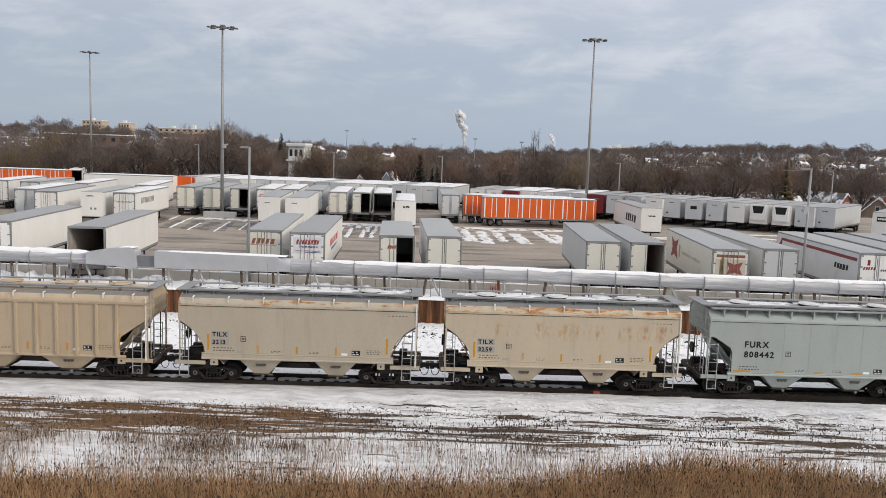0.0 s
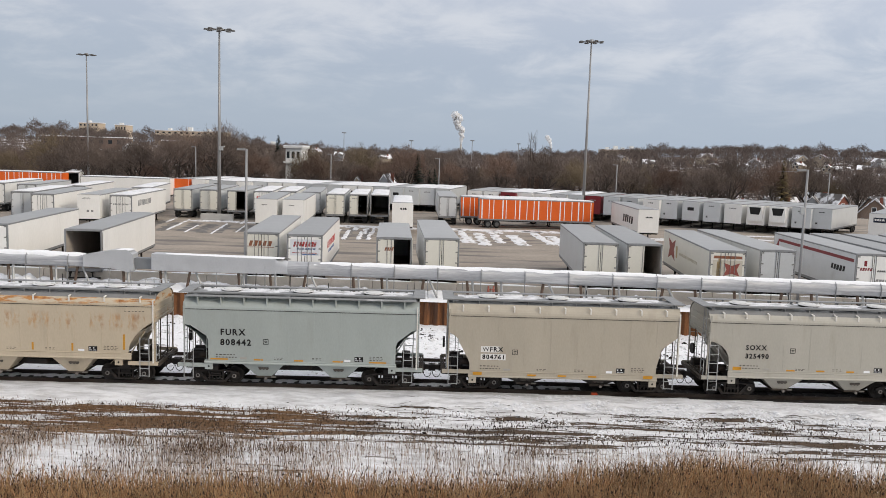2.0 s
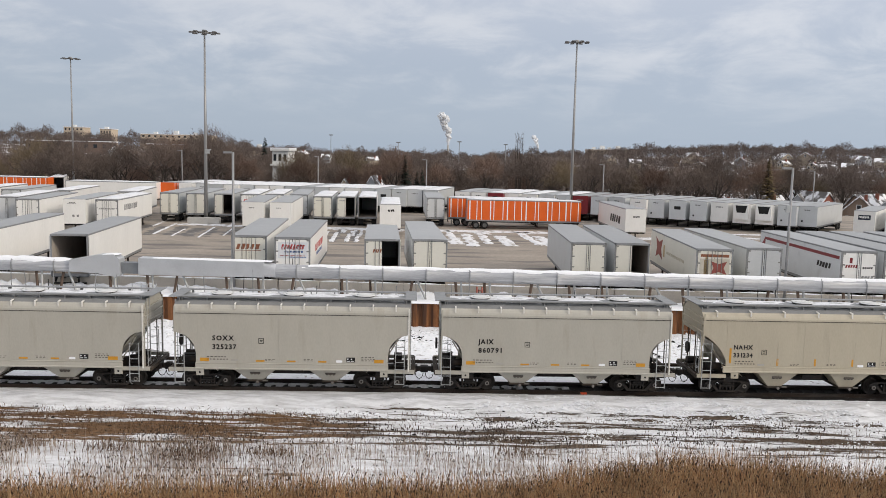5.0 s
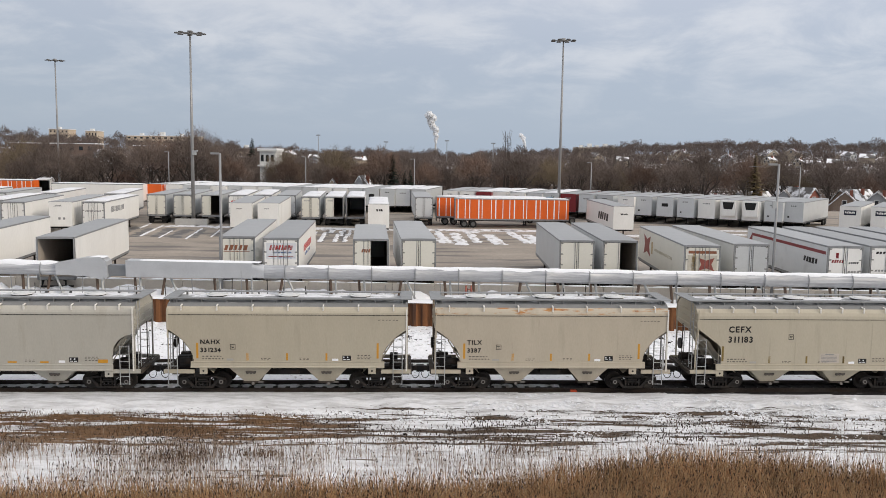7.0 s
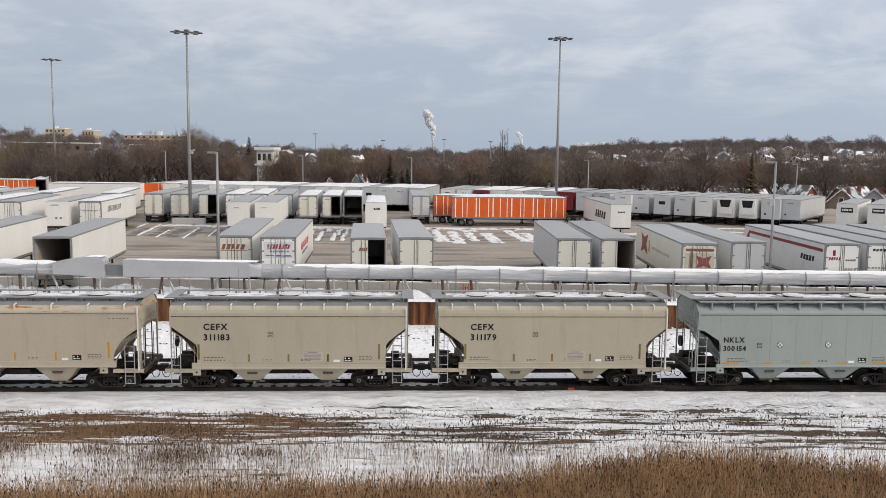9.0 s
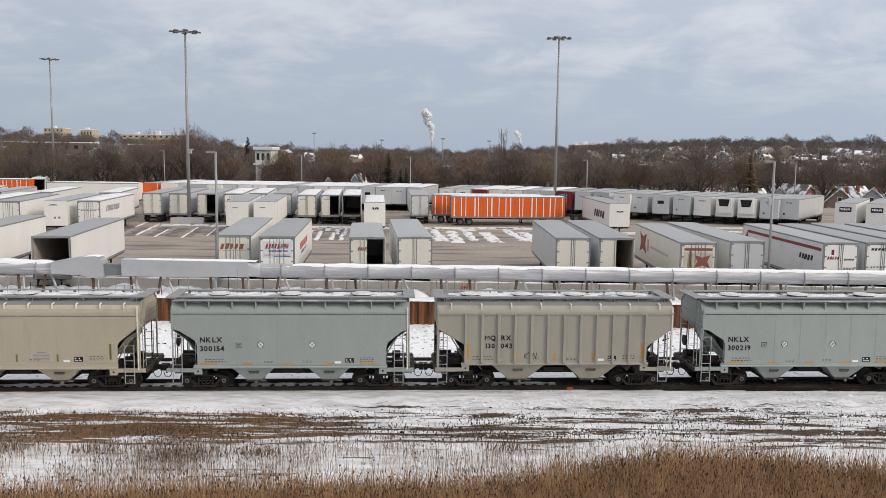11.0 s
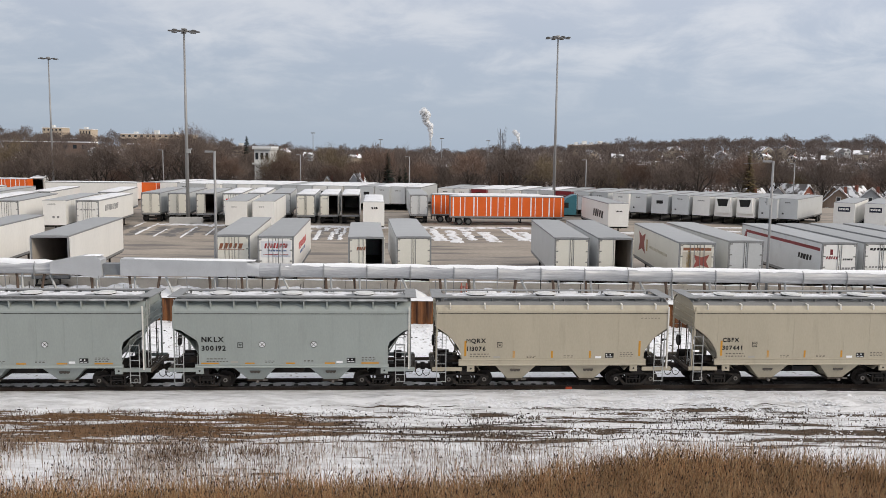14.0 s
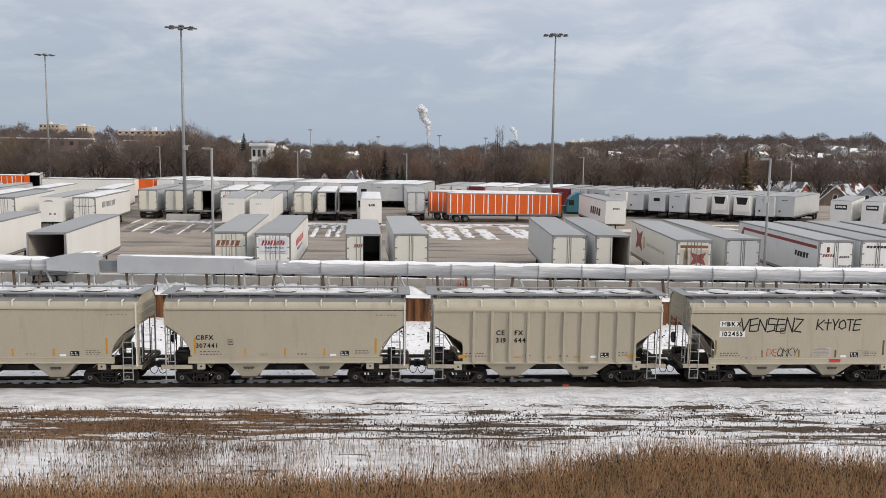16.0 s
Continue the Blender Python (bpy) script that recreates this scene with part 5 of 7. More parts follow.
patch(TRAIN[-1][0], "red_tape", 1.55, 2.12, 1.26, 1.42, RED_MARK, y=-1.62, proud=0.02)
spray(TRAIN[13][0], "KIN", -1.55, 1.62, 0.20, 0.30, BLACK_MARK, 17, 0.014)


# ---- the trailer yard ----
WIDE, TOP = 1.295, 4.11


def wheel_mesh():
    bm = bmesh.new()
    rings = [(0.0, 0.30), (0.0, 0.46), (0.05, 0.51), (0.22, 0.51), (0.27, 0.46), (0.27, 0.30)]
    made = [[bm.verts.new((x, r * math.cos(a * math.pi / 8), r * math.sin(a * math.pi / 8))) for a in range(16)] for x, r in rings]
    for a, b_ in zip(made, made[1:]):
        for k in range(16):
            bm.faces.new((a[k], a[(k + 1) % 16], b_[(k + 1) % 16], b_[k])).smooth = True
    for x, s in ((0.06, 1), (0.21, -1)):
        f = bm.faces.new([bm.verts.new((x, 0.31 * math.cos(a * math.pi / 8), 0.31 * math.sin(a * math.pi / 8))) for a in range(16)])
        f.material_index = 1
    bmesh.ops.recalc_face_normals(bm, faces=bm.faces)
    me = bpy.data.meshes.new("wheel")
    bm.to_mesh(me)
    bm.free()
    me.materials.append(RUBBER)
    me.materials.append(HUB)
    return me


WHEEL = wheel_mesh()
RAIL_GREY = material("trailer_rail", (0.27, 0.275, 0.28), 0.5, metal=0.3, vary=0.2, scale=1.5)
ROD_DARK = material("lock_rod_steel", (0.24, 0.235, 0.225), 0.5, metal=0.3, vary=0.3, scale=3)


def make_trailer(label, length, kind, wall, door, snow, seams=0, seam_mat=None):
    """A dry-van trailer; its rear stands at the origin and faces -y. kind: closed, half, open."""
    t = empty("semi_trailer", pose(0, 0, 0), label, "trailer", "parked trailers")
    z0 = 1.18
    for s in (-1, 1):
        bm = bmesh.new()
        box(bm, min(s * WIDE, s * (WIDE - 0.05)), max(s * WIDE, s * (WIDE - 0.05)), 0.06, length, z0, TOP - 0.04)
        wall_ob = part("side_wall", bm, wall, t)
        for k in range(seams):
            bm = bmesh.new()
            y = 0.4 + (length - 0.8) * k / (seams - 1) + 0.22 * math.sin(k * 2.7) * (0 < k < seams - 1)
            w_ = 0.05 + 0.03 * (k % 3 == 0)
            box(bm, min(s * WIDE, s * (WIDE + 0.015)), max(s * WIDE, s * (WIDE + 0.015)), y - w_, y + w_, z0 + 0.12, TOP - 0.13)
            part("wall_post", bm, seam_mat or GALV, wall_ob)
        bm = bmesh.new()
        box(bm, min(s * WIDE, s * (WIDE + 0.015)), max(s * WIDE, s * (WIDE + 0.015)), 0.03, length, z0 - 0.1, z0 + 0.10)
        part("lower_rail", bm, GREY_DECK, t)
        bm = bmesh.new()
        box(bm, min(s * WIDE, s * (WIDE + 0.012)), max(s * WIDE, s * (WIDE + 0.012)), 0.03, length, TOP - 0.12, TOP - 0.02)
        part("upper_rail", bm, RAIL_GREY, t)
    bm = bmesh.new()
    box(bm, -WIDE, WIDE, length - 0.05, length + 0.01, z0, TOP - 0.03)
    bmesh.ops.bevel(bm, geom=[e for e in bm.edges if abs(e.verts[0].co.z - e.verts[1].co.z) > 1 and e.verts[0].co.y > length], offset=0.05, segments=2)
    part("front_wall", bm, wall, t)
    bm = bmesh.new()
    v = [(-WIDE - 0.01, TOP - 0.03), (WIDE + 0.01, TOP - 0.03), (WIDE + 0.01, TOP), (0.4, TOP + 0.03), (-0.4, TOP + 0.03), (-WIDE - 0.01, TOP)]
    prism(bm, v, 0.0, length + 0.02)
    part("roof", bm, ALU_ROOF, t, "grey aluminium roof sheet")
    bm = bmesh.new()
    box(bm, -WIDE + 0.05, WIDE - 0.05, 0.06, length - 0.05, z0 - 0.02, z0 + 0.06)
    for s in (-1, 1):
        box(bm, min(s * 1.235, s * 1.24), max(s * 1.235, s * 1.24), 0.1, length - 0.06, z0 + 0.06, TOP - 0.05)
    part("inner_lining", bm, INSIDE, t)
    bm = bmesh.new()
    box(bm, -WIDE - 0.005, -WIDE + 0.09, -0.04, 0.06, z0 - 0.14, TOP)
    box(bm, WIDE - 0.09, WIDE + 0.005, -0.04, 0.06, z0 - 0.14, TOP)
    box(bm, -WIDE, WIDE, -0.04, 0.06, TOP - 0.14, TOP - 0.002)
    box(bm, -WIDE, WIDE, -0.04, 0.06, z0 - 0.14, z0 + 0.08)
    part("rear_frame", bm, RAIL_GREY, t)
    swung = {"closed": (0, 0), "half": (0, 1), "open": (1, 1)}[kind]
    for s, away in zip((-1, 1), swung):
        bm = bmesh.new()
        if away:
            box(bm, min(s * 1.33, s * 1.37), max(s * 1.33, s * 1.37), 0.05, 1.23, z0 + 0.1, TOP - 0.15)
        else:
            box(bm, min(s * 0.02, s * 1.18), max(s * 0.02, s * 1.18), -0.045, 0.0, z0 + 0.11, TOP - 0.17)
        d = part("door", bm, door, t)
        if not away:
            bm = bmesh.new()
            box(bm, min(s * 0.001, s * 1.215), max(s * 0.001, s * 1.215), -0.036, -0.002, z0 + 0.082, TOP - 0.142)
            part("door_seal", bm, RUBBER, d)
        for k in (() if away else (0.13,) if wall is SHADE_GREY_WALL else (0.2, 0.5)):
            bm = bmesh.new()
            rod(bm, (s * k, -0.065, z0 - 0.02), (s * k, -0.065, TOP - 0.1), 0.022, 6)
            part("lock_rod", bm, ROD_DARK, d)
        for k in range(4 if not away else 0):
            bm = bmesh.new()
            z = z0 + 0.25 + k * 0.8
            box(bm, min(s * 1.02, s * 1.24), max(s * 1.02, s * 1.24), -0.06, -0.045, z, z + 0.09)
            part("hinge", bm, ROD_DARK, d)
    bm = bmesh.new()
    box(bm, -1.15, 1.15, -0.02, 0.08, 0.5, 0.62)
    for s in (-1, 1):
        box(bm, s * 0.6 - 0.05, s * 0.6 + 0.05, -0.01, 0.07, 0.5, z0)
    part("bumper", bm, STEEL_TRUCK, t)
    bm = bmesh.new()
    for s in (-1, 1):
        box(bm, s * 0.45 - 0.06, s * 0.45 + 0.06, 0.2, length - 0.5, z0 - 0.28, z0 - 0.02)
    for y in (1.3, 2.55):
        rod(bm, (-1.0, y, 0.51), (1.0, y, 0.51), 0.08, 8)
    part("chassis", bm, STEEL_DARK, t)
    # near-black slab added to deepen the shade below the floor
    bm = bmesh.new()
    box(bm, -1.24, 1.24, 0.1, length - 0.2, z0 - 0.2, z0 - 0.1)
    part("underfloor", bm, STEEL_DARK, t)
    for s in (-1, 1):
        bm = bmesh.new()
        box(bm, s * 0.9 - 0.32, s * 0.9 + 0.32, 0.55, 0.57, 0.2, z0 - 0.1)
        part("mud_flap", bm, RUBBER, t)
    for y in (1.3, 2.55):
        for s in (-1, 1):
            shared("wheel", WHEEL, t, pose(s * 1.26, y, 0.51, 0, 0, 0 if s < 0 else 180))
    for s in (-1, 1):
        bm = bmesh.new()
        box(bm, s * 0.8 - 0.07, s * 0.8 + 0.07, length - 3.1, length - 2.96, 0.1, z0)
        box(bm, s * 0.8 - 0.16, s * 0.8 + 0.16, length - 3.2, length - 2.86, 0.0, 0.1)
        part("landing_leg", bm, STEEL_TRUCK, t)
    if snow:
        bm = bmesh.new()
        for sx in (0,):
            rings = []
            n = 14
            for i in range(n + 1):
                y = 0.15 + (length - 0.3) * i / n
                e = 0.3 if i in (0, n) else 1
                rings.append([bm.verts.new((f * 1.22 + 0.05 * noise.noise((y, f, 3)), y, TOP + 0.02 + g * 0.12 * e * (1 + 0.5 * noise.noise((y * 0.5, f * 2, 1)))))
                              for f, g in ((-1, 0), (-0.92, 0.7), (-0.4, 1), (0.4, 1), (0.92, 0.7), (1, 0))])
            for a, b_ in zip(rings, rings[1:]):
                for k in range(5):
                    bm.faces.new((a[k], a[k + 1], b_[k + 1], b_[k])).smooth = True
            for ring in (rings[0][::-1], rings[-1]):
                bm.faces.new(ring)
        part("roof_snow", bm, TRAILER_SNOW, t, "white snow on the roof")
    return t


MADE = {}
FINISH = {
    "white": (WHITE_WALL, WHITE_WALL, "white"), "cream": (WHITE_WALL, CREAM_WALL, "white, cream-doored"), "all_cream": (CREAM_WALL, CREAM_WALL, "cream"),
    # the grey walls here are white walls toned down for shade
    "grey": (SHADE_GREY_WALL, SHADE_GREY_WALL, "shade-greyed white"), "shaded": (SHADE_GREY_WALL, WHITE_WALL, "shade-grey-sided, white-doored"), "shade_cream": (SHADE_GREY_WALL, CREAM_WALL, "shade-grey-sided, cream-doored"),
    "orange": (ORANGE, ORANGE, "orange"), "red": (DARK_RED, DARK_RED, "dark red"),
}
STATE = {"closed": "with closed rear doors", "half": "with one rear door open", "open": "with both rear doors open"}


def trailer(x, y, heading, kind="closed", finish="white", length=16.15, nose=False, snow=False, z=YARD_Z, note=""):
    """heading: degrees from +y towards +x in which the trailer goes away from the camera."""
    key = (kind, finish, length, snow)
    h = radians(heading)
    m = pose(x, y, z, 0, 0, -heading)
    if nose:
        m = pose(x + math.sin(h) * length, y + math.cos(h) * length, z, 0, 0, 180 - heading)
    if key not in MADE:
        wall_, door_, word = FINISH[finish]
        ob = make_trailer("", length, kind, wall_, door_, snow, 18 if finish == "orange" else 0, SNOW_CLEAN if finish == "orange" else None)
        MADE[key] = ob
        ob.matrix_basis = m
        PLAIN.append((ob, copy_thing(ob, m)))
        ob = PLAIN[-1][1]
    else:
        ob = copy_thing(MADE[key], m)
    word = FINISH[finish][2]
    text = "%s semi-trailer %s%s" % (word, note or ("seen nose-on" if nose else STATE[kind]), ", snow on its roof" if snow else "")
    ob["label"] = text
    return ob


PLAIN = []


def mark(t, x0, x1, z0, z1, mat, where="rear", length=16.15, lean=0.0):
    """A painted shape on a trailer's rear, nose, or one of its sides (x runs along the side from the rear)."""
    bm = bmesh.new()
    if lean:
        s = {"rear": 0, "nose": 0, "left": -1, "right": 1}[where]
        k = lean * (z1 - z0)
        if s:
            prism(bm, [(x0, z0), (x1, z0), (x1 - s * k * -1, z1), (x0 - s * k * -1, z1)], s * (WIDE + 0.001), s * (WIDE + 0.008), "x")
        else:
            y = -0.052 if where == "rear" else length + 0.011
            prism(bm, [(x0, z0), (x1, z0), (x1 + k, z1), (x0 + k, z1)], y, y + 0.007, "y")
    elif where == "rear":
        box(bm, x0, x1, -0.052, -0.046, z0, z1)
    elif where == "nose":
        box(bm, x0, x1, length + 0.011, length + 0.018, z0, z1)
    else:
        s = -1 if where == "left" else 1
        box(bm, min(s * (WIDE + 0.001), s * (WIDE + 0.008)), max(s * (WIDE + 0.001), s * (WIDE + 0.008)), x0, x1, z0, z1)
    return part("painted_mark", bm, mat, t)


def word_bars(t, x0, x1, z0, z1, mat, where, count, seed=1, length=16.15):
    r = random.Random(seed)
    step = (x1 - x0) / count
    for k in range(count):
        mark(t, x0 + k * step, x0 + (k + r.uniform(0.6, 0.85)) * step, z0 + (z1 - z0) * r.uniform(0, 0.12), z1 - (z1 - z0) * r.uniform(0, 0.12), mat, where, length, 0.3)


def emblem(t, cx, cz, w, h, mat, where):
    """A painted hourglass-shaped badge with drawn-in sides."""
    shape = [(-1, 1), (0, 0.6), (1, 1), (0.62, 0), (1, -1), (0, -0.6), (-1, -1), (-0.62, 0)]
    bm = bmesh.new()
    if where == "rear":
        prism(bm, [(cx + a * w / 2, cz + b * h / 2) for a, b in shape], -0.056, -0.046, "y")
    else:
        prism(bm, [(cx + a * w / 2, cz + b * h / 2) for a, b in shape], -WIDE - 0.009, -WIDE - 0.001, "x")
    return part("painted_badge", bm, mat, t)


def reefer(t, length=16.15):
    bm = bmesh.new()
    box(bm, -1.05, 1.05, length + 0.0, length + 0.42, 1.75, 4.0)
    bmesh.ops.bevel(bm, geom=bm.edges[:], offset=0.08, segments=2)
    unit = part("cooling_unit", bm, WHITE_WALL, t)
    bm = bmesh.new()
    prism(bm, [(-0.62, 2.75), (0.62, 2.75), (0.85, 3.8), (-0.85, 3.8)], length + 0.42, length + 0.43)
    part("grille", bm, BLACK_MARK, unit)


FADED_GOLD = material("faded_gold_script", (0.47, 0.43, 0.33), 0.6, vary=0.1)
TAN_MARK = material("tan_marking", (0.42, 0.30, 0.14), 0.5, vary=0.15)
# the row along the wall, rear doors to the track
trailer(-34.16, 62.1, -6.3, "closed", "white")
trailer(-26.25, 60.0, -6.3, "open", "white")
t1 = trailer(-13.8, 61.9, -4.4, "closed", "cream", note="with brown marking on closed doors")
word_bars(t1, -0.95, 0.75, 3.05, 3.5, BROWN_MARK, "rear", 5, 3)
mark(t1, -1.0, 0.9, 2.98, 3.02, BROWN_MARK)
mark(t1, -1.1, -0.6, 1.9, 2.2, GREY_MARK)
t2 = trailer(-10.47, 61.2, -3.0, "closed", "white", note="with red and blue marking on closed doors")
mark(t2, -1.05, 1.1, 2.55, 3.75, material("pale_blue_panel", (0.66, 0.67, 0.69), 0.5, vary=0.08))
word_bars(t2, -0.85, 0.85, 3.2, 3.6, RED_MARK, "rear", 8, 4)
word_bars(t2, -0.6, 0.8, 2.98, 3.12, BLUE_MARK, "rear", 7, 6)
mark(t2, -0.9, 0.9, 2.72, 2.78, RED_MARK)
mark(t2, -0.2, 1.0, 2.62, 2.68, BLUE_MARK)
word_bars(t2, -0.85, -0.3, 1.95, 2.1, BLACK_MARK, "rear", 4, 9)
word_bars(t2, 4.0, 11.0, 2.6, 3.2, RED_MARK, "right", 7, 12)
word_bars(t2, 5.0, 10.0, 2.2, 2.45, BLUE_MARK, "right", 6, 13)
t3 = trailer(-3.9, 61.2, -3.8, "half", "cream", length=12.3)
word_bars(t3, -0.7, -0.05, 3.1, 3.4, BROWN_MARK, "rear", 4, 5)
trailer(-0.4, 61.8, -4.2, "closed", "shade_cream")
trailer(11.4, 62.0, 1.4, "closed", "shade_cream")
trailer(14.7, 62.2, 1.3, "half", "shade_cream")
t4 = trailer(20.0, 59.5, 3.1, "closed", "all_cream", note="with red emblem and brown door panel")
BADGE_RED = material("faded_dark_red", (0.26, 0.075, 0.06), 0.6, vary=0.2, scale=3)
BEIGE_PRINT = material("faded_beige_print", (0.50, 0.46, 0.38), 0.6, vary=0.15, scale=3)
mark(t4, -1.0, 1.0, 3.52, 3.72, BROWN_MARK)
mark(t4, -1.05, 1.05, 1.75, 3.4, BEIGE_PRINT)
for b in (emblem(t4, 0.30, 2.75, 1.15, 0.95, BADGE_RED, "rear"), emblem(t4, 12.6, 2.75, 2.7, 1.75, BADGE_RED, "left")):
    b.location = (-0.008, 0, 0) if b.name.endswith("001") else (0, -0.008, 0)
mark(t4, -0.75, -0.42, 1.8, 3.3, TAN_MARK)
mark(t4, -0.66, -0.52, 3.3, 3.5, TAN_MARK)
for k in range(3):
    word_bars(t4, -0.2, 0.7, 2.0 - k * 0.16, 2.09 - k * 0.16, BROWN_MARK, "rear", 3, 30 + k)
mark(t4, 10.4, 10.9, 2.2, 3.2, TAN_MARK, "left")
word_bars(t4, 3.6, 9.8, 2.55, 2.8, FADED_GOLD, "left", 16, 7)
trailer(24.1, 60.9, 0.4, "closed", "grey")
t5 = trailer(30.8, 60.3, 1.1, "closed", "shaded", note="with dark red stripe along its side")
mark(t5, 0.3, 15.0, 3.42, 3.66, DARK_RED, "left")
for k in range(4):
    mark(t5, 14.9 + k * 0.18, 15.1 + k * 0.18, 2.6 + 0.0 * k, 3.66 - k * 0.2, DARK_RED, "left")
word_bars(t5, 1.7, 4.2, 2.5, 2.95, BLACK_MARK, "left", 5, 8)
word_bars(t5, -1.0, -0.1, 2.85, 3.1, DARK_RED, "rear", 5, 3)
word_bars(t5, 0.25, 1.0, 2.8, 2.95, BLACK_MARK, "rear", 5, 4)
mark(t5, -0.7, -0.5, 3.2, 3.6, DARK_RED)
word_bars(t5, 0.2, 1.1, 2.1, 2.3, GREY_MARK, "rear", 4, 5)
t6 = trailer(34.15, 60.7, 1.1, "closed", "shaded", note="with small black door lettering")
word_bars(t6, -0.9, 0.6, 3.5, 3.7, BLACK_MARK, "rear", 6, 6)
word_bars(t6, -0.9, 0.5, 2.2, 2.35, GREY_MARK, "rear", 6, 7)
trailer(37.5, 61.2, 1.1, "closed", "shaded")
trailer(40.9, 61.6, 1.1, "closed", "grey")

# the second row
for x, y, h, kind, fin, nose, snow in (
        (-42.8, 99.5, -7.0, "closed", "white", True, False), (-39.2, 100.1, -5.0, "closed", "white", False, True), (-47.6, 98.0, -8.0, "closed", "white", False, False),
        (-51.5, 101.0, -8.0, "closed", "grey", False, True), (-43.5, 118.5, -9.0, "closed", "white", False, True), (-52.6, 118.0, -8.0, "closed", "white", False, True),
        (-59.5, 118.0, -8.0, "closed", "grey", False, False), (-64.5, 119.0, -8.0, "closed", "white", False, True)):
    t = trailer(x, y, h, kind, fin, nose=nose, snow=snow)
    if nose:
        for k in range(2):
            mark(t, -0.5 + k * 0.5, -0.25 + k * 0.5, 2.0, 2.25, GREY_MARK, "nose")
        mark(t, -0.2, 0.8, 3.55, 3.6, GREY_MARK, "nose")
        mark(t, -0.1, 0.6, 3.65, 3.7, BLACK_MARK, "nose")
    elif x == -39.2:
        word_bars(t, 2.5, 8.5, 2.6, 3.4, GREY_MARK, "right", 11, 3)
        word_bars(t, -0.9, 0.9, 2.9, 3.1, GREY_MARK, "rear", 11, 3)
for x, y, h, kind, fin, nose, snow in (
        (-37.6, 118.5, -4, "closed", "shade_cream", False, False), (-33.9, 118.5, -4, "closed", "shade_cream", False, False), (-30.0, 118.5, -4, "half", "shade_cream", False, False),
        (-26.4, 119.0, -5, "closed", "white", False, True), (-23.2, 120.5, -5, "closed", "white", False, True), (-19.8, 121.0, -5, "closed", "grey", False, False),
        (-22.1, 101.5, -5.2, "closed", "white", True, False), (-18.9, 102.0, -4.0, "closed", "white", True, False),
        (-15.9, 117.5, -3.5, "closed", "shade_cream", False, True), (-12.7, 118.0, -3.5, "half", "shade_cream", False, True), (-9.7, 118.3, -3.5, "open", "white", False, True),
        (-5.6, 102.6, -3.0, "closed", "white", True, True), (-0.1, 120.5, -2.5, "closed", "grey", False, False), (25.0, 104.7, -1.0, "closed", "white", True, False)):
    t = trailer(x, y, h, kind, fin, nose=nose, snow=snow)
    if nose and x > 0:
        word_bars(t, -0.5, 0.4, 3.0, 3.2, BLACK_MARK, "nose", 5, 2)
        word_bars(t, 7.6, 13.4, 1.9, 3.0, BLACK_MARK, "right", 5, 3)
    elif nose and x > -6:
        word_bars(t, -0.5, 0.3, 3.2, 3.5, BLACK_MARK, "nose", 3, 2)
    elif nose:
        word_bars(t, -0.1, 0.6, 3.35, 3.45, BLACK_MARK, "nose", 3, 5)
    elif kind != "open" and x in (-15.9, -12.7):
        word_bars(t, -0.9, -0.1, 3.45, 3.6, GREY_MARK, "rear", 5, 5)
    elif x == -26.4:
        word_bars(t, -0.9, 0.9, 3.0, 3.4, RED_MARK, "rear", 6, 5)

# two orange trailers broadside, white posts on their walls
trailer(4.3, 119.3, 88.5, "closed", "orange", snow=True, note="standing broadside with white posts")
trailer(1.7, 123.2, 88.5, "closed", "orange", snow=True, note="standing broadside with white posts")

# the long slanting back row, noses to the track
r = random.Random(11)
back = []
for k in range(39):
    x = -50 + k * 2.72
    y = float(np.interp(x, [-50, -4, 24, 37, 53, 60], [151, 145.5, 136, 129, 120, 116]))
    h = float(np.interp(x, [-50, 0, 24, 40], [6, 12, 27, 37]))
    back.append((x, y, h))
for k, (x, y, h) in enumerate(back):
    if (-1.5 < x < 3 and k % 2) or k < 3:
        continue
    # mostly the grey walls, so the noses carry shade in their colour
    fin = "red" if k in (27, 22) else r.choice(["white", "grey", "grey", "grey"])
    t = trailer(x, y + r.uniform(-0.8, 0.8), h + r.uniform(-1, 1), "closed", fin, nose=True, snow=k < 27 and r.random() < 0.8)
    what = r.randrange(5)
    if k in (35, 36):
        reefer(t)
    elif what == 0:
        mark(t, -0.5, 0.5, 2.7, 3.2, BLACK_MARK, "nose")
    elif what == 1:
        word_bars(t, -0.5, 0.6, 3.3, 3.5, GREY_MARK, "nose", 5, k)
    elif what == 2 and x < 0:
        mark(t, -0.55, 0.55, 2.9, 3.6, BROWN_MARK, "nose")
    else:
        word_bars(t, -0.3, 0.5, 3.45, 3.6, BLACK_MARK, "nose", 3, k)
        mark(t, 0.6, 0.85, 1.8, 2.05, BLACK_MARK, "nose")
NAVY = material("navy_panel", (0.02, 0.025, 0.045), 0.5, vary=0.15)
for x, y in ((57.2, 111.5), (60.8, 110.2), (64.3, 108.8)):
    t = trailer(x, y, 34, "closed", "white", nose=True)
    mark(t, -0.75, 0.75, 2.9, 3.55, NAVY, "nose")
    word_bars(t, -0.6, 0.6, 3.1, 3.4, WHITE_WALL, "nose", 6, 2, 16.158)
# broadside trailers in the far corner
trailer(-66.3, 152.0, 90, "closed", "white", snow=True, note="standing broadside")
trailer(-91.0, 163.5, 89, "closed", "orange", snow=True, note="standing broadside with white posts")
trailer(-74.5, 165.5, -20, "open", "white", snow=True)
trailer(-48.9, 153.0, 8, "closed", "orange", nose=True)
trailer(-45.6, 153.0, 8, "closed", "white", nose=True, snow=True)
for ob, copy in PLAIN:
    for o in (*ob.children_recursive, ob):
        bpy.data.objects.remove(o)

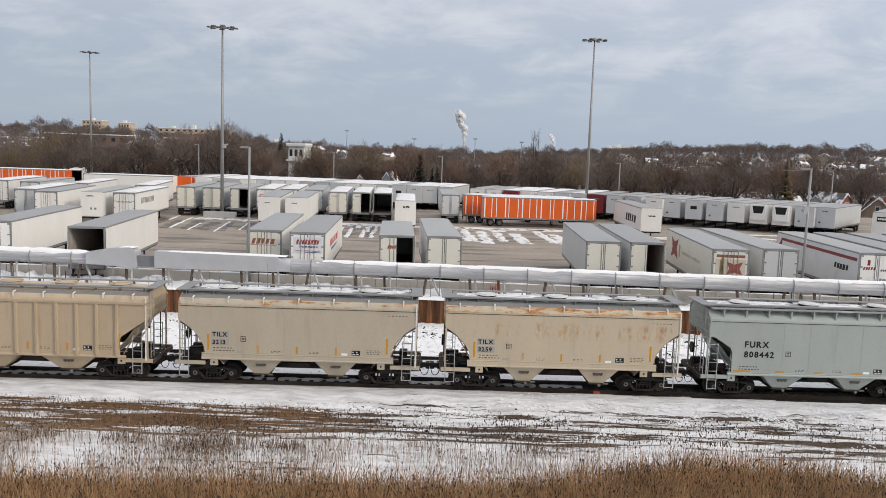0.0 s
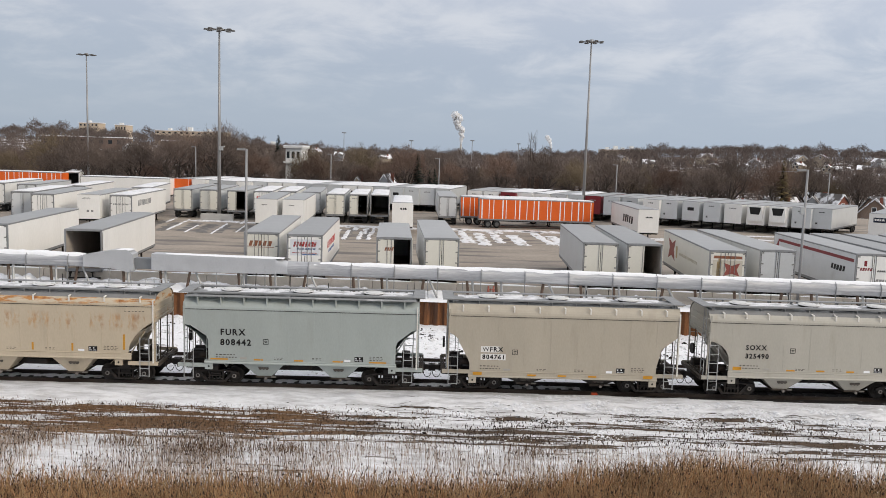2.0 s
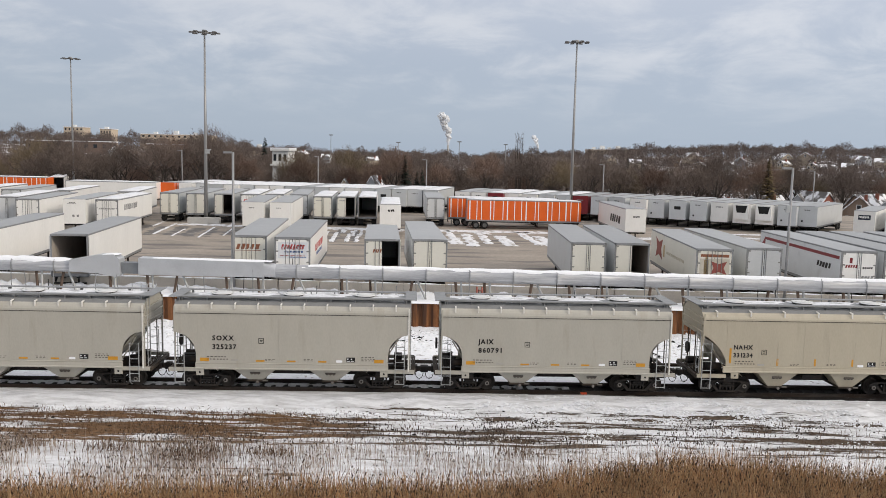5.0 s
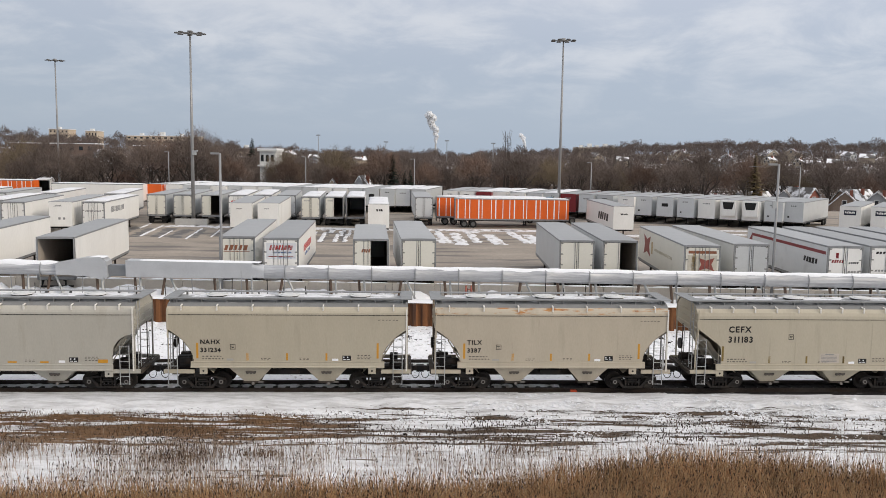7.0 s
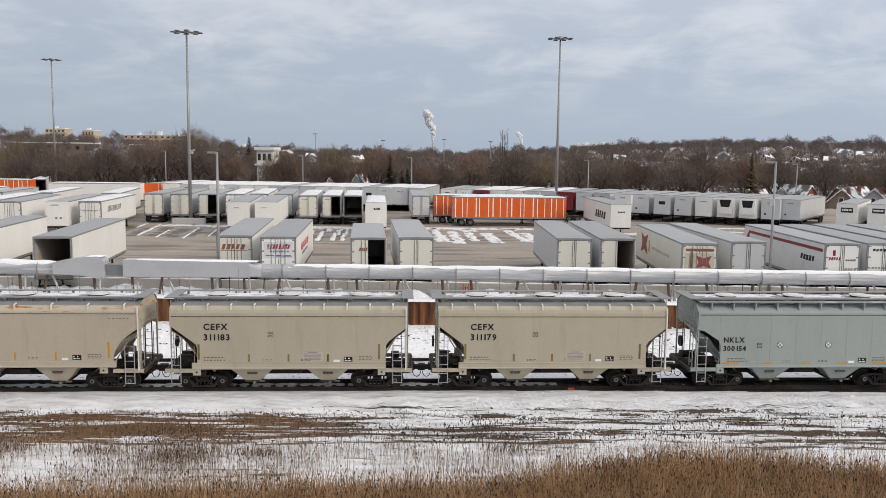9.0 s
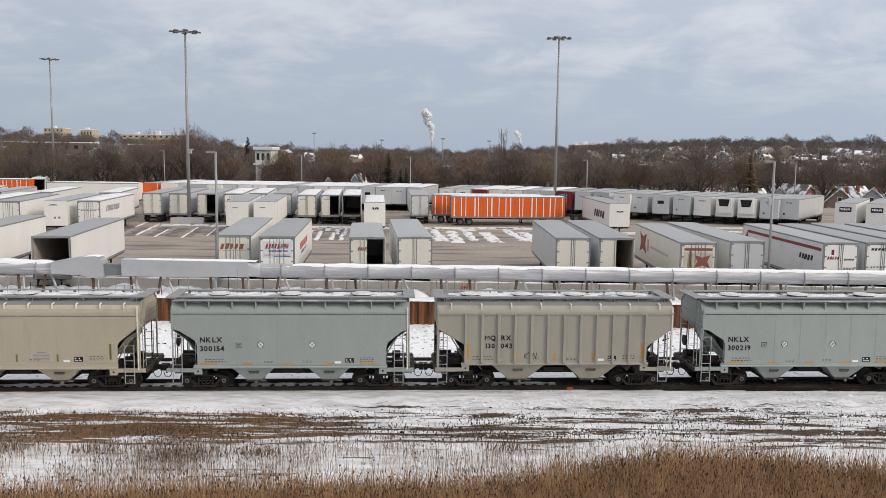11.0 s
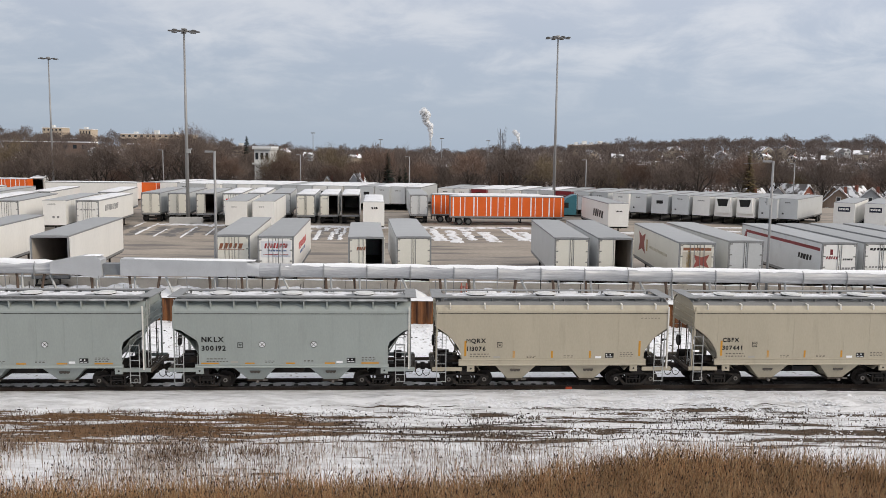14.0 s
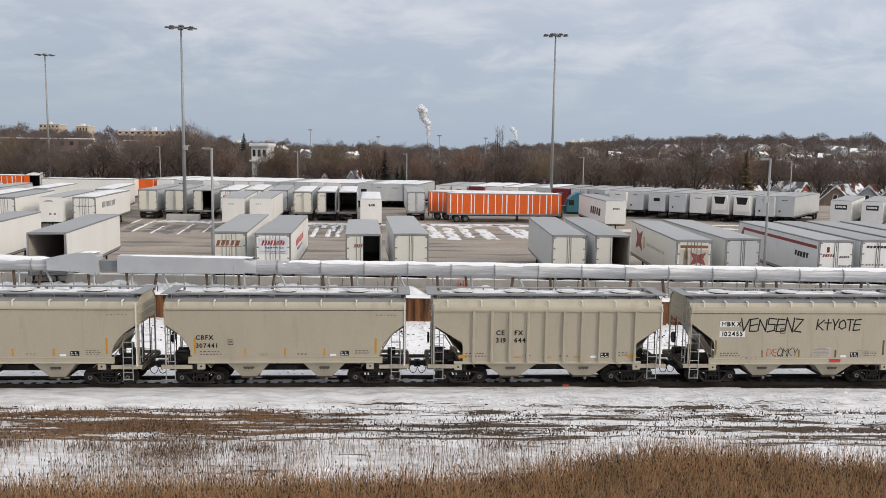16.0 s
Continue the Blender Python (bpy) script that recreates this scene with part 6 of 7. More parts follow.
# a tractor unit that backs out behind the orange trailers
cab = empty("truck_tractor", pose(15, 127.6, YARD_Z, 0, 0, 180), "teal truck tractor backing out beside the trailers", "truck")
bm = bmesh.new()
prism(bm, [(0.0, 1.0), (2.3, 1.0), (2.3, 2.0), (1.95, 2.95), (1.5, 3.5), (0.6, 3.95), (0.0, 4.0)], -1.2, 1.2, "y")
bmesh.ops.bevel(bm, geom=bm.edges[:], offset=0.09, segments=2)
part("cab_body", bm, TEAL, cab)
bm = bmesh.new()
prism(bm, [(2.25, 0.75), (4.3, 0.75), (4.35, 1.55), (4.1, 1.8), (2.25, 2.0)], -0.85, 0.85, "y")
bmesh.ops.bevel(bm, geom=bm.edges[:], offset=0.08, segments=2)
part("hood", bm, material("dark_green_hood", (0.06, 0.09, 0.085), 0.4, vary=0.1), cab)
for s in (-1, 1):
    bm = bmesh.new()
    prism(bm, [(2.6, 0.8), (4.2, 0.8), (4.1, 1.2), (3.5, 1.35), (2.8, 1.2)], min(s * 0.8, s * 1.2), max(s * 0.8, s * 1.2), "y")
    part("fender", bm, TEAL, cab)
    bm = bmesh.new()
    box(bm, 1.2, 2.0, min(s * 1.2, s * 1.215), max(s * 1.2, s * 1.215), 2.05, 2.85)
    part("side_window", bm, BLACK_MARK, cab)
    bm = bmesh.new()
    rod(bm, (-0.15, s * 0.95, 0.9), (-0.15, s * 0.95, 4.2), 0.07, 8)
    part("exhaust_stack", bm, HUB, cab)
bm = bmesh.new()
prism(bm, [(2.30, 2.05), (1.98, 2.92), (2.03, 2.94), (2.36, 2.07)], -1.0, 1.0, "y")
part("windscreen", bm, BLACK_MARK, cab)
bm = bmesh.new()
box(bm, -3.6, 4.0, -0.45, 0.45, 0.7, 0.95)
part("chassis", bm, STEEL_DARK, cab)
bm = bmesh.new()
box(bm, 4.2, 4.5, -1.2, 1.2, 0.45, 0.85)
part("bumper", bm, HUB, cab)
for x in (-3.0, -1.7, 3.4):
    for s in (-1, 1):
        shared("wheel", WHEEL, cab, pose(x, s * 1.2, 0.51, 0, 0, -90 if s > 0 else 90))


# ---- yard lighting ----
LAMP_CASE = material("lamp_casing", (0.13, 0.13, 0.13), 0.5, metal=0.2, vary=0.1)


def high_mast(x, y, top, lamps=8):
    m = empty("high_mast_light", pose(x, y, YARD_Z), "tall tapered steel mast with a ring of floodlights", "mast light", "high masts")
    h = top - YARD_Z
    bm = bmesh.new()
    rod(bm, (0, 0, 0), (0, 0, h), 0.27, 12, 0.12)
    part("pole", bm, POLE, m)
    bm = bmesh.new()
    rod(bm, (0, 0, h - 0.15), (0, 0, h + 0.35), 0.35, 12)
    part("mast_head", bm, POLE, m)
    bm = bmesh.new()
    hoop = [[bm.verts.new(((0.8 + 0.05 * dx) * math.cos(a), (0.8 + 0.05 * dx) * math.sin(a), h + 0.05 * dz)) for dx, dz in ((-1, -1), (1, -1), (1, 1), (-1, 1))] for a in [k * math.pi / 12 for k in range(24)]]
    for a, b_ in zip(hoop, hoop[1:] + hoop[:1]):
        for k in range(4):
            bm.faces.new((a[k], a[(k + 1) % 4], b_[(k + 1) % 4], b_[k]))
    part("ring", bm, POLE, m)
    for k in range(lamps):
        a = k * 2 * math.pi / lamps + 0.3
        bm = bmesh.new()
        c, s = math.cos(a), math.sin(a)
        rod(bm, (0.4 * c, 0.4 * s, h), (1.5 * c, 1.5 * s, h - 0.02), 0.05, 5)
        rod(bm, (1.75 * c, 1.75 * s, h - 0.09), (1.75 * c, 1.75 * s, h + 0.07), 0.40, 10, 0.28)
        part("floodlight", bm, LAMP_CASE, m)
    return m


high_mast(-32.1, 117.2, 27.35)
high_mast(22.1, 138.0, 30.0)
high_mast(-81.7, 190.0, 30.7)
bm = bmesh.new()
box(bm, -2.2, 2.2, -0.45, 0.45, 0, 0.9)
bmesh.ops.bevel(bm, geom=bm.edges[:], offset=0.08, segments=1)
blk = part("concrete_barrier", bm, CONCRETE, None)
blk.matrix_basis = pose(-32.1, 116.2, YARD_Z)
tagged(blk, "snow-topped concrete barrier at the mast's foot", "barrier")
bm = bmesh.new()
box(bm, -0.25, 0.25, -0.2, 0.2, 0, 0.6)
rod(bm, (0.2, 0, 0.5), (0.5, -0.1, 0.55), 0.09, 8)
bmesh.ops.bevel(bm, geom=[e for e in bm.edges if e.calc_length() > 0.3], offset=0.03, segments=1)
cam_box = part("control_box", bm, GALV, None)
cam_box.matrix_basis = pose(-31.75, 116.9, 10.97)
tagged(cam_box, "grey control box fixed to the tall mast", "box")


def lamp_post(x, y, top, arm, base=YARD_Z):
    m = empty("street_lamp", pose(x, y, base), "slim grey steel lamp post with a short arm", "lamp post", "yard lamp posts")
    h = top - base
    bm = bmesh.new()
    rod(bm, (0, 0, 0), (0, 0, h), 0.105, 8, 0.085)
    part("pole", bm, POLE, m)
    bm = bmesh.new()
    rod(bm, (0, 0, h - 0.05), (-arm, 0, h - 0.02), 0.045, 6)
    box(bm, -arm - 0.5, -arm + 0.05, -0.14, 0.14, h - 0.1, h + 0.04)
    part("lamp_head", bm, POLE, m)
    return m


lamp_post(-14.4, 59.6, 11.5, 0.15)
post = lamp_post(24.8, 58.6, 11.3, 0.2)
bm = bmesh.new()
rod(bm, (0, 0, 9.9), (-2.1, 0, 9.8), 0.012, 4)
part("wire_arm", bm, POLE, post)
bm = bmesh.new()
box(bm, -0.3, -0.05, -0.12, 0.12, 6.9, 7.4)
part("fuse_box", bm, GALV, post)
for x, y, top in ((-50.1, 166, 11.2), (-23.4, 166, 10.6), (-2.0, 160, 10.5), (27.5, 150, 10.4), (56.6, 136, 10.3)):
    lamp_post(x * 1.0 * (1 if x < 20 else 1.08), y, top, 0.3)


# ---- old snow left between the stalls ----
WET = material("wet_asphalt", (0.10, 0.092, 0.085), 0.6, vary=0.3, scale=0.8, fine=6, stain=(0.3, 0.26, 0.22), stain_at=(0.5, 0.66), stain_scale=0.7)


def yard_snow(x0, x1, y0, y1, seed, lean, wet=False):
    bm = bmesh.new()
    rings, n = [], 34
    lift_ = 0.02 if wet else 0.05
    for i in range(n + 1):
        y = y0 + (y1 - y0) * i / n
        c = (x0 + x1) / 2 + lean * (y - y0)
        w = (x1 - x0) / 2 * (0.75 + 0.5 * noise.noise((i * 0.22, seed * 3.1, 1)) + 0.5 * noise.noise((i * 0.9, seed * 2.3, 4))) * (0.2 if i in (0, n) else 1)
        w2 = (x1 - x0) / 2 * (0.75 + 0.5 * noise.noise((i * 0.25, seed * 5.7, 9)) + 0.5 * noise.noise((i * 0.8, seed * 1.7, 7))) * (0.2 if i in (0, n) else 1)
        rings.append([bm.verts.new(p) for p in ((c - w, y, YARD_Z), (c - w * 0.8, y, YARD_Z + lift_), (c + w2 * 0.8, y, YARD_Z + lift_), (c + w2, y, YARD_Z))])
    for a, b_ in zip(rings, rings[1:]):
        for k in range(3):
            bm.faces.new((a[k], a[k + 1], b_[k + 1], b_[k])).smooth = True
    if wet:
        return tagged(part("wet_patch", bm, WET, None), "dark wet strip on worn asphalt", "wet patch", "wet strips")
    ob = part("snow_patch", bm, YARD_SNOW, None)
    return tagged(ob, "thin old snow lying on worn asphalt", "snow", "yard snow")


rs = random.Random(3)
k = 0
for x0, x1, y0, y1, lean in ((-0.5, 14.5, 95, 113, -0.05), (-15, -6.5, 95, 112, -0.06), (-41, -24, 98, 117, -0.12)):
    x = x0
    while x < x1:
        w = rs.uniform(0.35, 0.7) if x0 < -20 else (rs.uniform(0.4, 0.9) if x0 < -5 else rs.uniform(1.3, 2.4))
        y = y0 + rs.uniform(0, 3)
        while y < y1:
            ln = rs.uniform(6, 16)
            k += 1
            if rs.random() < 0.8:
                yard_snow(x, x + w * rs.uniform(0.6, 1.2), y, min(y1 + 1, y + ln), k, lean)
            y += ln * rs.uniform(0.7, 1.2)
        x += w + (rs.uniform(1.2, 3.0) if x0 < -20 else (rs.uniform(0.3, 1.1) if x0 < -5 else rs.uniform(-0.1, 0.6)))
for x0, x1, y0, y1 in ((-36, -28, 113.5, 115.8), (-29, -20, 113, 115.3), (-1, 8, 112.0, 115.0), (7, 16, 112.5, 115.5), (18, 24, 100, 102), (-16, -9, 112, 115), (-10, -4, 111, 114.5), (40, 58, 117, 118.5), (27.5, 31, 92, 100), (26, 33, 107, 110), (33, 45, 111, 113)):
    k += 1
    yard_snow(x0, x1, y0, y1, k, 0)
for i in range(7):
    x = -40.0 + i * 2.3
    yard_snow(x, x + rs.uniform(1.6, 2.6), 99 + rs.uniform(0, 3), 112 + rs.uniform(-2, 2), 200 + i, -0.12, wet=True)
for i in range(4):
    x = -14.2 + i * 2.0
    yard_snow(x, x + rs.uniform(0.6, 1.1), 96 + rs.uniform(0, 3), 111, 220 + i, -0.06, wet=True)


# ---- woods, houses and the skyline ----
def branch(bm, p, way, length, radius, depth, r, twigs):
    """A limb of short bent pieces that forks; ends go to the list of twigs."""
    pieces = 3 if depth > 1 else 2
    q = p
    for i in range(pieces):
        way = (way + Vector((r.uniform(-0.22, 0.22), r.uniform(-0.22, 0.22), r.uniform(-0.05, 0.16)))).normalized()
        nxt = q + way * length / pieces
        r1 = radius * (1 - 0.55 * (i + 1) / pieces)
        rod(bm, q, nxt, radius * (1 - 0.55 * i / pieces), 5 if depth > 2 else 3, r1, cap=False)
        q = nxt
        if depth > 0 and i > 0:
            for k in range(2 if depth < 3 else 3):
                side = Vector((r.uniform(-1, 1), r.uniform(-1, 1), r.uniform(0.0, 0.75))).normalized()
                branch(bm, q, (way * 0.55 + side * 0.85).normalized(), length * r.uniform(0.52, 0.74), r1 * 0.62, depth - 1, r, twigs)
    twigs.append((q, way))
    if depth <= 1:
        twigs.append((p.lerp(q, 0.5), way))


def bare_tree(seed, tall, depth, count, wide=0.013, mat=None, low=0.56, skirt=-0.25):
    """Trunk and forking limbs under a rounded, uneven dome of fine twigs."""
    r = random.Random(seed)
    bm, twigs = bmesh.new(), []
    trunk = tall * (r.uniform(0.14, 0.22) if depth > 2 else 0.08)
    rod(bm, (0, 0, -0.3), (0, 0, trunk), tall * 0.028, 7, tall * 0.021, cap=False)
    for k in range(r.randint(4, 5)):
        a = k * 1.5 + r.uniform(-0.4, 0.4)
        lean = r.uniform(0.35, 0.85) if k else 0.1
        branch(bm, Vector((0, 0, trunk * r.uniform(0.8, 1.0))), Vector((math.cos(a) * lean, math.sin(a) * lean, 1)).normalized(), tall * r.uniform(0.29, 0.38), tall * 0.019, depth, r, twigs)
    wood = bpy.data.meshes.new("trunk")
    bm.to_mesh(wood)
    bm.free()
    wood.materials.append(BARK)
    rn = np.random.RandomState(seed)
    d = rn.normal(0, 1, (count, 3))
    d[:, 2] = np.where(d[:, 2] < skirt, -d[:, 2], d[:, 2])
    d /= np.linalg.norm(d, axis=1)[:, None]
    lump = np.array([0.80 + 0.42 * noise.noise(Vector(v) * 1.9 + Vector((seed * 3.7, 1, 5))) + 0.16 * noise.noise(Vector(v) * 5.0 + Vector((seed, 9, 2))) for v in d])
    reach = lump * (0.30 + 0.70 * rn.uniform(0, 1, count) ** 0.45)
    spread_ = tall * np.array([0.43, 0.43, 0.44])
    p = np.array([0, 0, tall * low]) + d * reach[:, None] * spread_
    way = d * 0.7 + np.array([0, 0, 0.55]) + rn.normal(0, 0.45, (count, 3))
    way /= np.linalg.norm(way, axis=1)[:, None]
    ln = tall * rn.uniform(0.045, 0.10, count)[:, None]
    side = np.cross(way, rn.normal(0, 1, (count, 3)))
    side *= wide / np.linalg.norm(side, axis=1)[:, None]
    tip = p + way * ln + rn.normal(0, 0.12, (count, 3)) * ln
    mid = p + way * ln * 0.4
    fork = mid + (way * 0.6 + side / wide * 0.6) * ln * 0.6
    V = np.stack([p - side, p + side, tip, mid - side * 0.6, mid + side * 0.6, fork], 1).reshape(-1, 3)
    crown = bpy.data.meshes.new("crown")
    crown.from_pydata(V.tolist(), [], np.arange(count * 6).reshape(-1, 3).tolist())
    crown.materials.append(mat or TWIG)
    return wood, crown


def plant(x, y, meshes, size, turn, label):
    t = empty("bare_tree", pose(x, y, hill(x, y) - 0.1 if y > 165 else YARD_Z, 0, 0, turn), label, "tree", "bare trees")
    for nm, me in zip(("trunk", "crown"), meshes):
        o = shared(nm, me, t, Matrix.Diagonal((size, size, size, 1)))
    return t


KINDS = [bare_tree(40 + k, 11.0, 3, 4200, 0.019 + 0.001 * k, (TWIG, TWIG_OLIVE, TWIG, TWIG_RED, TWIG, TWIG)[k]) for k in range(6)]
r = random.Random(77)
x = -175.0
for row, (y0, step) in enumerate(((178, 8.0), (194, 8.5), (214, 9.5), (236, 10.5))):
    wide_ = 0.56 * y0 + 12
    x = -wide_
    while x < wide_:
        side = smooth(5, 90, abs(x + 10))
        size = r.uniform(0.78, 1.12) + 0.08 * row
        if r.random() < 0.14:
            size *= 1.2
        if -62 < x / y0 * 200 < -48:
            size *= 1.3
        if row < 2 and abs(x / y0 + 0.186) < 0.011:
            x += 2.0
            continue
        if x / y0 > 0.36 and row < 2 and r.random() < 0.6:
            x += step
            continue
        plant(x, y0 + r.uniform(-5, 5), KINDS[r.randrange(6)], size, r.uniform(0, 360), "bare grey-brown tree of the wood behind the yard")
        x += step * r.uniform(0.7, 1.3)


def brush(count, seed, y0, y1, low, high, stout):
    """Undergrowth of the wood: thin upright shoots, past counting."""
    r = np.random.RandomState(seed)
    y = r.uniform(y0, y1, count)
    x = r.uniform(-0.58, 0.58, count) * y
    V = np.zeros((count, 3, 3))
    h = r.uniform(low, high, count)
    z = np.array([hill(a, b) for a, b in zip(x, y)])
    w = r.uniform(0.03, 0.09, count) * stout
    V[:, 0] = np.stack([x - w, y, z - 0.2], 1)
    V[:, 1] = np.stack([x + w, y, z - 0.2], 1)
    V[:, 2] = np.stack([x + r.normal(0, 0.3, count) * h, y + r.normal(0, 0.2, count), z + h], 1)
    me = bpy.data.meshes.new("undergrowth")
    me.from_pydata(V.reshape(-1, 3).tolist(), [], np.arange(count * 3).reshape(-1, 3).tolist())
    me.materials.append(TWIG)
    return tagged(new("undergrowth", me), "brown leafless undergrowth below the trees", "undergrowth", kind="stuff")


plant(-34.6, 196, KINDS[0], 0.95, 40, "bare grey-brown tree before the white house")
plant(-39.9, 198, KINDS[4], 0.62, 110, "small bare grey-brown tree before the white house")
plant(-35.9, 201, KINDS[2], 0.80, 200, "bare grey-brown tree before the white house")

brush(6000, 8, 166, 250, 0.5, 2.6, 1.0)
brush(14000, 9, 245, 640, 1.5, 5.5, 2.0)


def joined_wood(name, rows, seed, label):
    """Far trees, past counting: one object."""
    r = random.Random(seed)
    low = [bare_tree(90 + k, 11.0, 1, 820, 0.07, None, 0.47, -0.6) for k in range(4)]
    packs = []
    for wood, crown in low:
        for me in (wood, crown):
            me.calc_loop_triangles()
        v = np.concatenate([np.array([p.co[:] for p in wood.vertices]), np.array([p.co[:] for p in crown.vertices])])
        nw = len(wood.vertices)
        f = np.concatenate([np.array([t.vertices[:] for t in wood.loop_triangles]), np.array([t.vertices[:] for t in crown.loop_triangles]) + nw])
        packs.append((v, f))
    V, F, base = [], [], 0
    for y0, step, lo, hi in rows:
        wide_ = 0.56 * y0 + 20
        x = -wide_
        while x < wide_:
            if any(abs(x / y0 - hx / hy) < hw and hy - 90 < y0 < hy + 4 for hx, hy, hw in CLEARINGS):
                x += step * r.uniform(0.3, 0.7)
                continue
            v, f = packs[r.randrange(4)]
            a, s = r.uniform(0, 6.28), r.uniform(lo, hi) * ((0.82 if y0 < 480 else r.uniform(0.78, 1.08)) if x < -0.14 * y0 else 1.0) * (1.25 if r.random() < 0.12 else 1.0)
            y = y0 + r.uniform(-14, 14)
            c, sn = math.cos(a) * s, math.sin(a) * s
            w = np.stack([v[:, 0] * c - v[:, 1] * sn + x, v[:, 0] * sn + v[:, 1] * c + y, v[:, 2] * s + hill(x, y) - 0.3], 1)
            V.append(w)
            F.append(f + base)
            base += len(w)
            x += step * r.uniform(0.6, 1.4)
    V, F = np.concatenate(V), np.concatenate(F)
    me = bpy.data.meshes.new(name)
    me.vertices.add(len(V))
    me.vertices.foreach_set("co", V.astype(np.float32).ravel())
    me.loops.add(len(F) * 3)
    me.loops.foreach_set("vertex_index", F.astype(np.int32).ravel())
    me.polygons.add(len(F))
    me.polygons.foreach_set("loop_start", np.arange(0, len(F) * 3, 3, dtype=np.int32))
    me.update(calc_edges=True)
    me.materials.append(TWIG_FAR)
    return tagged(new(name, me), label, "woods", kind="stuff")


# snowy roofs that show on the slope: place, height of the ridge, how wide the opening in the trees before them is
ROOFS = [(133.6, 380, 12.2), (169.1, 380, 12.6), (179.3, 380, 11.8), (155.0, 380, 13.4), (194.8, 380, 16.0), (204.3, 380, 15.1), (117.8, 380, 12.0), (91.8, 380, 12.2), (199.2, 380, 9.9), (160.5, 384, 12.8), (186.5, 376, 12.6),
         (-70, 420, 12.8), (-52, 410, 11.2), (-33, 400, 10.6)]
CLEARINGS = [(hx, hy, 0.0022) for hx, hy, hz in ROOFS] + [(-202, 470, 0.012), (-150, 470, 0.004)]
joined_wood("far_woods", ((262, 6, 0.8, 1.1), (285, 6.5, 0.8, 1.1), (315, 6.5, 0.75, 1.1), (350, 7, 0.75, 1.1), (400, 6.5, 0.8, 1.1), (450, 6.5, 0.8, 1.1), (510, 6.5, 0.8, 1.1), (560, 6, 0.8, 1.1), (610, 6, 0.8, 1.1), (645, 5.5, 0.8, 1.1)), 5,
            "bare grey-brown woods, tinted greyer for distance haze")


def conifer(seed, tall):
    r = random.Random(seed)
    vs, fs = [], []
    for i in range(int(tall * 26)):
        h = tall * (0.08 + 0.92 * (i / (tall * 26)))
        a, reach = r.uniform(0, 6.28), (1 - h / tall) * tall * 0.20 * r.uniform(0.55, 1.1) + 0.12
        p = Vector((0, 0, h))
        d = Vector((math.cos(a), math.sin(a), r.uniform(-0.45, 0.05)))
        side = Vector((-math.sin(a), math.cos(a), 0)) * (0.16 + 0.16 * reach)
        n = len(vs)
        vs += [p, p + d * reach * 0.6 + side, p + d * reach, p + d * reach * 0.6 - side + Vector((0, 0, -0.12))]
        fs.append((n, n + 1, n + 2, n + 3))
    me = bpy.data.meshes.new("crown")
    me.from_pydata([tuple(v) for v in vs], [], fs)
    me.materials.append(PINE)
    bm = bmesh.new()
    rod(bm, (0, 0, -0.3), (0, 0, tall * 0.95), tall * 0.018, 7, 0.03)
    tm = bpy.data.meshes.new("trunk")
    bm.to_mesh(tm)
    bm.free()
    tm.materials.append(BARK)
    return tm, me


def poplar(x, y, tall):
    """A slim bare tree of upright shoots."""
    r = random.Random(3)
    t = empty("bare_poplar", pose(x, y, hill(x, y) - 0.2), "slim bare poplar of upright branches", "tree", "bare trees")
    bm = bmesh.new()
    for k in range(5):
        a = k * 1.3
        p = Vector((0.5 * math.cos(a), 0.4 * math.sin(a), -0.3))
        q = Vector((1.1 * math.cos(a) * r.uniform(0.5, 1), 0.8 * math.sin(a), tall * r.uniform(0.8, 1.0)))
        rod(bm, p, q, 0.17, 5, 0.03)
    part("trunk", bm, BARK, t)
    bm = bmesh.new()
    for k in range(130):
        a, z = r.uniform(0, 6.28), tall * r.uniform(0.12, 0.9)
        p = Vector((0.6 * math.cos(a), 0.5 * math.sin(a), z))
        rod(bm, p, p + Vector((0.5 * math.cos(a), 0.4 * math.sin(a), r.uniform(1.0, 2.2))), 0.03, 3, 0.01, cap=False)
    part("crown", bm, TWIG, t)


poplar(17.6, 182, 17.2)

FIR = [conifer(3, 12.0), conifer(4, 10.0)]
for i, (x, y, s) in enumerate(((-6.5, 172, 0.85), (-4.2, 176, 0.72), (-3.0, 171, 0.6), (-62, 262, 1.35), (-55, 270, 1.5), (-45, 255, 1.1), (68, 300, 1.1), (74, 305, 1.15), (-128, 235, 1.0))):
    t = empty("conifer", pose(x, y, hill(x, y), 0, 0, i * 50), "dark green conifer among bare trees", "tree", "conifers")
    for nm, me in zip(("trunk", "crown"), FIR[i % 2]):
        shared(nm, me, t, Matrix.Diagonal((s * 1.6, s * 1.6, s, 1)))

GOLDEN = material("olive_gold_needles", (0.135, 0.10, 0.045), 0.9, vary=0.35, scale=1, bump=0)
gold = conifer(9, 12.0)
gold[1].materials[0] = GOLDEN
t = empty("conifer", pose(66.3, 168, hill(66.3, 168), 0, 0, 20), "olive-gold half-bare conifer behind the trailers", "tree", "conifers")
for nm, me in zip(("trunk", "crown"), gold):
    shared(nm, me, t, Matrix.Diagonal((1.3, 1.3, 0.95, 1)))

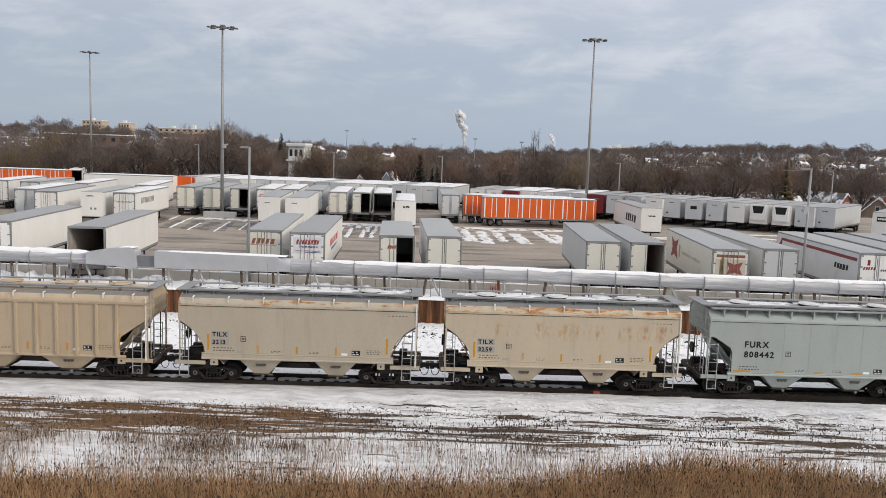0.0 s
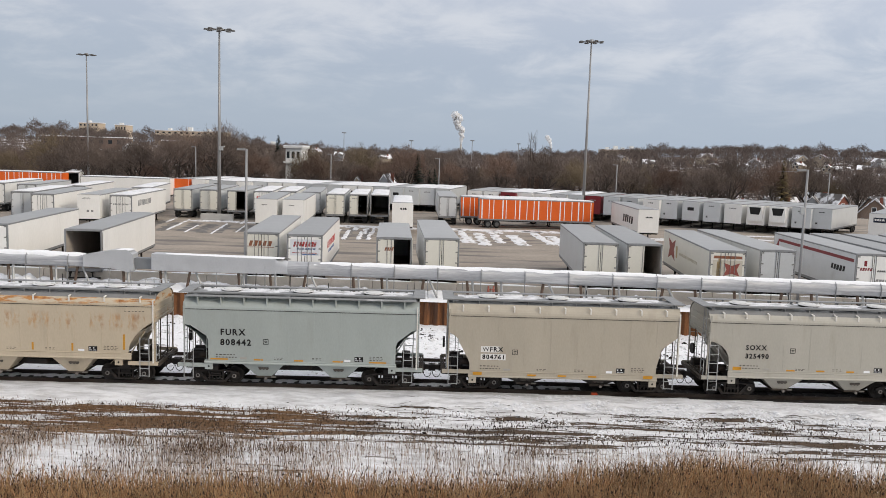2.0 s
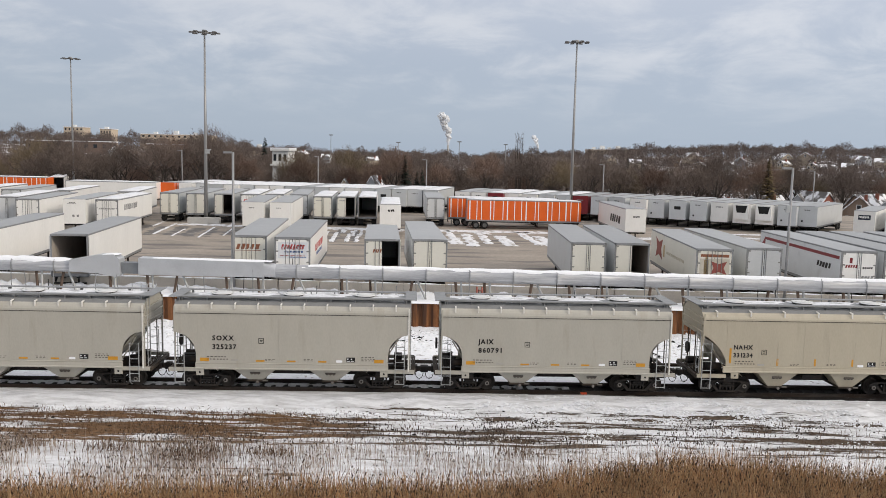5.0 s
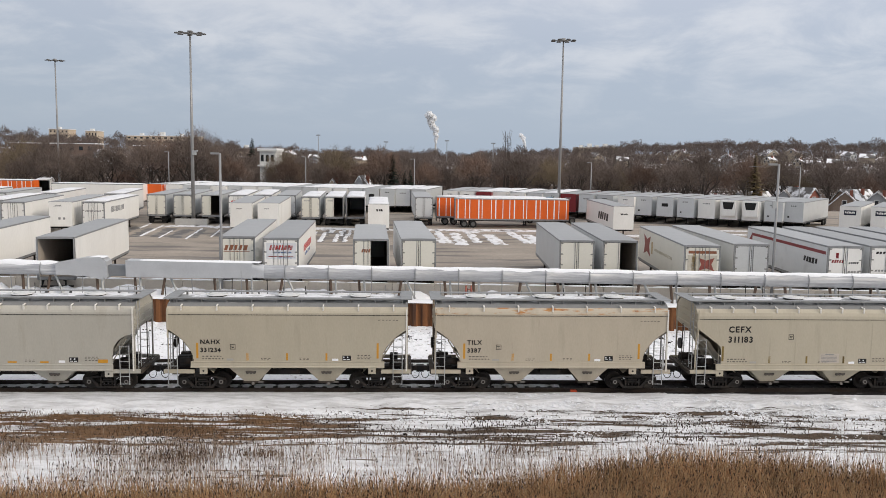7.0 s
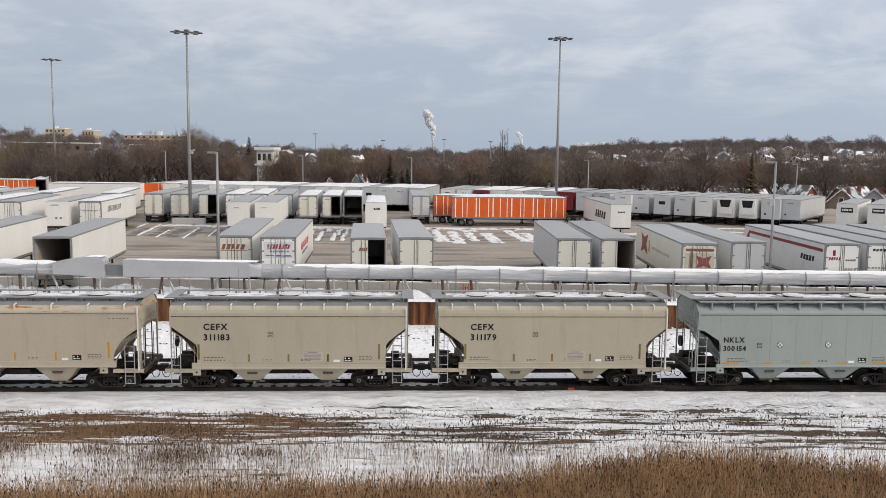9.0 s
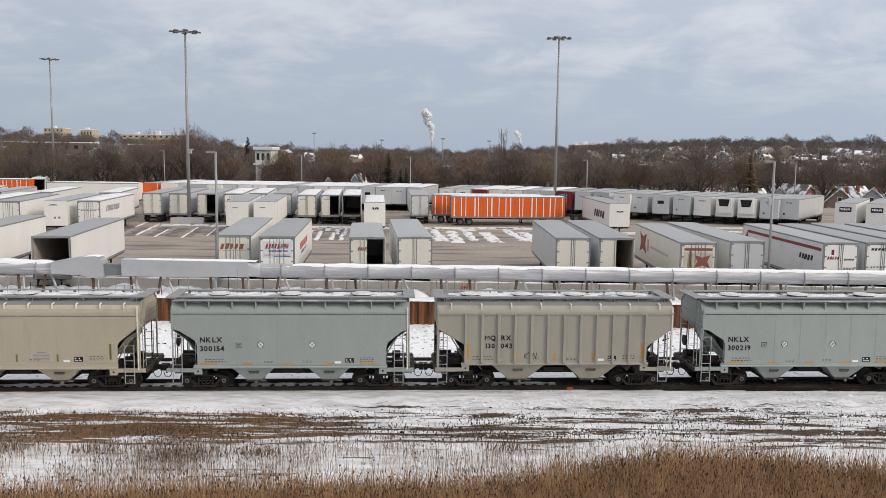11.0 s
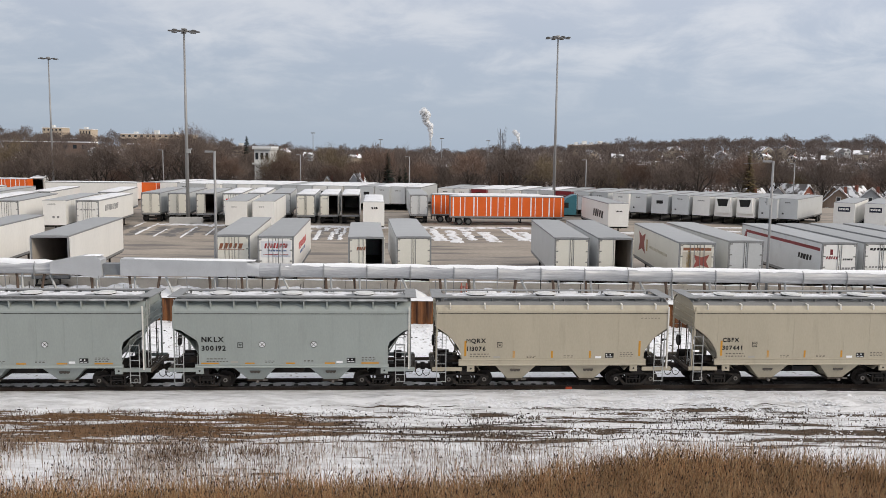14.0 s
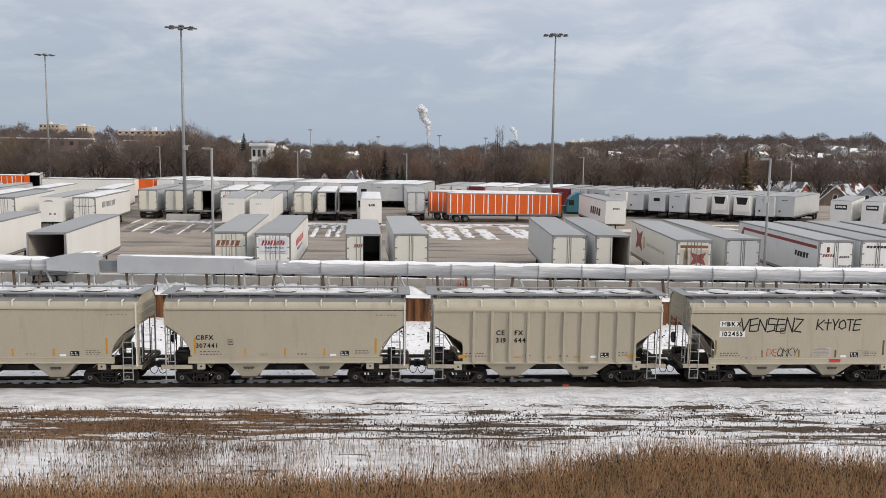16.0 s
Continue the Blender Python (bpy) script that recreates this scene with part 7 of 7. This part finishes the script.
SIDING = [material("house_siding_%s" % n, c, 0.8, vary=0.08, scale=0.6, fine=5) for n, c in (("white", (0.68, 0.68, 0.66)), ("tan", (0.42, 0.36, 0.28)), ("grey", (0.36, 0.37, 0.38)), ("brown", (0.22, 0.16, 0.12)))]
ROOFING = material("shingle_roof", (0.13, 0.12, 0.115), 0.9, vary=0.2, scale=0.8, fine=6, stain=(0.80, 0.81, 0.83), stain_at=(0.47, 0.54), stain_scale=0.35)
RED_ROOF = material("red_brick_gable", (0.23, 0.085, 0.06), 0.9, vary=0.2, scale=0.8, fine=6)
GLASS = material("dark_window", (0.03, 0.035, 0.04), 0.15, vary=0.1, bump=0, spec=0.5)


def house(x, y, w, d, h, ridge, turn, siding, gable=None, z=None):
    """Gabled house; the gable end faces -y."""
    ob = empty("house", pose(x, y, hill(x, y) if z is None else z, 0, 0, turn), "small gabled house with snow on its roof", "house", "houses")
    bm = bmesh.new()
    prism(bm, [(-w / 2, -1), (w / 2, -1), (w / 2, h), (0, h + ridge - 0.06), (-w / 2, h)], 0, d)
    part("wall", bm, gable or siding, ob)
    for s in (-1, 1):
        bm = bmesh.new()
        prism(bm, [(s * (w / 2 + 0.35), h - 0.35 * ridge / (w / 2) + 0.05), (0, h + ridge + 0.02), (0, h + ridge + 0.2), (s * (w / 2 + 0.35), h - 0.35 * ridge / (w / 2) + 0.22)], -0.35, d + 0.35)
        part("roof", bm, ROOFING, ob)
    for k in (-1, 0, 1):
        bm = bmesh.new()
        zc = h * 0.55 if k else h + ridge * 0.35
        cx = k * w * 0.27
        box(bm, cx - 0.5, cx + 0.5, -0.06, -0.03, zc - 0.65, zc + 0.65)
        f = part("window", bm, SIDING[0], ob)
        bm = bmesh.new()
        box(bm, cx - 0.38, cx + 0.38, -0.085, -0.06, zc - 0.52, zc + 0.52)
        part("pane", bm, GLASS, f)
    bm = bmesh.new()
    box(bm, w * 0.12, w * 0.12 + 0.6, d * 0.6, d * 0.6 + 0.6, h + ridge * 0.4, h + ridge + 0.35)
    part("chimney", bm, RED_ROOF, ob)
    return ob


house(-13.6, 174, 4.6, 9, 2.8, 3.6, -6, SIDING[2], z=0.2)
house(-19.4, 176, 4.4, 9, 2.6, 3.2, 4, SIDING[1], z=0.0)
for i, (x, y, w, rdg, turn, peak) in enumerate(((75.4, 175, 6.0, 3.4, 30, 5.4), (81.4, 174, 6.5, 3.6, -24, 6.0), (88.4, 175, 7.0, 3.4, 28, 5.2), (95.8, 176, 7.5, 3.6, 30, 5.3), (61, 178, 5.5, 2.8, 20, 4.0), (102, 178, 7, 3.4, 24, 5.0), (68.5, 182, 6, 3.0, 62, 4.7), (93, 186, 6, 3.0, 66, 5.3))):
    house(x, y, w, 9, 2.4, rdg, -turn, SIDING[3] if i % 3 else SIDING[2], RED_ROOF if i == 1 else None, z=peak - rdg - 3.0)
for i, (x, y, peak) in enumerate(ROOFS):
    house(x, y, 3.6 + i % 3, 4.0 + i % 3, 1.7, 1.6, (66, -32, 80, -60, 25)[i % 5], SIDING[(2, 1, 3, 1)[i % 4]], z=peak - 4.5)
rh = random.Random(9)
for k in range(8):
    y = rh.uniform(430, 520)
    x = y * rh.uniform(0.12, 0.55)
    house(x, y, rh.uniform(6, 9), 9, rh.uniform(3, 4.5), rh.uniform(2.4, 3.2), -rh.uniform(-20, 50), SIDING[1 + rh.randrange(3)], z=hill(x, y) + 0.2)
for k in range(4):
    y = rh.uniform(360, 470)
    x = -y * rh.uniform(0.02, 0.5)
    house(x, y, rh.uniform(6, 8), 8, rh.uniform(3, 4), rh.uniform(2, 3), rh.uniform(-40, 40), SIDING[1 + rh.randrange(3)], z=hill(x, y))


def block(x, y, w, d, z0, h, mat, storeys, bays, label, top=None):
    ob = empty("building", pose(x, y, z0), label, "building")
    bm = bmesh.new()
    box(bm, -w / 2, w / 2, 0, d, -12, h)
    part("wall", bm, mat, ob)
    bm = bmesh.new()
    box(bm, -w / 2 - 0.3, w / 2 + 0.3, -0.3, d + 0.3, h, h + 0.5)
    part("roof", bm, SNOW, ob)
    for j in range(storeys):
        for i in range(bays):
            bm = bmesh.new()
            cx, cz = -w / 2 + w * (i + 0.5) / bays, h * (j + 0.5) / storeys
            box(bm, cx - w / bays * 0.2, cx + w / bays * 0.2, -0.12, -0.02, cz - h / storeys * 0.22, cz + h / storeys * 0.22)
            part("window", bm, GLASS, ob)
    for i in range(top or 0):
        bm = bmesh.new()
        cx = -w / 2 + w * (i + 0.7) / (top + 0.6)
        box(bm, cx - 1.4, cx + 1.2 + i % 2, 3, 6, h + 0.5, h + 2.0 + 1.2 * (i % 2))
        part("roof_unit", bm, SIDING[0], ob)
    return ob


TAN_STONE = material("tan_stone", (0.52, 0.43, 0.33), 0.9, vary=0.12, scale=0.1, fine=1)
BRICK_FAR = material("brown_brick", (0.17, 0.122, 0.10), 0.9, vary=0.12, scale=0.1, fine=1)
tower = empty("white_house", pose(-37.6, 206, hill(-38.6, 206) + 2.5, 0, 0, -8), "flat-roofed white house with snowy decks among trees", "house")
for nm, x0, x1, y0, z0, z1, mt in (("roof_deck", -2.5, 2.3, -2.2, 12.0, 12.45, SIDING[0]), ("upper_storey", -2.1, 1.9, -1.7, 8.8, 12.0, SIDING[0]), ("middle_deck", -2.4, 2.2, -2.4, 8.4, 8.8, SIDING[0]),
                                   ("lower_storey", -2.1, 2.0, -1.6, -4.0, 8.4, SIDING[0]), ("snow_layer", -2.5, 2.3, -2.2, 12.45, 12.75, SNOW_CLEAN)):
    bm = bmesh.new()
    box(bm, x0, x1, y0, 3.5, z0, z1)
    bmesh.ops.bevel(bm, geom=bm.edges[:], offset=0.06, segments=1)
    part(nm, bm, mt, tower)
for k in range(3):
    bm = bmesh.new()
    box(bm, -1.8 + k * 1.25, -1.1 + k * 1.25, -1.76, -1.69, 9.6, 11.2)
    part("window", bm, GLASS, tower)
block(-283, 660, 15, 14, 16.0, 9.4, TAN_STONE, 3, 5, "tan stone building on the skyline", 1)
block(-262, 670, 9, 14, 15.0, 9.6, TAN_STONE, 2, 4, "lower tan stone building on the skyline", 1)
block(-205, 665, 56, 16, 12.6, 8.8, TAN_STONE, 3, 12, "long tan stone building on the skyline", 3)
block(-205, 470, 46, 12, 9.0, 4.6, BRICK_FAR, 1, 9, "long low brown building with a snowy flat roof", 0)
block(-150, 470, 22, 12, 9.0, 4.0, BRICK_FAR, 1, 5, "low brown building with a snowy flat roof", 0)
block(-262, 640, 22, 12, 8.5, 8.5, BRICK_FAR, 2, 6, "long brown brick building under the skyline", 0)
block(140, 680, 36, 18, 7, 10.6, SIDING[1], 3, 12, "wide flat-roofed building on the skyline", 5)
block(-150, 690, 24, 16, 4.5, 8, TAN_STONE, 3, 9, "tan building on the skyline", 2)


def flood_pole(x, y, top):
    ob = empty("stadium_light", pose(x, y, 5), "thin pole with a bank of floodlights", "floodlight", "stadium lights")
    bm = bmesh.new()
    rod(bm, (0, 0, 0), (0, 0, top - 5), 0.22, 6, 0.15)
    part("pole", bm, POLE, ob)
    bm = bmesh.new()
    box(bm, -1.1, 1.1, -0.2, 0.2, top - 5.0, top - 4.5)
    part("lamp_bank", bm, GREY_DECK, ob)
    return ob


for x, y, top in ((-58, 460, 20.0), (-20, 430, 16.5), (11, 430, 17.5), (37, 460, 17.0)):
    flood_pole(x, y, top)


# ---- steam over a far chimney ----
STEAM = material("steam", (0.86, 0.87, 0.88), 1.0, vary=0.03, scale=0.05, bump=0, spec=0.0)
# thin vapour: part of the light passes straight through, in patches
sb = STEAM.node_tree.nodes["Principled BSDF"]
wisp = STEAM.node_tree.nodes.new("ShaderNodeTexNoise")
wisp.inputs["Scale"].default_value, wisp.inputs["Detail"].default_value = 0.16, 5.0
thin_ = STEAM.node_tree.nodes.new("ShaderNodeMapRange")
thin_.inputs[1].default_value, thin_.inputs[2].default_value, thin_.inputs[3].default_value, thin_.inputs[4].default_value = 0.34, 0.60, 0.03, 0.72
where_ = STEAM.node_tree.nodes.new("ShaderNodeTexCoord")
STEAM.node_tree.links.new(where_.outputs["Object"], wisp.inputs["Vector"])
STEAM.node_tree.links.new(wisp.outputs[0], thin_.inputs[0])
STEAM.node_tree.links.new(thin_.outputs[0], sb.inputs["Alpha"])
PUFFS = []


def plume(x, y, z, tall, count, size, seed):
    st = empty("steam_plume", pose(x, y, z), "white steam plume rising far beyond the trees", "steam", "steam plumes")
    bm = bmesh.new()
    rod(bm, (0, 0, -34), (0, 0, 2), 2.2 * size, 12, 1.5 * size)
    part("chimney_stack", bm, CONCRETE, st)
    rp = random.Random(seed)
    for k in range(count):
        f = k / (count - 1)
        bm = bmesh.new()
        bmesh.ops.create_icosphere(bm, subdivisions=3, radius=size * (1.5 + 4.5 * f ** 0.7 + rp.uniform(-0.4, 0.7)))
        for v in bm.verts:
            v.co *= 1 + 0.34 * noise.noise(v.co * 0.26 / size + Vector((k * 9, 0, 0))) + 0.18 * noise.noise(v.co * 0.8 / size + Vector((k * 5, 3, 0)))
        for fc in bm.faces:
            fc.smooth = True
        place = (size * (1.5 * math.sin(f * 6) - 9 * f * f * f + rp.uniform(-4.5, 4.5) * f), rp.uniform(-3, 3), 2 + tall * f)
        o = part("steam_puff", bm, STEAM, st)
        o.matrix_basis = pose(*place)
        PUFFS.append((o, place))


plume(17, 1400, 24, 46, 30, 1.0, 6)
plume(166, 1400, 19, 20, 9, 0.6, 9)


# ---- the reed bed in the foreground ----
def ground_z(x, y):
    return height(x, y, y)


def blades(name, count, area, tall, wide, lean, seed, mat, label, keep):
    """Dry blades in their thousands: each two bent quads."""
    r = np.random.RandomState(seed)
    x = r.uniform(area[0], area[1], count)
    y = r.uniform(area[2], area[3], count)
    ok = np.array([keep(a, b, c) for a, b, c in zip(x, y, r.uniform(0, 1, count))])
    x, y = x[ok], y[ok]
    n = len(x)
    z = np.array([ground_z(a, b) for a, b in zip(x, y)])
    h = r.uniform(tall[0], tall[1], n)
    a = r.uniform(0, 2 * np.pi, n)
    l1, l2 = r.normal(0, lean, n) * h, r.normal(0, lean, n) * h
    bx, by = np.cos(a) * wide, np.sin(a) * wide
    V = np.zeros((n, 5, 3))
    V[:, 0] = np.stack([x - bx, y - by, z - 0.05], 1)
    V[:, 1] = np.stack([x + bx, y + by, z - 0.05], 1)
    V[:, 2] = np.stack([x + l1 * 0.35 + bx * 0.8, y + l2 * 0.35 + by * 0.8, z + h * 0.6], 1)
    V[:, 3] = np.stack([x + l1 * 0.35 - bx * 0.8, y + l2 * 0.35 - by * 0.8, z + h * 0.6], 1)
    V[:, 4] = np.stack([x + l1, y + l2, z + h], 1)
    i = np.arange(n)[:, None] * 5
    T = np.concatenate([i + np.array([0, 1, 2]), i + np.array([0, 2, 3]), i + np.array([3, 2, 4])], 1).reshape(-1, 3)
    me = bpy.data.meshes.new(name)
    me.vertices.add(n * 5)
    me.vertices.foreach_set("co", V.astype(np.float32).ravel())
    me.loops.add(len(T) * 3)
    me.loops.foreach_set("vertex_index", T.astype(np.int32).ravel())
    me.polygons.add(len(T))
    me.polygons.foreach_set("loop_start", np.arange(0, len(T) * 3, 3, dtype=np.int32))
    me.update(calc_edges=True)
    me.materials.append(mat)
    return tagged(new(name, me), label, "reeds", kind="stuff")


def reed_edge(x):
    """How far towards the track the thick tan reeds reach."""
    return 28.3 + 0.7 * smooth(-14, -1, x) + 2.0 * smooth(2, 9, x) - 0.8 * smooth(12, 17, x) + 0.5 * noise.noise((x * 0.35, 1, 1)) + 0.25 * noise.noise((x * 1.1, 5, 2))


def thick(x, y, u):
    e = reed_edge(x)
    return u < 1.0 - smooth(e - 1.7, e + 0.5, y) * 1.0


def thin(x, y, u):
    patch_ = 0.5 + 0.9 * noise.noise((x * 0.25, y * 0.35, 8))
    return u < max(0.12, patch_) * (1 - smooth(32.4, 34.2, y + 0.5 * noise.noise((x * 0.4, 2, 2))))


REED_DARK = material("brown_reed", (0.12, 0.07, 0.04), 0.9, vary=0.4, scale=0.5, fine=6, bump=0)
REED_OLIVE = material("olive_dry_reed", (0.25, 0.158, 0.086), 0.9, vary=0.45, scale=0.5, fine=6, bump=0)
REED_PALE = material("straw_reed", (0.47, 0.33, 0.18), 0.9, vary=0.35, scale=0.5, fine=6, bump=0)
blades("tan_reeds", 26000, (-17, 18, 24.5, 31.6), (0.8, 1.45), 0.011, 0.24, 1, REED, "dense dry tan reeds", thick)
blades("brown_reeds", 25000, (-17, 18, 24.5, 31.6), (0.6, 1.35), 0.014, 0.30, 2, REED_DARK, "dense dry brown reeds", thick)
blades("straw_reeds", 23000, (-17, 18, 24.5, 31.6), (0.8, 1.5), 0.009, 0.25, 3, REED_PALE, "pale straw stalks among the reeds", thick)
blades("bent_reeds", 15000, (-17, 18, 24.5, 31.2), (0.5, 1.15), 0.012, 0.85, 5, REED_OLIVE, "bent and broken dry reeds", thick)
blades("matted_reeds", 9000, (1, 18, 24.5, 30.6), (0.5, 1.25), 0.011, 1.3, 7, REED_OLIVE, "matted, fallen straw stalks", thick)
blades("sparse_stalks", 29000, (-21, 22, 27.0, 34.5), (0.2, 0.62), 0.006, 0.10, 4, STALK, "sparse grey-brown reed stalks standing in snow", thin)


def clump(cx, cy, reach):
    """Keeps blades near one spot, thinner towards its rim."""
    return lambda x, y, u: u < math.exp(-((x - cx) / reach) ** 2 - ((y - cy) / (0.5 * reach)) ** 2)


for k, (cx, cy, reach) in enumerate(((-9.3, 32.4, 1.3), (-13.0, 32.9, 0.8), (-6.4, 32.6, 0.9), (-16.5, 33.0, 0.9), (3.5, 33.2, 0.8))):
    blades("grass_clump", 2400 if k == 0 else 800, (cx - 2 * reach, cx + 2 * reach, cy - reach, cy + reach), (0.12, 0.5), 0.012, 0.35, 70 + k, REED_DARK, "dark clump of dead grass standing in snow", clump(cx, cy, reach))


def cattail_heads(count, seed):
    """Stalks with dark seed heads, past counting."""
    r = random.Random(seed)
    bm = bmesh.new()
    made = 0
    while made < count:
        x, y = r.uniform(-20, 21), r.uniform(27.5, 34.2)
        if not thin(x, y, r.random() * (1.3 + 1.6 * smooth(-1, 6, x) * smooth(30.5, 32, y))):
            continue
        made += 1
        h = r.uniform(0.3, 0.85)
        z = ground_z(x, y)
        top = Vector((x + r.uniform(-0.1, 0.1), y + r.uniform(-0.1, 0.1), z + h))
        rod(bm, (x, y, z - 0.05), top, 0.008, 3, 0.006, cap=False)
        rod(bm, top - Vector((0, 0, 0.03)), top + Vector((r.uniform(-0.05, 0.05), 0, r.uniform(0.02, 0.07))), 0.017, 4, 0.012, mat=1)
    me = bpy.data.meshes.new("seed_heads")
    bm.to_mesh(me)
    bm.free()
    me.materials.append(STALK)
    me.materials.append(HEAD)
    return tagged(new("seed_heads", me), "dark seed heads on thin dry stalks", "reeds", kind="stuff")


cattail_heads(3000, 12)


def tuft(count, seed):
    """Short dead grass on the bare strip."""
    def keep(x, y, u):
        return u < 0.15 + 0.75 * smooth(-2, -9, x) * (1 if 34.6 < y < 37.6 else 0.1)
    return blades("dead_grass", count, (-21, 22, 33.4, 38.0), (0.05, 0.22), 0.012, 0.5, seed, REED_DARK, "short dead grass on bare earth", keep)


tuft(16000, 21)


def low_heads(count, seed):
    """Small dark seed heads in the thick reeds and on the bare strip."""
    r = np.random.RandomState(seed)
    V, F = [], []
    while len(V) < count:
        if r.rand() < 0.6:
            x, y = r.uniform(-17, 18), r.uniform(25, 31)
            if not thick(x, y, r.rand()):
                continue
            h = r.uniform(0.7, 1.3)
        else:
            x, y = r.uniform(-21, 20), r.uniform(33.4, 36.2)
            if noise.noise((x * 0.2, y * 0.4, 31)) < 0.02:
                continue
            h = r.uniform(0.15, 0.55)
        z = ground_z(x, y) + h
        s, t = r.uniform(0.016, 0.028), r.uniform(0.04, 0.075)
        V.append([(x - s, y, z), (x + s, y, z), (x, y - s, z), (x, y + s, z), (x, y, z - t), (x, y, z + t)])
    for k in range(count):
        b = k * 6
        for a, c in ((0, 2), (2, 1), (1, 3), (3, 0)):
            F += [(b + a, b + c, b + 5), (b + c, b + a, b + 4)]
    me = bpy.data.meshes.new("low_seed_heads")
    me.from_pydata([p for v in V for p in v], [], F)
    me.materials.append(HEAD)
    return tagged(new("low_seed_heads", me), "small dark seed heads among dry reeds", "reeds", kind="stuff")


low_heads(4200, 51)


def clods(name, count, seed, spots, size, mat, label):
    """Frozen lumps along the ploughed edge and on the bank, past counting."""
    r = random.Random(seed)
    tpl = bmesh.new()
    bmesh.ops.create_icosphere(tpl, subdivisions=1, radius=1.0)
    tv = np.array([v.co[:] for v in tpl.verts])
    tf = np.array([[v.index for v in f.verts] for f in tpl.faces])
    tpl.free()
    rn = np.random.RandomState(seed)
    V, F = [], []
    while len(V) < count:
        x0, x1, y0, y1, dense = spots[r.randrange(len(spots))]
        x, y = r.uniform(x0, x1), r.gauss((y0 + y1) / 2, (y1 - y0) / 3)
        if noise.noise((x * 0.5, y * 1.3, seed)) < dense:
            continue
        s = size * math.exp(r.gauss(0, 0.45))
        q = tv * (1 + 0.25 * rn.uniform(-1, 1, (len(tv), 1))) * np.array([s * r.uniform(0.9, 1.8), s, s * r.uniform(0.5, 0.9)])
        F.append(tf + len(V) * len(tv))
        V.append(q + np.array([x, y, height(x, y, y - (wall_y(x) - 57 if y > 50 else 0)) + 0.15 * s]))
    me = bpy.data.meshes.new(name)
    me.from_pydata(np.concatenate(V).tolist(), [], np.concatenate(F).tolist())
    me.materials.append(mat)
    return tagged(new(name, me), label, "snow", kind="stuff")


clods("snow_clods", 8000, 61, ((-22, 2, 37.6, 38.1, 0.05), (2, 23, 37.8, 40.0, -0.1), (2, 23, 34.5, 38.5, 0.12), (-22, 23, 36.8, 38.0, 0.15)), 0.024, SNOW, "crumbled lumps of ploughed snow beside the track")
clods("bank_clods", 3200, 62, ((-32, 34, 49.5, 55.8, -0.1),), 0.055, SNOW, "lumps of snow on the bank below the wall")
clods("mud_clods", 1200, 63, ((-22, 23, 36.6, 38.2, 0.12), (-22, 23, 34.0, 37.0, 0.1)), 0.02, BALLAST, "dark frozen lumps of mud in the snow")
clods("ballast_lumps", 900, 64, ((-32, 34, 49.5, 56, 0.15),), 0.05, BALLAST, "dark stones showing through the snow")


# ---- what moves: the train rolls by at a steady pace, its wheels turn ----
def gone(t):
    return 12.7608 * t + 0.003586 * t * t


def motions():
    for car, centre, *_ in TRAIN:
        walk(car, [(t, on_track(centre - gone(t))) for t in range(17)])
    for k, (puff_, place) in enumerate(PUFFS):
        x, y, z = place
        walk(puff_, [(t, pose(x - 0.12 * t * (k / 22) + 0.4 * math.sin(t * 0.3 + k), y, z + 0.22 * t, 0, 0, t * (1.5 - 3 * (k % 2)))) for t in (0, 4, 8, 12, 16)])
    walk(cab, [(t, pose(15.0 + 0.624 * t, 127.6, YARD_Z, 0, 0, 180)) for t in range(0, 17, 2)])
    spin = [(k / 30, math.degrees(gone(k / 30) / 0.43)) for k in range(481)]
    for car, *_ in TRAIN:
        for tr in [o for o in car.children if o.name.startswith("truck")]:
            for w in [o for o in tr.children if o.name.startswith("wheel_set")]:
                x = w.matrix_basis.translation.x
                walk(w, [(t, pose(x, 0, 0.43, 0, -a, 0)) for t, a in spin])


motions()
